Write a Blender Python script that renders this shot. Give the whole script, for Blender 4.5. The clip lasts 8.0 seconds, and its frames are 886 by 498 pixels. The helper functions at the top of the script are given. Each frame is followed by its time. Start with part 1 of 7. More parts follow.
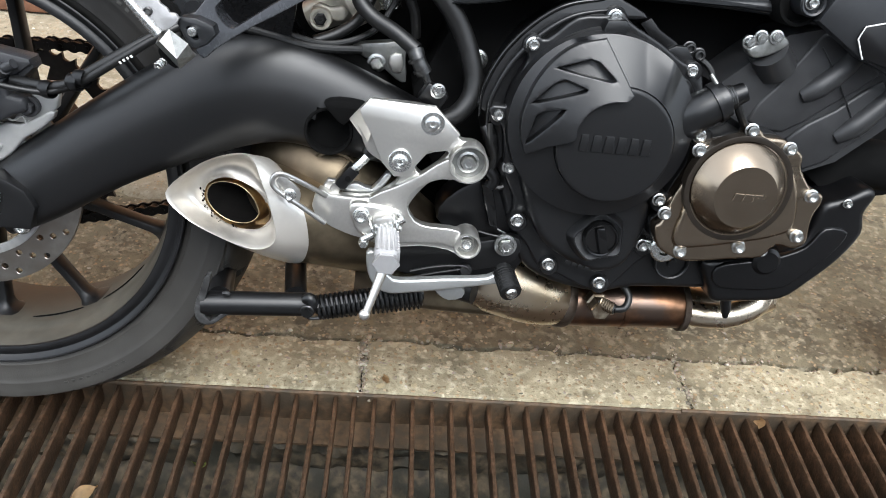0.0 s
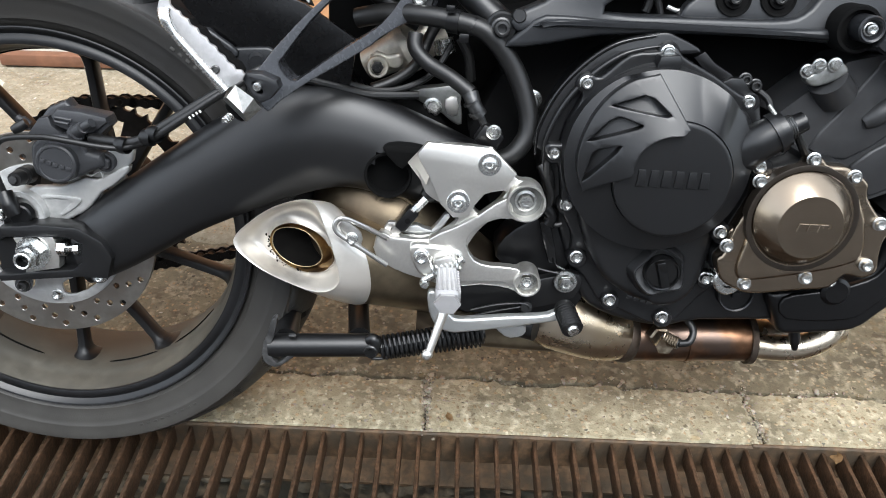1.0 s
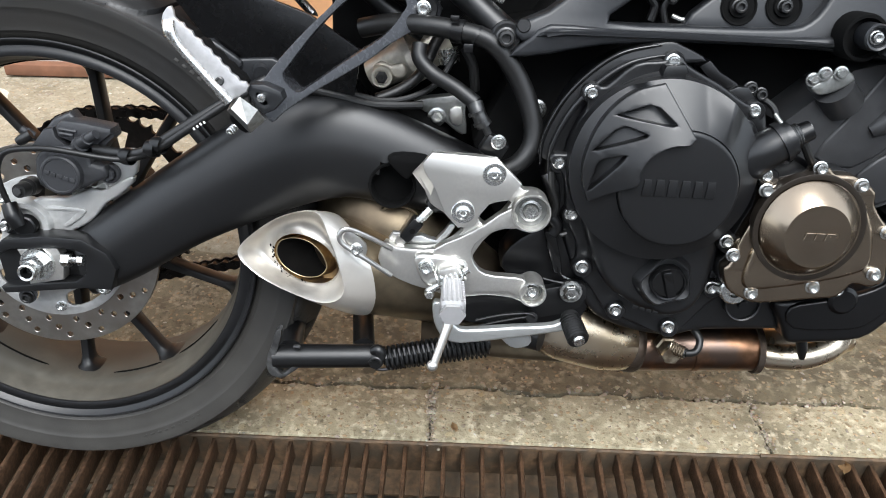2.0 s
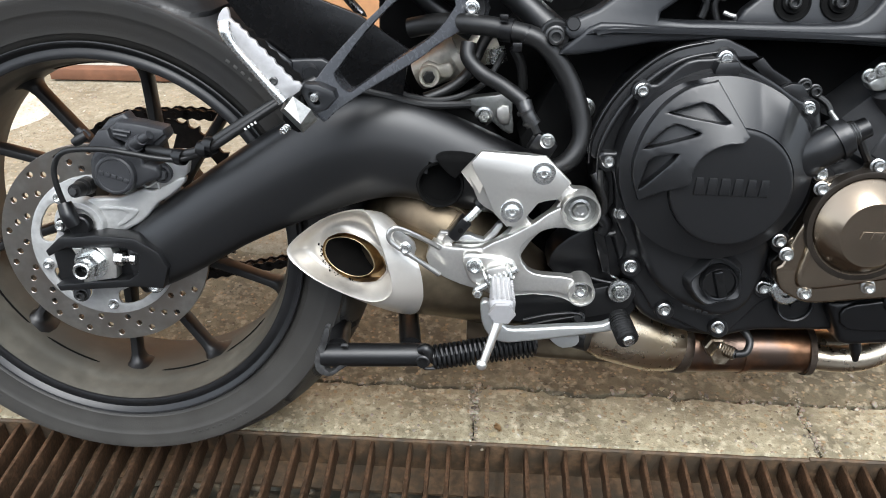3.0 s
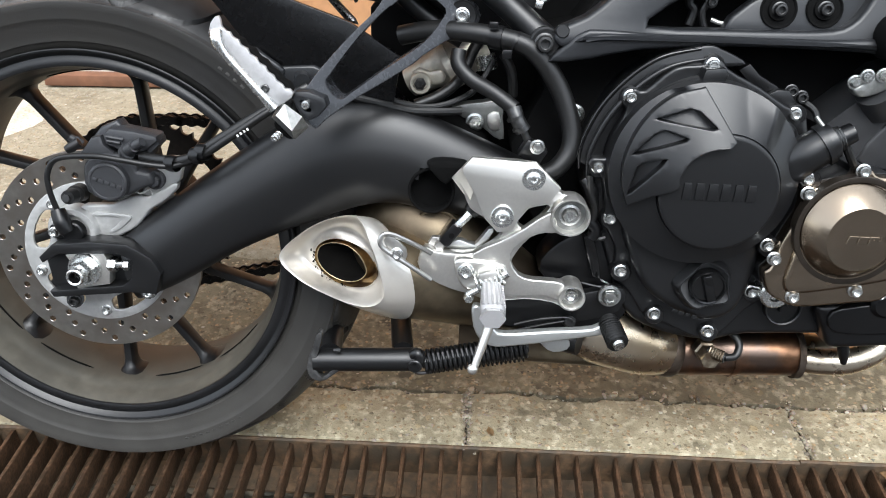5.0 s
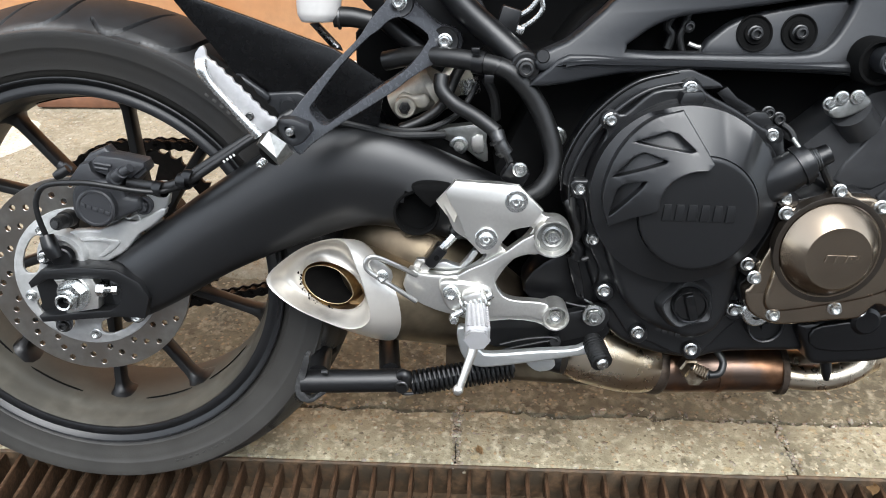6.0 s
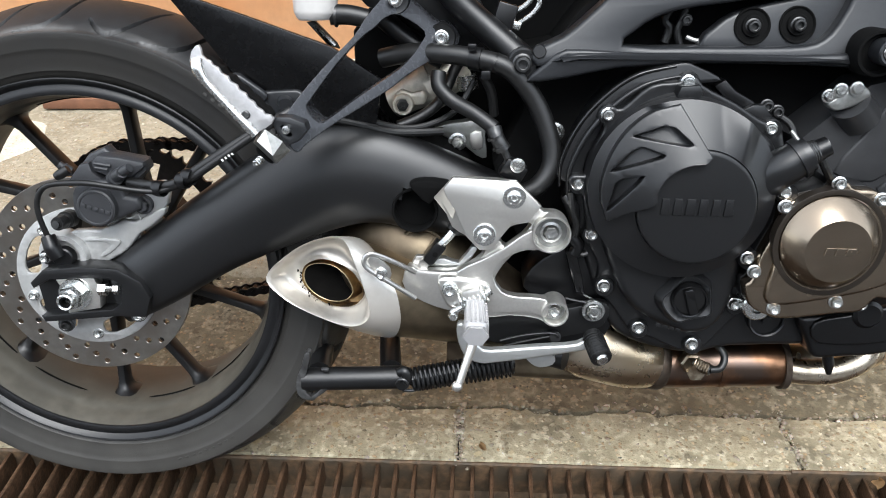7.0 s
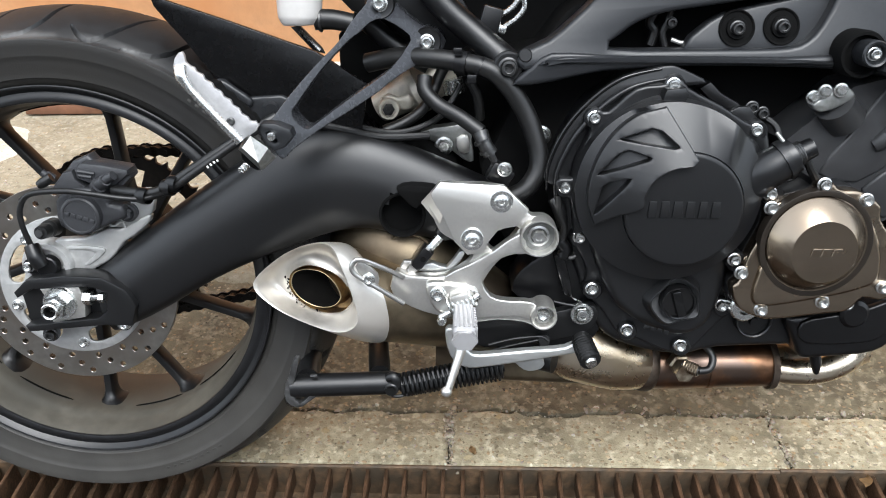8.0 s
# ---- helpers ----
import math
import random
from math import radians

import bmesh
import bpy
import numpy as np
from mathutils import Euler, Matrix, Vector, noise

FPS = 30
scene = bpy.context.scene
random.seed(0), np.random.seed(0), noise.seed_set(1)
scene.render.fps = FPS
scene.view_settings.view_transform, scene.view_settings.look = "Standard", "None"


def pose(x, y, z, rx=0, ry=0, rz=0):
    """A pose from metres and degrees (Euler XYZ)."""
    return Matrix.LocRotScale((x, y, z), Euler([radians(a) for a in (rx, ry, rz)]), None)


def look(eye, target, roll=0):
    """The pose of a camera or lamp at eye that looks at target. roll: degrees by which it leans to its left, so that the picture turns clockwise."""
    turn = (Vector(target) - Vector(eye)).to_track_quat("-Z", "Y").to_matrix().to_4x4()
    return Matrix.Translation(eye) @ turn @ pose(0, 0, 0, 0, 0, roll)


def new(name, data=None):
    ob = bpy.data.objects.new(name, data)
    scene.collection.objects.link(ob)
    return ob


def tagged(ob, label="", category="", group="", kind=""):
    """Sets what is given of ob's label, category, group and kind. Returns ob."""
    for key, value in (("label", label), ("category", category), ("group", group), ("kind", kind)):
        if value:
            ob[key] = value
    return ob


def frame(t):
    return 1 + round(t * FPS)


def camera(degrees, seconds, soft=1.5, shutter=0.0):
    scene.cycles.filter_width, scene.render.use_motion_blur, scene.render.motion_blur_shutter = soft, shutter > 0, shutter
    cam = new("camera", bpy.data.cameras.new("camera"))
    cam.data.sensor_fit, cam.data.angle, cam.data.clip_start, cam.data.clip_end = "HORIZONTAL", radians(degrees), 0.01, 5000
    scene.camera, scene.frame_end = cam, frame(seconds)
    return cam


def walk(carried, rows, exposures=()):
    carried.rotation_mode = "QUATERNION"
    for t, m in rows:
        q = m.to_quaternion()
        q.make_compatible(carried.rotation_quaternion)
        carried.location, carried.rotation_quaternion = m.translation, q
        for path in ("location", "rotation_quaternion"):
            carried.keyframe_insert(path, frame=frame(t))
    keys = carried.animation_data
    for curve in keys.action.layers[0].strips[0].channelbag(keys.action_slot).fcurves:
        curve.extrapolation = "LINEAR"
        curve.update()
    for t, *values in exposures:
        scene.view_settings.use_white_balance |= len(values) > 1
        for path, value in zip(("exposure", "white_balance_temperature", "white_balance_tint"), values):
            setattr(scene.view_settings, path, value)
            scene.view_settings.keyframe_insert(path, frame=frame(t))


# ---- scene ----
cam = camera(58.8, 8.0, soft=1.0)
PATH = [
    (0, (0.4643, -0.7572, 0.8353), (0.5440, 0.0346, 0.2297), 6.69),
    (0.5, (0.4703, -0.7592, 0.8406), (0.5074, 0.0315, 0.2295), 3.22),
    (1, (0.4621, -0.7614, 0.8464), (0.4659, 0.0560, 0.2703), 1.91),
    (2.3, (0.4592, -0.7558, 0.8477), (0.4550, 0.0664, 0.2785), 1.29),
    (2.5, (0.4527, -0.7568, 0.8465), (0.4364, 0.0640, 0.2756), 0.78),
    (3, (0.4403, -0.7593, 0.8449), (0.4024, 0.0633, 0.2775), 0.11),
    (3.5, (0.4370, -0.7576, 0.8448), (0.4027, 0.0644, 0.2764), 0.42),
    (4, (0.4392, -0.7570, 0.8463), (0.4063, 0.0655, 0.2786), 0.40),
    (4.5, (0.4400, -0.7605, 0.8451), (0.4054, 0.0619, 0.2773), 0.28),
    (6, (0.4573, -0.7670, 0.8628), (0.4295, 0.0687, 0.3144), -0.21),
    (6.5, (0.4572, -0.7682, 0.8632), (0.4147, 0.0647, 0.3114), -0.45),
    (7, (0.4687, -0.7676, 0.8617), (0.4293, 0.0663, 0.3111), -1.16),
    (7.5, (0.4675, -0.7684, 0.8619), (0.4300, 0.0644, 0.3095), -1.22),
    (8, (0.4687, -0.7630, 0.8640), (0.4447, 0.0717, 0.3138), -1.22),
]
walk(cam, [(t, look(eye, target, roll)) for t, eye, target, roll in PATH])

# ---- sky and light ----
world = bpy.data.worlds.new("overcast_sky")
scene.world = world
world.use_nodes = True
wn, wl = world.node_tree.nodes, world.node_tree.links
sky = wn.new("ShaderNodeTexSky")
sky.sky_type = 'NISHITA'
sky.sun_disc = False
sky.sun_elevation = radians(58)
sky.sun_rotation = radians(200)
sky.dust_density = 1.0
soft_sky = wn.new("ShaderNodeMix")
soft_sky.data_type = 'RGBA'
soft_sky.inputs[0].default_value = 0.65
soft_sky.inputs[7].default_value = (8.0, 8.5, 8.9, 1)
wl.new(sky.outputs[0], soft_sky.inputs[6])
wl.new(soft_sky.outputs[2], wn["Background"].inputs["Color"])
wn["Background"].inputs["Strength"].default_value = 0.090
sun_data = bpy.data.lights.new("sun", 'SUN')
sun_data.energy = 1.25
sun_data.angle = radians(38)
sun_data.color = (0.975, 0.99, 1.0)
sun = new("sun", sun_data)
sun.matrix_world = look((0.9, -2.0, 3.9), (0.4, 0.1, 0))
scene.view_settings.exposure = 1.91


# ---- materials ----
def material(name, colour, rough=0.5, metal=0.0, vary=0.12, scale=60.0, bump=0.0, bump_scale=400.0, second=None, patch=8.0, coat=0.0, aniso=0.0, shine=0.5):
    m = bpy.data.materials.new(name)
    m.use_nodes = True
    n, l = m.node_tree.nodes, m.node_tree.links
    p = n["Principled BSDF"]
    p.inputs["Roughness"].default_value = rough
    p.inputs["Metallic"].default_value = metal
    p.inputs["Coat Weight"].default_value = coat
    p.inputs["Specular IOR Level"].default_value = shine
    p.inputs["Anisotropic"].default_value = aniso
    tc = n.new("ShaderNodeTexCoord")
    fine = n.new("ShaderNodeTexNoise")
    fine.inputs["Scale"].default_value = scale
    fine.inputs["Detail"].default_value = 6
    large = n.new("ShaderNodeTexNoise")
    large.inputs["Scale"].default_value = patch
    large.inputs["Detail"].default_value = 4
    for t in (fine, large):
        l.new(tc.outputs["Object"], t.inputs["Vector"])
    ramp = n.new("ShaderNodeValToRGB")
    c = Vector(colour)
    ramp.color_ramp.elements[0].color = (*(c * (1 - vary)), 1)
    ramp.color_ramp.elements[1].color = (*(c * (1 + vary)), 1)
    ramp.color_ramp.elements[0].position, ramp.color_ramp.elements[1].position = 0.35, 0.65
    l.new(fine.outputs["Fac"], ramp.inputs["Fac"])
    mix = n.new("ShaderNodeMix")
    mix.data_type = 'RGBA'
    span = n.new("ShaderNodeMapRange")
    span.inputs["From Min"].default_value, span.inputs["From Max"].default_value = 0.42, 0.62
    l.new(large.outputs["Fac"], span.inputs["Value"])
    l.new(span.outputs["Result"], mix.inputs[0])
    l.new(ramp.outputs["Color"], mix.inputs[6])
    s = Vector(second) if second else c * (1 - vary * 0.8)
    mix.inputs[7].default_value = (*s, 1)
    l.new(mix.outputs[2], p.inputs["Base Color"])
    rr = n.new("ShaderNodeMapRange")
    rr.inputs["To Min"].default_value, rr.inputs["To Max"].default_value = max(0.03, rough * 0.85), min(1, rough * 1.15)
    l.new(fine.outputs["Fac"], rr.inputs["Value"])
    l.new(rr.outputs["Result"], p.inputs["Roughness"])
    if bump:
        b = n.new("ShaderNodeBump")
        b.inputs["Strength"].default_value = bump
        b.inputs["Distance"].default_value = 0.001
        g = n.new("ShaderNodeTexNoise")
        g.inputs["Scale"].default_value = bump_scale
        g.inputs["Detail"].default_value = 3
        l.new(tc.outputs["Object"], g.inputs["Vector"])
        l.new(g.outputs["Fac"], b.inputs["Height"])
        l.new(b.outputs["Normal"], p.inputs["Normal"])
    return m


M_BLACK = material("satin_black_paint", (0.0042, 0.0043, 0.0047), 0.37, 0.0, 0.12, 200, 0.0, 1800, shine=0.50)
M_HUGGER = material("gloss_black_hugger_plastic", (0.0028, 0.0028, 0.0031), 0.27, 0.0, 0.1, 150, shine=0.26)
M_CAST = material("black_cast_engine_paint", (0.0070, 0.0072, 0.0078), 0.33, 0.0, 0.12, 200, 0.0, 1500)
M_FRAME = material("dark_grey_frame_paint", (0.0165, 0.0175, 0.0195), 0.36, 0.1, 0.1, 200, 0.0, 1500, shine=0.44)
# lighter than the frame paint, standing in for the sky's sheen on the hanger
M_HANGER = material("hanger_paint_lightened_as_sheen", (0.036, 0.0375, 0.042), 0.27, 0.35, 0.1, 200, 0.0, 1500)
M_BLOCK = material("grey_black_engine_block", (0.026, 0.0265, 0.028), 0.42, 0.2, 0.2, 60, 0.0, 900)
M_PLASTIC = material("black_plastic", (0.0034, 0.0034, 0.0038), 0.33, 0.0, 0.15, 200, 0.0, 1200, shine=0.38)
# matte black parts; also painted into gaps and bores in place of deep shade
M_DEEP = material("matte_black_and_deep_shade", (0.0022, 0.0022, 0.0022), 0.85, 0.0, 0.15, 100, shine=0.12)
M_RUBBER = material("black_rubber_hose", (0.006, 0.006, 0.006), 0.42, 0.0, 0.2, 200)
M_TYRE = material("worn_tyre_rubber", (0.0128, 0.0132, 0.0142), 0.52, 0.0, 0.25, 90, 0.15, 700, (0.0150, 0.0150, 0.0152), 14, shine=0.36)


def add_dirt_or_light(m, r0, r1, centre, colour, amount, floor=0.15, soft=0.0, scale=26, span=(0.42, 0.66)):
    """A noise-broken tint where the radius round an axle lies between r0 and r1: dust, soot, tarnish, painted light."""
    n, l = m.node_tree.nodes, m.node_tree.links
    p = n["Principled BSDF"]
    old = p.inputs["Base Color"].links[0].from_socket
    tc = n.new("ShaderNodeTexCoord")
    off = n.new("ShaderNodeVectorMath")
    off.operation = 'SUBTRACT'
    off.inputs[1].default_value = centre
    l.new(tc.outputs["Object"], off.inputs[0])
    flatten = n.new("ShaderNodeVectorMath")
    flatten.operation = 'MULTIPLY'
    flatten.inputs[1].default_value = (1, 0, 1)
    l.new(off.outputs[0], flatten.inputs[0])
    length = n.new("ShaderNodeVectorMath")
    length.operation = 'LENGTH'
    l.new(flatten.outputs[0], length.inputs[0])
    t = n.new("ShaderNodeTexNoise")
    t.inputs["Scale"].default_value, t.inputs["Detail"].default_value = scale, 8
    l.new(tc.outputs["Object"], t.inputs["Vector"])
    mid, half = (r0 + r1) / 2, (r1 - r0) / 2
    away = n.new("ShaderNodeMath")
    away.operation = 'SUBTRACT'
    l.new(length.outputs["Value"], away.inputs[0])
    away.inputs[1].default_value = mid
    size = n.new("ShaderNodeMath")
    size.operation = 'ABSOLUTE'
    l.new(away.outputs[0], size.inputs[0])
    ring = n.new("ShaderNodeMapRange")
    ring.inputs["From Min"].default_value, ring.inputs["From Max"].default_value = half, half * soft
    l.new(size.outputs[0], ring.inputs["Value"])
    grit = n.new("ShaderNodeMapRange")
    grit.inputs["From Min"].default_value, grit.inputs["From Max"].default_value = span
    grit.inputs["To Min"].default_value = floor
    l.new(t.outputs["Fac"], grit.inputs["Value"])
    both = n.new("ShaderNodeMath")
    both.operation = 'MULTIPLY'
    l.new(ring.outputs["Result"], both.inputs[0])
    l.new(grit.outputs["Result"], both.inputs[1])
    some = n.new("ShaderNodeMath")
    some.operation = 'MULTIPLY'
    some.inputs[1].default_value = amount
    l.new(both.outputs[0], some.inputs[0])
    x = n.new("ShaderNodeMix")
    x.data_type = 'RGBA'
    l.new(some.outputs[0], x.inputs[0])
    l.new(old, x.inputs[6])
    x.inputs[7].default_value = (*colour, 1)
    l.new(x.outputs[2], p.inputs["Base Color"])


add_dirt_or_light(M_TYRE, 0.281, 0.293, (0, 0, 0.315), (0.11, 0.108, 0.105), 0.9)
add_dirt_or_light(M_TYRE, 0.225, 0.285, (0, 0, 0.315), (0.0205, 0.0190, 0.0168), 0.9, 0.55, 0.9, 9.0, (0.40, 0.62))
# paler lower half of the tyre: brighter light there, put into the colour
add_dirt_or_light(M_TYRE, -0.36, 0.36, (0.06, 0, 0.02), (0.044, 0.042, 0.038), 0.85, 0.62, 0.5)
M_RIM = material("dusty_black_rim", (0.0065, 0.0065, 0.007), 0.40, 0.0, 0.2, 60, 0.03, 900, (0.0095, 0.0093, 0.009), 10)
M_SILVER = material("satin_silver_alloy", (0.66, 0.645, 0.61), 0.34, 0.92, 0.05, 300, 0.10, 1600)
M_PEG = material("cast_silver_peg", (0.46, 0.455, 0.46), 0.48, 0.7, 0.08, 250, 0.2, 1200)
M_PEDAL = material("painted_silver_pedal", (0.55, 0.56, 0.55), 0.33, 0.8, 0.06, 300, 0.08, 1500)
M_CAP = material("tarnished_end_cap_steel", (0.72, 0.695, 0.65), 0.36, 0.66, 0.05, 120, 0.05, 900, (0.66, 0.625, 0.57), 14)
add_dirt_or_light(M_CAP, -0.050, 0.050, (0.2985, 0, 0.331), (0.045, 0.040, 0.035), 0.6, 0.15, 0.45, 60)
add_dirt_or_light(M_CAP, 0.010, 0.062, (0.278, 0, 0.345), (0.36, 0.31, 0.235), 0.32, 0.3, 0.2)
M_BODY = material("tarnished_brown_steel", (0.235, 0.190, 0.130), 0.42, 0.95, 0.15, 60, 0.06, 700, (0.165, 0.130, 0.085), 18)
M_LOOP = material("grey_steel_wire", (0.46, 0.45, 0.43), 0.34, 0.9, 0.1, 200)
M_BRASS = material("golden_heat_tint", (0.40, 0.25, 0.10), 0.38, 0.9, 0.3, 90, 0.05, 500, (0.13, 0.085, 0.05), 40)
M_CANISTER = material("dull_brown_canister", (0.17, 0.137, 0.092), 0.48, 0.9, 0.2, 60, 0.08, 600, (0.11, 0.085, 0.060), 16)
M_LIP = material("heat_stained_pipe_lip", (0.40, 0.31, 0.19), 0.4, 0.9, 0.2, 120)
M_SENSOR = material("browned_sensor_steel", (0.36, 0.31, 0.235), 0.36, 0.95, 0.3, 150, 0.1, 500, (0.17, 0.125, 0.085), 60)
M_POCKET = material("grey_filler_pocket_sheen", (0.085, 0.087, 0.090), 0.38, 0.3, 0.15, 200, 0.05, 900)
M_SOOT = material("sooty_exhaust_bore", (0.003, 0.0027, 0.0024), 0.9, 0.0, 0.3, 90, shine=0.1)
M_BRONZE = material("bronze_painted_cover", (0.30, 0.243, 0.184), 0.26, 1.0, 0.05, 40, 0.0, 1700)
M_GROOVE = material("dark_bronze_groove", (0.028, 0.022, 0.017), 0.4, 0.5, 0.1, 200)
M_ZINC = material("zinc_plated_bolt", (0.68, 0.69, 0.675), 0.27, 1.0, 0.1, 400)
M_DARKSTEEL = material("dark_steel", (0.075, 0.075, 0.075), 0.38, 0.9, 0.2, 200)
M_DISC = material("brake_disc_steel", (0.34, 0.32, 0.29), 0.36, 1.0, 0.1, 90, 0.06, 1200, (0.28, 0.25, 0.22), 20)
M_CARRIER = material("grey_cast_alloy", (0.46, 0.46, 0.45), 0.5, 0.6, 0.1, 150, 0.2, 900)
M_CALIPER = material("black_brake_caliper", (0.028, 0.029, 0.032), 0.45, 0.0, 0.2, 200, 0.3, 900)
M_STAND = material("scuffed_black_steel", (0.07, 0.07, 0.07), 0.45, 0.4, 0.4, 150, 0.3, 500, (0.02, 0.02, 0.02), 30)
M_SHOCK = material("beige_anodised_alloy", (0.62, 0.58, 0.50), 0.4, 0.5, 0.1, 150, 0.1, 700)
M_FITTING = material("dull_zinc_casting", (0.26, 0.265, 0.255), 0.4, 0.8, 0.2, 200, 0.2, 700)
M_CHROME = material("bright_pipe_steel", (0.70, 0.62, 0.50), 0.28, 1.0, 0.03, 80, 0.0, 900, (0.48, 0.36, 0.22), 7)
M_HEAT = material("heat_tinted_pipe", (0.25, 0.135, 0.078), 0.34, 1.0, 0.25, 70, 0.03, 700, (0.16, 0.115, 0.092), 28)
M_WELD = material("burnt_brown_weld", (0.065, 0.048, 0.036), 0.5, 0.8, 0.4, 120, 0.3, 500, (0.10, 0.08, 0.065), 40)
M_GLOSSCHAIN = material("greasy_chain_steel", (0.022, 0.018, 0.015), 0.42, 0.6, 0.4, 150)
M_WHITE = material("white_translucent_plastic", (0.50, 0.48, 0.46), 0.4, 0.0, 0.04, 100)
M_MARK = material("white_print", (0.7, 0.7, 0.68), 0.6)
M_WALL = material("orange_plaster", (0.56, 0.295, 0.145), 0.85, 0.0, 0.07, 40, 0.4, 250, (0.55, 0.25, 0.105), 3)
M_BOARD = material("rust_brown_plinth", (0.17, 0.075, 0.04), 0.7, 0.0, 0.2, 30, 0.3, 200)
M_PLASTER = material("pale_cement_render", (0.72, 0.68, 0.6), 0.9, 0.0, 0.1, 30, 0.4, 200)
M_RUST = material("rusted_iron_grate", (0.080, 0.047, 0.028), 0.34, 0.3, 0.45, 210, 0.7, 300, (0.042, 0.027, 0.017), 40)
M_RIMFACE = material("satin_black_rim_lip", (0.0085, 0.0087, 0.0095), 0.36, 0.0, 0.15, 60, 0.02, 900, (0.0065, 0.0067, 0.0072), 10, shine=0.42)
M_GLOSS = material("gloss_black_plastic", (0.004, 0.004, 0.0042), 0.14, 0.0, 0.1, 150)
M_BARREL = material("dusty_rim_barrel", (0.068, 0.063, 0.051), 0.55, 0.0, 0.2, 50, 0.1, 600, (0.050, 0.047, 0.039), 9)
M_RUSTWALL = material("pale_rust_edge", (0.094, 0.058, 0.031), 0.72, 0.0, 0.45, 90, 0.8, 260, (0.050, 0.036, 0.022), 26)
M_CHANNEL = material("mottled_channel_wall", (0.070, 0.054, 0.034), 0.8, 0.0, 0.8, 75, 1.0, 110, (0.020, 0.019, 0.012), 26)
M_MUD = material("wet_channel_dirt", (0.045, 0.038, 0.03), 0.8, 0.0, 0.4, 40, 0.8, 120)
M_LEAF = material("dry_leaf", (0.30, 0.19, 0.09), 0.7, 0.0, 0.25, 120)
M_GREENLEAF = material("fallen_green_leaf", (0.16, 0.19, 0.05), 0.6, 0.0, 0.25, 120)


def concrete(name, base, dark, pale, few=0.52):
    """Weathered concrete with exposed pebbles: voronoi stones, grains and broad stains."""
    m = bpy.data.materials.new(name)
    m.use_nodes = True
    n, l = m.node_tree.nodes, m.node_tree.links
    p = n["Principled BSDF"]
    p.inputs["Roughness"].default_value = 0.88
    tc = n.new("ShaderNodeTexCoord")

    def noise_tex(scale, detail=6):
        t = n.new("ShaderNodeTexNoise")
        t.inputs["Scale"].default_value, t.inputs["Detail"].default_value = scale, detail
        l.new(tc.outputs["Object"], t.inputs["Vector"])
        return t

    def mixed(fac, a, b, lo=0.4, hi=0.6):
        r = n.new("ShaderNodeMapRange")
        r.inputs["From Min"].default_value, r.inputs["From Max"].default_value = lo, hi
        l.new(fac, r.inputs["Value"])
        x = n.new("ShaderNodeMix")
        x.data_type = 'RGBA'
        l.new(r.outputs["Result"], x.inputs[0])
        for k, v in ((6, a), (7, b)):
            if isinstance(v, tuple):
                x.inputs[k].default_value = (*v, 1)
            else:
                l.new(v, x.inputs[k])
        return x.outputs[2]

    stains, grain, sand = noise_tex(9), noise_tex(70, 8), noise_tex(420, 4)
    col = mixed(stains.outputs["Fac"], base, dark, 0.45, 0.72)
    blotch = noise_tex(24, 5)
    col = mixed(blotch.outputs["Fac"], col, dark, 0.54, 0.74)
    col = mixed(grain.outputs["Fac"], col, pale, 0.50, 0.76)
    col = mixed(sand.outputs["Fac"], col, dark, 0.56, 0.86)
    ripple = noise_tex(190, 2)
    bent = n.new("ShaderNodeVectorMath")
    bent.operation = 'MULTIPLY_ADD'
    bent.inputs[1].default_value = (0.007, 0.007, 0.007)
    l.new(ripple.outputs["Color"], bent.inputs[0])
    l.new(tc.outputs["Object"], bent.inputs[2])
    v = n.new("ShaderNodeTexVoronoi")
    v.inputs["Scale"].default_value = 125
    v.inputs["Randomness"].default_value = 1
    l.new(bent.outputs[0], v.inputs["Vector"])
    tone = n.new("ShaderNodeValToRGB")
    e = tone.color_ramp.elements
    e[0].color, e[1].color = (*dark, 1), (*pale, 1)
    k = e.new(0.55)
    k.color = (0.33, 0.23, 0.13, 1)
    sep = n.new("ShaderNodeSeparateColor")
    l.new(v.outputs["Color"], sep.inputs[0])
    l.new(sep.outputs[0], tone.inputs["Fac"])
    stone = n.new("ShaderNodeMapRange")
    stone.inputs["From Min"].default_value, stone.inputs["From Max"].default_value = 0.42, 0.24
    l.new(v.outputs["Distance"], stone.inputs["Value"])
    some = n.new("ShaderNodeMath")
    some.operation = 'GREATER_THAN'
    some.inputs[1].default_value = few
    l.new(sep.outputs[1], some.inputs[0])
    both = n.new("ShaderNodeMath")
    both.operation = 'MULTIPLY'
    l.new(stone.outputs[0], both.inputs[0])
    l.new(some.outputs[0], both.inputs[1])
    col = mixed(both.outputs[0], col, tone.outputs["Color"], 0.0, 1.1)
    lump = n.new("ShaderNodeTexVoronoi")
    lump.inputs["Scale"].default_value = 62
    l.new(bent.outputs[0], lump.inputs["Vector"])
    tint = n.new("ShaderNodeSeparateColor")
    l.new(lump.outputs["Color"], tint.inputs[0])
    chosen = n.new("ShaderNodeMath")
    chosen.operation = 'GREATER_THAN'
    chosen.inputs[1].default_value = 0.70
    l.new(tint.outputs[1], chosen.inputs[0])
    round_ = n.new("ShaderNodeMapRange")
    round_.inputs["From Min"].default_value, round_.inputs["From Max"].default_value = 0.46, 0.30
    l.new(lump.outputs["Distance"], round_.inputs["Value"])
    big = n.new("ShaderNodeMath")
    big.operation = 'MULTIPLY'
    l.new(chosen.outputs[0], big.inputs[0])
    l.new(round_.outputs["Result"], big.inputs[1])
    shade = n.new("ShaderNodeValToRGB")
    f = shade.color_ramp.elements
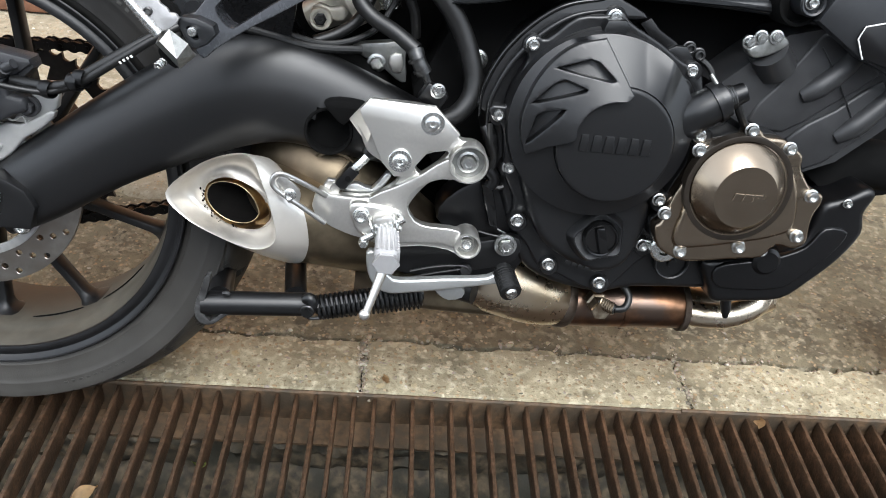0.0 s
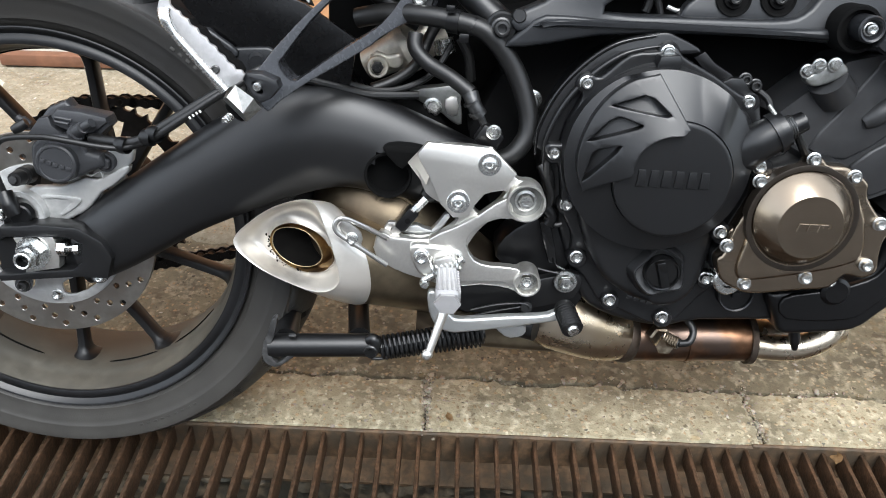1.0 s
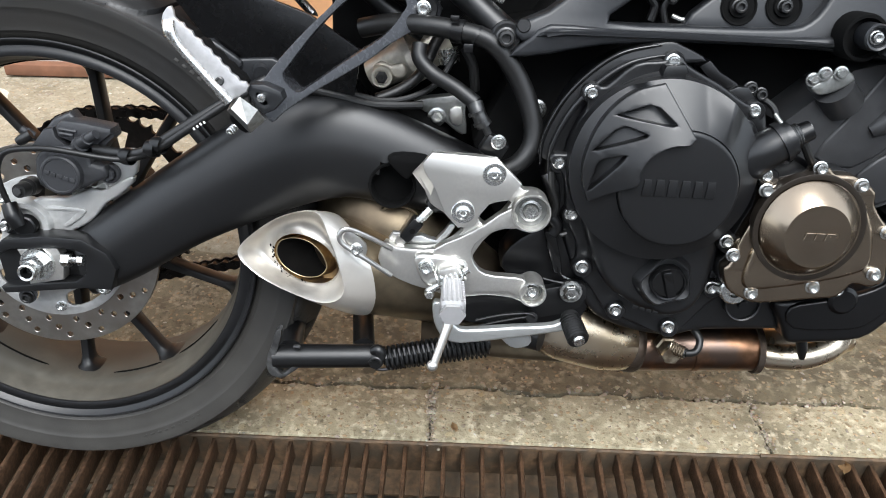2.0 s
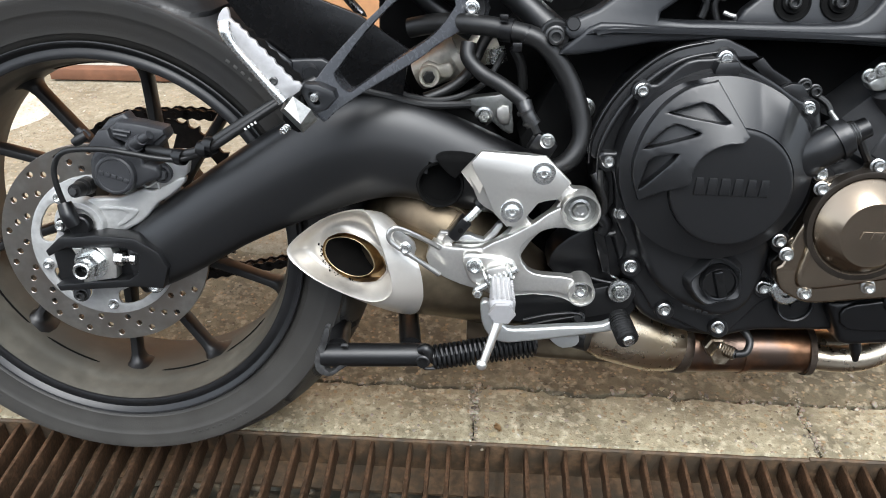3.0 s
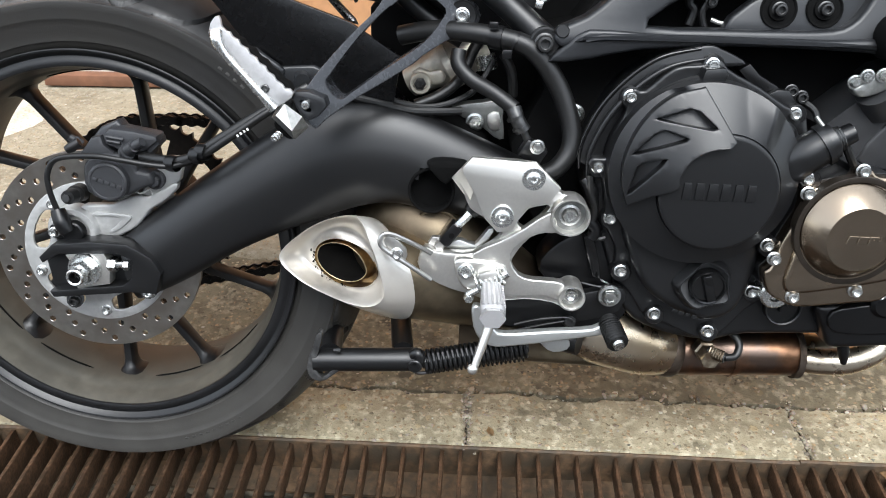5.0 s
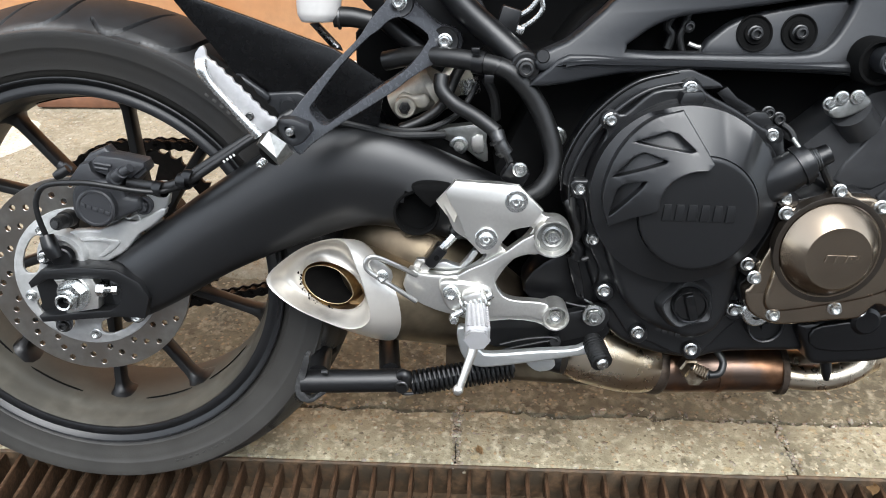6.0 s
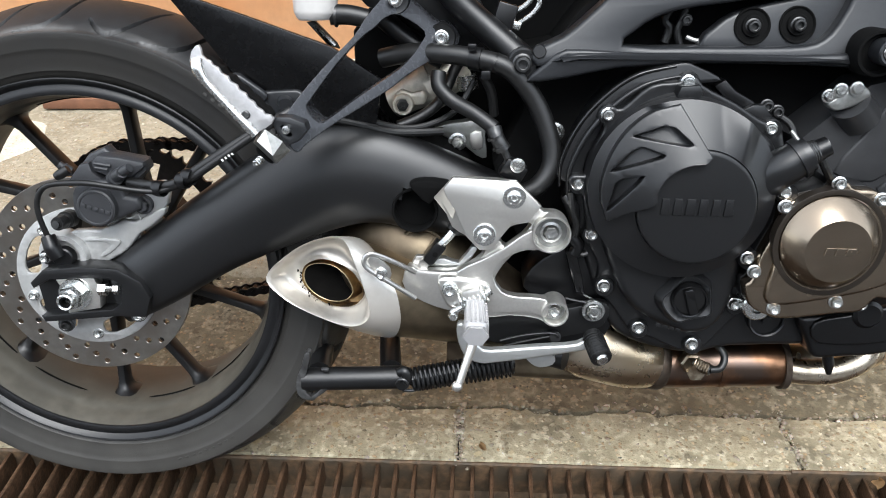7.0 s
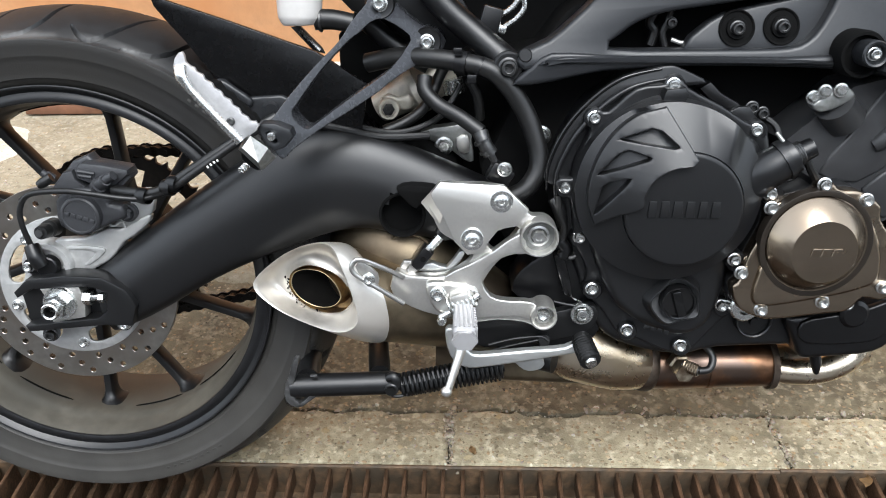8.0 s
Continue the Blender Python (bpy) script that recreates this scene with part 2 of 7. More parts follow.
    f[0].color, f[1].color = (*[v * 1.15 for v in dark], 1), (*pale, 1)
    for at, c in ((0.35, base), (0.6, (base[0] * 1.1, base[1] * 0.95, base[2] * 0.75)), (0.8, [v * 1.25 for v in base])):
        f.new(at).color = (*c, 1)
    l.new(tint.outputs[0], shade.inputs["Fac"])
    col = mixed(big.outputs[0], col, shade.outputs["Color"], 0.0, 1.35)
    pits = noise_tex(150, 3)
    col = mixed(pits.outputs["Fac"], col, tuple(v * 0.55 for v in dark), 0.64, 0.76)
    skim = noise_tex(13, 7)
    col = mixed(skim.outputs["Fac"], col, mixed(grain.outputs["Fac"], tuple(0.5 * a + 0.5 * b for a, b in zip(base, dark)), base, 0.42, 0.62), 0.57, 0.70)
    l.new(col, p.inputs["Base Color"])
    add = n.new("ShaderNodeMath")
    l.new(grain.outputs["Fac"], add.inputs[0])
    faint = n.new("ShaderNodeMath")
    faint.operation = 'MULTIPLY'
    faint.inputs[1].default_value = 0.22
    quiet = n.new("ShaderNodeMath")
    quiet.operation = 'MULTIPLY_ADD'
    quiet.inputs[1].default_value = 0.22
    l.new(sand.outputs["Fac"], quiet.inputs[0])
    l.new(big.outputs[0], faint.inputs[0])
    l.new(faint.outputs[0], quiet.inputs[2])
    l.new(quiet.outputs[0], add.inputs[1])
    add2 = n.new("ShaderNodeMath")
    add2.operation = 'MULTIPLY_ADD'
    l.new(both.outputs[0], add2.inputs[0])
    add2.inputs[1].default_value = 0.25
    l.new(add.outputs[0], add2.inputs[2])
    b = n.new("ShaderNodeBump")
    b.inputs["Strength"].default_value, b.inputs["Distance"].default_value = 0.9, 0.0040
    l.new(add2.outputs[0], b.inputs["Height"])
    l.new(b.outputs["Normal"], p.inputs["Normal"])
    return m


M_KERB = concrete("pale_worn_concrete", (0.300, 0.266, 0.178), (0.118, 0.101, 0.064), (0.54, 0.49, 0.36), 0.36)
M_SPILL = concrete("pale_spilled_cement", (0.52, 0.49, 0.41), (0.38, 0.34, 0.26), (0.62, 0.59, 0.52), 0.7)
M_YARD = concrete("pale_back_concrete", (0.262, 0.228, 0.160), (0.165, 0.139, 0.092), (0.37, 0.333, 0.263), 0.55)
M_GROUND = concrete("coarse_pebble_concrete", (0.160, 0.138, 0.088), (0.062, 0.053, 0.034), (0.34, 0.30, 0.215), 0.45)


M_UNSEENROAD = material("dark_unseen_road", (0.05, 0.05, 0.052), 0.85, 0.0, 0.35, 180, 0.8, 300, (0.04, 0.04, 0.041), 2)


M_UNSEENWALL = material("grey_unseen_wall", (0.17, 0.17, 0.17), 0.9, 0.0, 0.12, 6, 0.3, 60, (0.13, 0.13, 0.13), 0.6)


def pebble_material(name, dark, pale):
    m = bpy.data.materials.new(name)
    m.use_nodes = True
    n, l = m.node_tree.nodes, m.node_tree.links
    p = n["Principled BSDF"]
    p.inputs["Roughness"].default_value = 0.75
    geo = n.new("ShaderNodeNewGeometry")
    ramp = n.new("ShaderNodeValToRGB")
    e = ramp.color_ramp.elements
    e[0].color, e[1].color = (*dark, 1), (*pale, 1)
    for at, c in ((0.25, [0.7 * v for v in dark] if name[0] == 'm' else (0.40, 0.36, 0.28)), (0.5, (0.27, 0.22, 0.155)), (0.7, (0.36, 0.32, 0.26)), (0.85, (0.40, 0.33, 0.215))) if name[:5] != 'muddy' else ((0.5, (0.085, 0.070, 0.048)),):
        k = e.new(at)
        k.color = (*c, 1)
    l.new(geo.outputs["Random Per Island"], ramp.inputs["Fac"])
    tc = n.new("ShaderNodeTexCoord")
    t = n.new("ShaderNodeTexNoise")
    t.inputs["Scale"].default_value = 350
    l.new(tc.outputs["Object"], t.inputs["Vector"])
    x = n.new("ShaderNodeMix")
    x.data_type = 'RGBA'
    x.blend_type = 'MULTIPLY'
    x.inputs[0].default_value = 0.5
    l.new(ramp.outputs["Color"], x.inputs[6])
    l.new(t.outputs["Color"], x.inputs[7])
    l.new(x.outputs[2], p.inputs["Base Color"])
    return m


M_PEBBLE = pebble_material("mixed_yard_pebbles", (0.11, 0.095, 0.068), (0.50, 0.47, 0.40))
M_RUBBLE = pebble_material("muddy_channel_rubble", (0.04, 0.034, 0.024), (0.15, 0.128, 0.09))
M_CHIPS = pebble_material("pale_kerb_chips", (0.12, 0.105, 0.08), (0.68, 0.64, 0.55))


# ---- builders ----
def finish(bm, name, mat, smooth=35):
    me = bpy.data.meshes.new(name)
    bm.to_mesh(me)
    bm.free()
    if mat:
        me.materials.append(mat)
    if smooth:
        me.shade_smooth()
        me.set_sharp_from_angle(angle=radians(smooth))
    return me


def put(name, me, parent=None, label="", m=None):
    ob = new(name, me)
    if parent is not None:
        ob.parent = parent
    if m is not None:
        ob.matrix_basis = m
    if label:
        ob["label"] = label
    return ob


def part(name, bm, mat, parent, label="", smooth=35):
    return put(name, finish(bm, name, mat, smooth), parent, label)


def smoothed(pts, steps=6, closed=True):
    """Points on a soft curve through the given ones."""
    p = [Vector(q) for q in pts]
    n, out = len(p), []
    for i in range(n if closed else n - 1):
        if closed:
            a, b, c, d = p[i - 1], p[i], p[(i + 1) % n], p[(i + 2) % n]
        else:
            a, b, c, d = p[max(i - 1, 0)], p[i], p[i + 1], p[min(i + 2, n - 1)]
        for s in range(steps):
            t = s / steps
            out.append(0.5 * (2 * b + (c - a) * t + (2 * a - 5 * b + 4 * c - d) * t * t + (3 * b - a - 3 * c + d) * t ** 3))
    if not closed:
        out.append(p[-1])
    return out


def ring_xz(x, z, r, n=24, squash=1.0):
    return [(x + r * math.cos(2 * math.pi * k / n), z + squash * r * math.sin(2 * math.pi * k / n)) for k in range(n)]


def plate(loops, y0, y1, bevel=0.0015, rounds=2):
    """A bmesh of a slab between y0 and y1 whose outline and holes are the loops of (x, z)."""
    cu = bpy.data.curves.new("slab", 'CURVE')
    cu.dimensions = '2D'
    cu.fill_mode = 'BOTH'
    for loop in loops:
        s = cu.splines.new('POLY')
        s.points.add(len(loop) - 1)
        for q, v in zip(s.points, loop):
            q.co = (v[0], v[1], 0, 1)
        s.use_cyclic_u = True
    half = abs(y1 - y0) / 2
    bevel = min(bevel, half * 0.95)
    cu.extrude = half - bevel
    cu.bevel_depth = bevel
    cu.offset = -bevel
    cu.bevel_resolution = rounds - 1
    ob = bpy.data.objects.new("slab", cu)
    scene.collection.objects.link(ob)
    dg = bpy.context.evaluated_depsgraph_get()
    me = bpy.data.meshes.new_from_object(ob.evaluated_get(dg))
    bpy.data.objects.remove(ob)
    bpy.data.curves.remove(cu)
    bm = bmesh.new()
    bm.from_mesh(me)
    bpy.data.meshes.remove(me)
    bmesh.ops.remove_doubles(bm, verts=bm.verts, dist=0.00001)
    bmesh.ops.transform(bm, verts=bm.verts, matrix=Matrix.Translation((0, (y0 + y1) / 2, 0)) @ Matrix.Rotation(radians(90), 4, 'X'))
    bmesh.ops.recalc_face_normals(bm, faces=bm.faces)
    return bm


def slant(bm, slope, x0):
    """Leans a slab sideways: y grows by slope for each metre of x past x0."""
    for v in bm.verts:
        v.co.y += slope * (v.co.x - x0)
    return bm


def recline(bm, slope, z0):
    """Leans a slab back: y grows by slope for each metre of z past z0."""
    for v in bm.verts:
        v.co.y += slope * (v.co.z - z0)
    return bm


def lathe(profile, x=0.0, z=0.0, n=48, closed=False, bm=None):
    """A turned body about the line through (x, z) along y, from (radius, y) pairs."""
    bm = bm or bmesh.new()
    rows = []
    for r, y in profile:
        if r < 1e-6:
            rows.append([bm.verts.new((x, y, z))])
        else:
            rows.append([bm.verts.new((x + r * math.cos(2 * math.pi * k / n), y, z + r * math.sin(2 * math.pi * k / n))) for k in range(n)])
    pairs = list(zip(rows, rows[1:] + rows[:1] if closed else rows[1:]))
    for a, b in pairs:
        for k in range(n):
            f = [a[k % len(a)], a[(k + 1) % len(a)], b[(k + 1) % len(b)], b[k % len(b)]]
            f = list(dict.fromkeys(f))
            if len(f) > 2:
                bm.faces.new(f)
    bmesh.ops.recalc_face_normals(bm, faces=bm.faces)
    return bm


def loft(rings, caps=True, bm=None):
    """A skin over rings of equally many points."""
    bm = bm or bmesh.new()
    rows = [[bm.verts.new(p) for p in ring] for ring in rings]
    n = len(rows[0])
    for a, b in zip(rows, rows[1:]):
        for k in range(n):
            bm.faces.new((a[k], a[(k + 1) % n], b[(k + 1) % n], b[k]))
    if caps:
        bm.faces.new(rows[0])
        bm.faces.new(rows[-1][::-1])
    bmesh.ops.recalc_face_normals(bm, faces=bm.faces)
    return bm


def tube(pts, radius, n=12, steps=6, caps=True, bm=None):
    """A round hose or bar along a soft curve; radius may be a list, one for each point."""
    line = smoothed(pts, steps, False) if len(pts) > 2 else [Vector(p) for p in pts]
    rs = radius if isinstance(radius, (list, tuple)) else [radius] * len(pts)
    per = (len(line) - 1) / (len(pts) - 1)
    rings, side = [], None
    for i, p in enumerate(line):
        d = (line[min(i + 1, len(line) - 1)] - line[max(i - 1, 0)]).normalized()
        if side is None:
            side = d.orthogonal().normalized()
        side = (side - d * side.dot(d)).normalized()
        up = d.cross(side)
        u = i / per
        k = min(int(u), len(rs) - 2)
        r = rs[k] + (rs[k + 1] - rs[k]) * (u - k)
        rings.append([p + r * (math.cos(a) * side + math.sin(a) * up) for a in (2 * math.pi * q / n for q in range(n))])
    return loft(rings, caps, bm)


def block(size, at, bevel=0.002, turn=(0, 0, 0)):
    """A box with rounded edges."""
    bm = bmesh.new()
    bmesh.ops.create_cube(bm, size=1, matrix=pose(*at, *turn) @ Matrix.Diagonal((*size, 1)))
    bmesh.ops.bevel(bm, geom=bm.edges[:], offset=bevel, segments=2, profile=0.5, affect='EDGES')
    return bm


def coil(a, b, radius, wire, turns, n=8):
    a, b = Vector(a), Vector(b)
    d = (b - a).normalized()
    s = d.orthogonal().normalized()
    u = d.cross(s)
    pts = [a + (b - a) * k / (turns * 10) + radius * (math.cos(k * 0.6283) * s + math.sin(k * 0.6283) * u) for k in range(turns * 10 + 1)]
    return tube(pts, wire, n, 1)


def socket_bolt_mesh(name, mat, hexed=False):
    """A unit bolt, head radius 1, that points to -y: washer flange, head and socket (or a hexagon head)."""
    bm = bmesh.new()
    if hexed:
        lathe([(0, 0.1), (1.35, 0.1), (1.38, -0.1), (1.3, -0.25), (1.0, -0.32)], n=28, bm=bm)
        rings = [[Vector((r * math.cos(a), y, r * math.sin(a))) for a in (math.pi / 3 * k for k in range(6))] for r, y in ((0.92, -0.2), (0.92, -0.85), (0.80, -0.98), (0.45, -1.0), (0.40, -0.94))]
        loft(rings, True, bm)
    else:
        lathe([(0, 0.1), (1.26, 0.1), (1.28, -0.10), (1.22, -0.16), (1.02, -0.20), (1.0, -0.92), (0.90, -1.06), (0.62, -1.1), (0.55, -1.05), (0.52, -0.45), (0, -0.40)], n=24, bm=bm)
    return finish(bm, name, mat, 40)


BOLT = socket_bolt_mesh("bolt", M_ZINC)
HEXBOLT = socket_bolt_mesh("bolt", M_ZINC, True)
HEXDARK = socket_bolt_mesh("bolt", M_CALIPER, True)
DARKBOLT = socket_bolt_mesh("bolt", M_DARKSTEEL)
BUTTON = finish(lathe([(0, 0.1), (1.22, 0.1), (1.25, -0.06), (1.18, -0.14), (0.82, -0.17), (0.76, -0.30), (0.60, -0.42), (0.34, -0.46), (0.28, -0.40), (0.26, -0.20), (0, -0.18)], n=28), "bolt", M_ZINC, 40)


def bolts(places, r, parent, me=None, name="bolt"):
    for x, y, z in places:
        put(name, me or BOLT, parent, "", pose(x, y, z, 0, (x * 977 + z * 613) % 60, 0) @ Matrix.Diagonal((r, r, r, 1)))


# ---- ground, channel and wall ----
EDGE = -0.004          # line of the grating's far edge at x = 0.13
GRATE_TURN = -0.95     # degrees


def uneven(x, y, amount):
    return amount * (noise.noise((x * 14, y * 14, 0)) + 0.5 * noise.noise((x * 45, y * 45, 3)))


ground_bm = bmesh.new()


def sheet(bm, xs, ys, height):
    grid = [[bm.verts.new((x, y, height(x, y))) for x in xs] for y in ys]
    for a, b in zip(grid, grid[1:]):
        for k in range(len(xs) - 1):
            bm.faces.new((a[k], a[k + 1], b[k + 1], b[k]))


def steps(a, b, n):
    return [a + (b - a) * k / n for k in range(n + 1)]


fine_x = [-60, -20, -6, -2.5] + steps(-1.3, 1.9, 160) + [3, 8, 25, 60]
seam = lambda x: 0.104 - 0.024 * (x - 0.44) + 0.010 * noise.noise((x * 9, 0, 5)) + 0.007 * noise.noise((x * 34, 0, 6)) + 0.003 * noise.noise((x * 110, 0, 7))
far_rows = [seam] + [(lambda x, d=d: seam(x) + d) for d in [0.0035] + steps(0.014, 1.5, 90)] + [lambda x: 3.0, lambda x: 12.0, lambda x: 60.0]
rows_v = [[ground_bm.verts.new((x, f(x), -0.004 + (uneven(x, f(x), 0.005) if i else -0.016))) for x in fine_x] for i, f in enumerate(far_rows)]
for a, b in zip(rows_v, rows_v[1:]):
    for k in range(len(fine_x) - 1):
        ground_bm.faces.new((a[k], a[k + 1], b[k + 1], b[k]))
for side in ([-60, -20, -6, -2.5, -1.3], [1.9, 3, 8, 25, 60]):
    near = [ground_bm.verts.new((x, -0.335, -0.004)) for x in side]
    back = [ground_bm.verts.new((x, seam(x), -0.012)) for x in side]
    for k in range(len(side) - 1):
        ground_bm.faces.new((near[k], near[k + 1], back[k + 1], back[k]))
# unseen strip added past the drain, dark so that black parts mirror less light
road_bm = bmesh.new()
sheet(road_bm, [-60, -6, -1.3, 0.3, 1.9, 6, 60], [-60, -8, -2, -0.335], lambda x, y: -0.004)
tagged(part("road", road_bm, M_UNSEENROAD, None), "unseen dark road added in front of the drain to darken reflections", "road", kind="structure")
ground = part("ground", ground_bm, M_GROUND, None)
tagged(ground, "coarse weathered concrete yard with exposed brown pebbles", "ground", kind="structure")


def kerb_slab(x0, x1, wave):
    """A strip of pale concrete between the grating and the seam, with broken ends."""
    bm = bmesh.new()
    nx, ny = max(6, int((x1 - x0) / 0.010)), 26
    top = []
    for j in range(ny + 1):
        row = []
        for i in range(nx + 1):
            x = x0 + (x1 - x0) * i / nx
            near = EDGE + 0.004 + math.tan(radians(GRATE_TURN)) * (x - 0.13)
            far = seam(x) - 0.0032 - 0.009 * abs(noise.noise((x * 60, 1, 1)))
            y = near + (far - near) * j / ny
            if i in (0, nx):
                x += (0.0010 if i == 0 else -0.0010) + 0.010 * noise.noise((y * 24, wave + i // nx, 0)) + 0.005 * noise.noise((y * 90, wave + i // nx, 7)) + (0.0036 if i == 0 else -0.0036) * abs(noise.noise((y * 160, wave, 9)))
            edge = min(i, nx - i, j, ny - j)
            row.append(bm.verts.new((x, y, uneven(x, y, 0.0024) - (0.004 if edge == 0 else 0))))
        top.append(row)
    for a, b in zip(top, top[1:]):
        for k in range(nx):
            bm.faces.new((a[k], a[k + 1], b[k + 1], b[k]))
    border = [e for e in bm.edges if e.is_boundary]
    made = bmesh.ops.extrude_edge_only(bm, edges=border)
    for v in made["geom"]:
        if isinstance(v, bmesh.types.BMVert):
            v.co.z = -0.05
    bmesh.ops.recalc_face_normals(bm, faces=bm.faces)
    return bm


back_bm = bmesh.new()
back_x = [-20, -6, -2.5] + steps(-1.4, 0.42, 70)
sheet(back_bm, back_x, steps(0, 1, 40), lambda x, y: y)
for v in back_bm.verts:
    s = v.co.y
    v.co.y = 0.44 + 0.05 * noise.noise((v.co.x * 3, 0, 2)) + 0.02 * noise.noise((v.co.x * 17, 0, 2)) + (0.90 - 0.05 * noise.noise((v.co.x * 3, 0, 2))) * s
    v.co.x += max(0.0, v.co.x - 0.1) * (0.9 * noise.noise((v.co.y * 5, 0, 9)) + 0.35 * noise.noise((v.co.y * 19, 0, 4)))
    v.co.z = -0.012 if s == 0 or v.co.x > 0.40 else 0.003 + uneven(v.co.x, v.co.y, 0.002)
tagged(part("pavement", back_bm, M_YARD, None), "paler concrete in front of the orange wall", "pavement", kind="structure")


kerb = tagged(new("kerb_strip"), "pale cracked concrete strip beside the drain grating", "kerb", kind="structure")
for k, (a, b) in enumerate(((-1.3, -0.42), (-0.42, 0.449), (0.449, 0.926), (0.926, 1.9))):
    part("slab", kerb_slab(a, b, k), M_KERB, kerb)
packing_bm = bmesh.new()
sheet(packing_bm, steps(-1.3, 1.9, 400), steps(0.004, 0.16, 20), lambda x, y: -0.013 + 0.004 * noise.noise((x * 40, y * 40, 3)))
tagged(part("joint_bed", packing_bm, M_MUD, None), "dark earth in the joints between slabs", "soil", kind="structure")

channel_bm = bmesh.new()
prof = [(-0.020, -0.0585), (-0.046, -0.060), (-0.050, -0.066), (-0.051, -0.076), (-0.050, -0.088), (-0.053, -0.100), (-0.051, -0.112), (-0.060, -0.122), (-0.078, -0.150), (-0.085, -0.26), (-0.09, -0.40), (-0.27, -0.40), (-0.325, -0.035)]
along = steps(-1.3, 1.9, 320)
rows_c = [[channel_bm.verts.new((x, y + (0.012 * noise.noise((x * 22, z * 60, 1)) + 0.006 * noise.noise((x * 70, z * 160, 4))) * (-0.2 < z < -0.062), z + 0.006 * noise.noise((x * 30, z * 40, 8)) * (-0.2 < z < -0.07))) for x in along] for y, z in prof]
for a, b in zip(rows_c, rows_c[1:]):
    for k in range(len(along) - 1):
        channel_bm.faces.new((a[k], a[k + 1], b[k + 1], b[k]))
tagged(part("drain_channel", channel_bm, M_CHANNEL, None, smooth=50), "dark drain channel below the grating", "drain", kind="structure")

wall_bm = block((14.0, 0.25, 3.2), (1.0, 1.46, 1.6), 0.01)
wall = tagged(part("wall_north", wall_bm, M_WALL, None), "orange plastered wall behind the motorcycle", "wall", kind="structure")
tagged(part("trim", block((5.0, 0.035, 0.032), (1.78, 1.230, 0.024), 0.004), M_BOARD, None), "rust-brown board along the foot of the orange wall", "trim", kind="structure")
tagged(part("trim", block((14.0, 0.03, 0.11), (1.0, 1.322, 0.05), 0.004), M_PLASTER, None), "pale cement strip along the wall above the board", "trim", kind="structure")
patch_bm = bmesh.new()
patch_pts = [(-0.90 + 0.27 * math.cos(a) * (1 + 0.2 * noise.noise((math.cos(a) * 2, math.sin(a) * 2, 1))), 1.00 + 0.19 * math.sin(a) * (1 + 0.3 * noise.noise((math.cos(a) * 2, math.sin(a) * 2, 5)))) for a in (2 * math.pi * k / 40 for k in range(40))]
loft([[(x, y, z) for x, y in patch_pts] for z in (-0.01, 0.004)] + [[(-0.90 + (x + 0.90) * 0.93, 1.00 + (y - 1.00) * 0.9, 0.009) for x, y in patch_pts]], True, patch_bm)
tagged(part("cement_patch", patch_bm, M_SPILL, None), "pale spilled cement patch on the yard", "patch", kind="structure")
# added out of view, to darken what the bike mirrors near the horizon
tagged(part("unseen_wall_south", block((30.0, 0.3, 3.4), (0.5, -7.0, 1.7), 0.01), M_UNSEENWALL, None), "unseen grey wall added behind the viewpoint to darken reflections", "wall", kind="structure")


def pebble_field(name, count, spot, smallest, largest, seed, mat, sunk=(-0.38, -0.12)):
    """Loose and half-sunk stones, one mesh: verts and faces of squashed icosahedra."""
    rnd = random.Random(seed)
    base = bmesh.new()
    bmesh.ops.create_icosphere(base, subdivisions=1, radius=1)
    pts = [v.co.copy() for v in base.verts]
    tris = [[v.index for v in f.verts] for f in base.faces]
    base.free()
    verts, faces = [], []
    for k in range(count):
        x, y, z = spot(rnd)
        r = smallest + (largest - smallest) * rnd.random() ** 3.5
        turn = Euler((rnd.uniform(-0.3, 0.3), rnd.uniform(-0.3, 0.3), rnd.uniform(0, 6.3))).to_matrix() @ Matrix.Diagonal((r * rnd.uniform(0.8, 1.4), r * rnd.uniform(0.7, 1.0), r * rnd.uniform(0.3, 0.55)))
        at = Vector((x, y, z + r * rnd.uniform(*sunk)))
        n0 = len(verts)
        verts += [tuple(at + turn @ (p * rnd.uniform(0.68, 1.22))) for p in pts]
        faces += [[n0 + q for q in t] for t in tris]
    me = bpy.data.meshes.new(name)
    me.from_pydata(verts, [], faces)
    me.materials.append(mat)
    me.shade_smooth()
    return new(name, me)


def yard_spot(rnd):
    while True:
        x, d = rnd.uniform(-1.2, 1.7), 0.008 + rnd.random() ** 1.25 * 1.15
        if (x > -0.6 or d > 0.2) and d < 0.42:
            y = seam(x) + 0.004 + d
            return x, y, -0.005 + uneven(x, y, 0.005)


def kerb_spot(rnd):
    x = rnd.uniform(-0.5, 1.6)
    near = EDGE + 0.008 + math.tan(radians(GRATE_TURN)) * (x - 0.13)
    y = near + (seam(x) - 0.006 - near) * rnd.random()
    return x, y, uneven(x, y, 0.0024) - 0.0008


tagged(pebble_field("yard_gravel", 17000, yard_spot, 0.0010, 0.0064, 3, M_PEBBLE, (-0.46, -0.18)), "brown and grey pebbles bedded in the yard", "gravel", kind="stuff")
tagged(pebble_field("back_gravel", 4500, lambda rnd: (rnd.uniform(-1.2, 1.4), rnd.uniform(0.5, 1.2), 0.003), 0.0012, 0.0080, 7, M_CHIPS), "loose pale grit on the paler concrete", "gravel", kind="stuff")
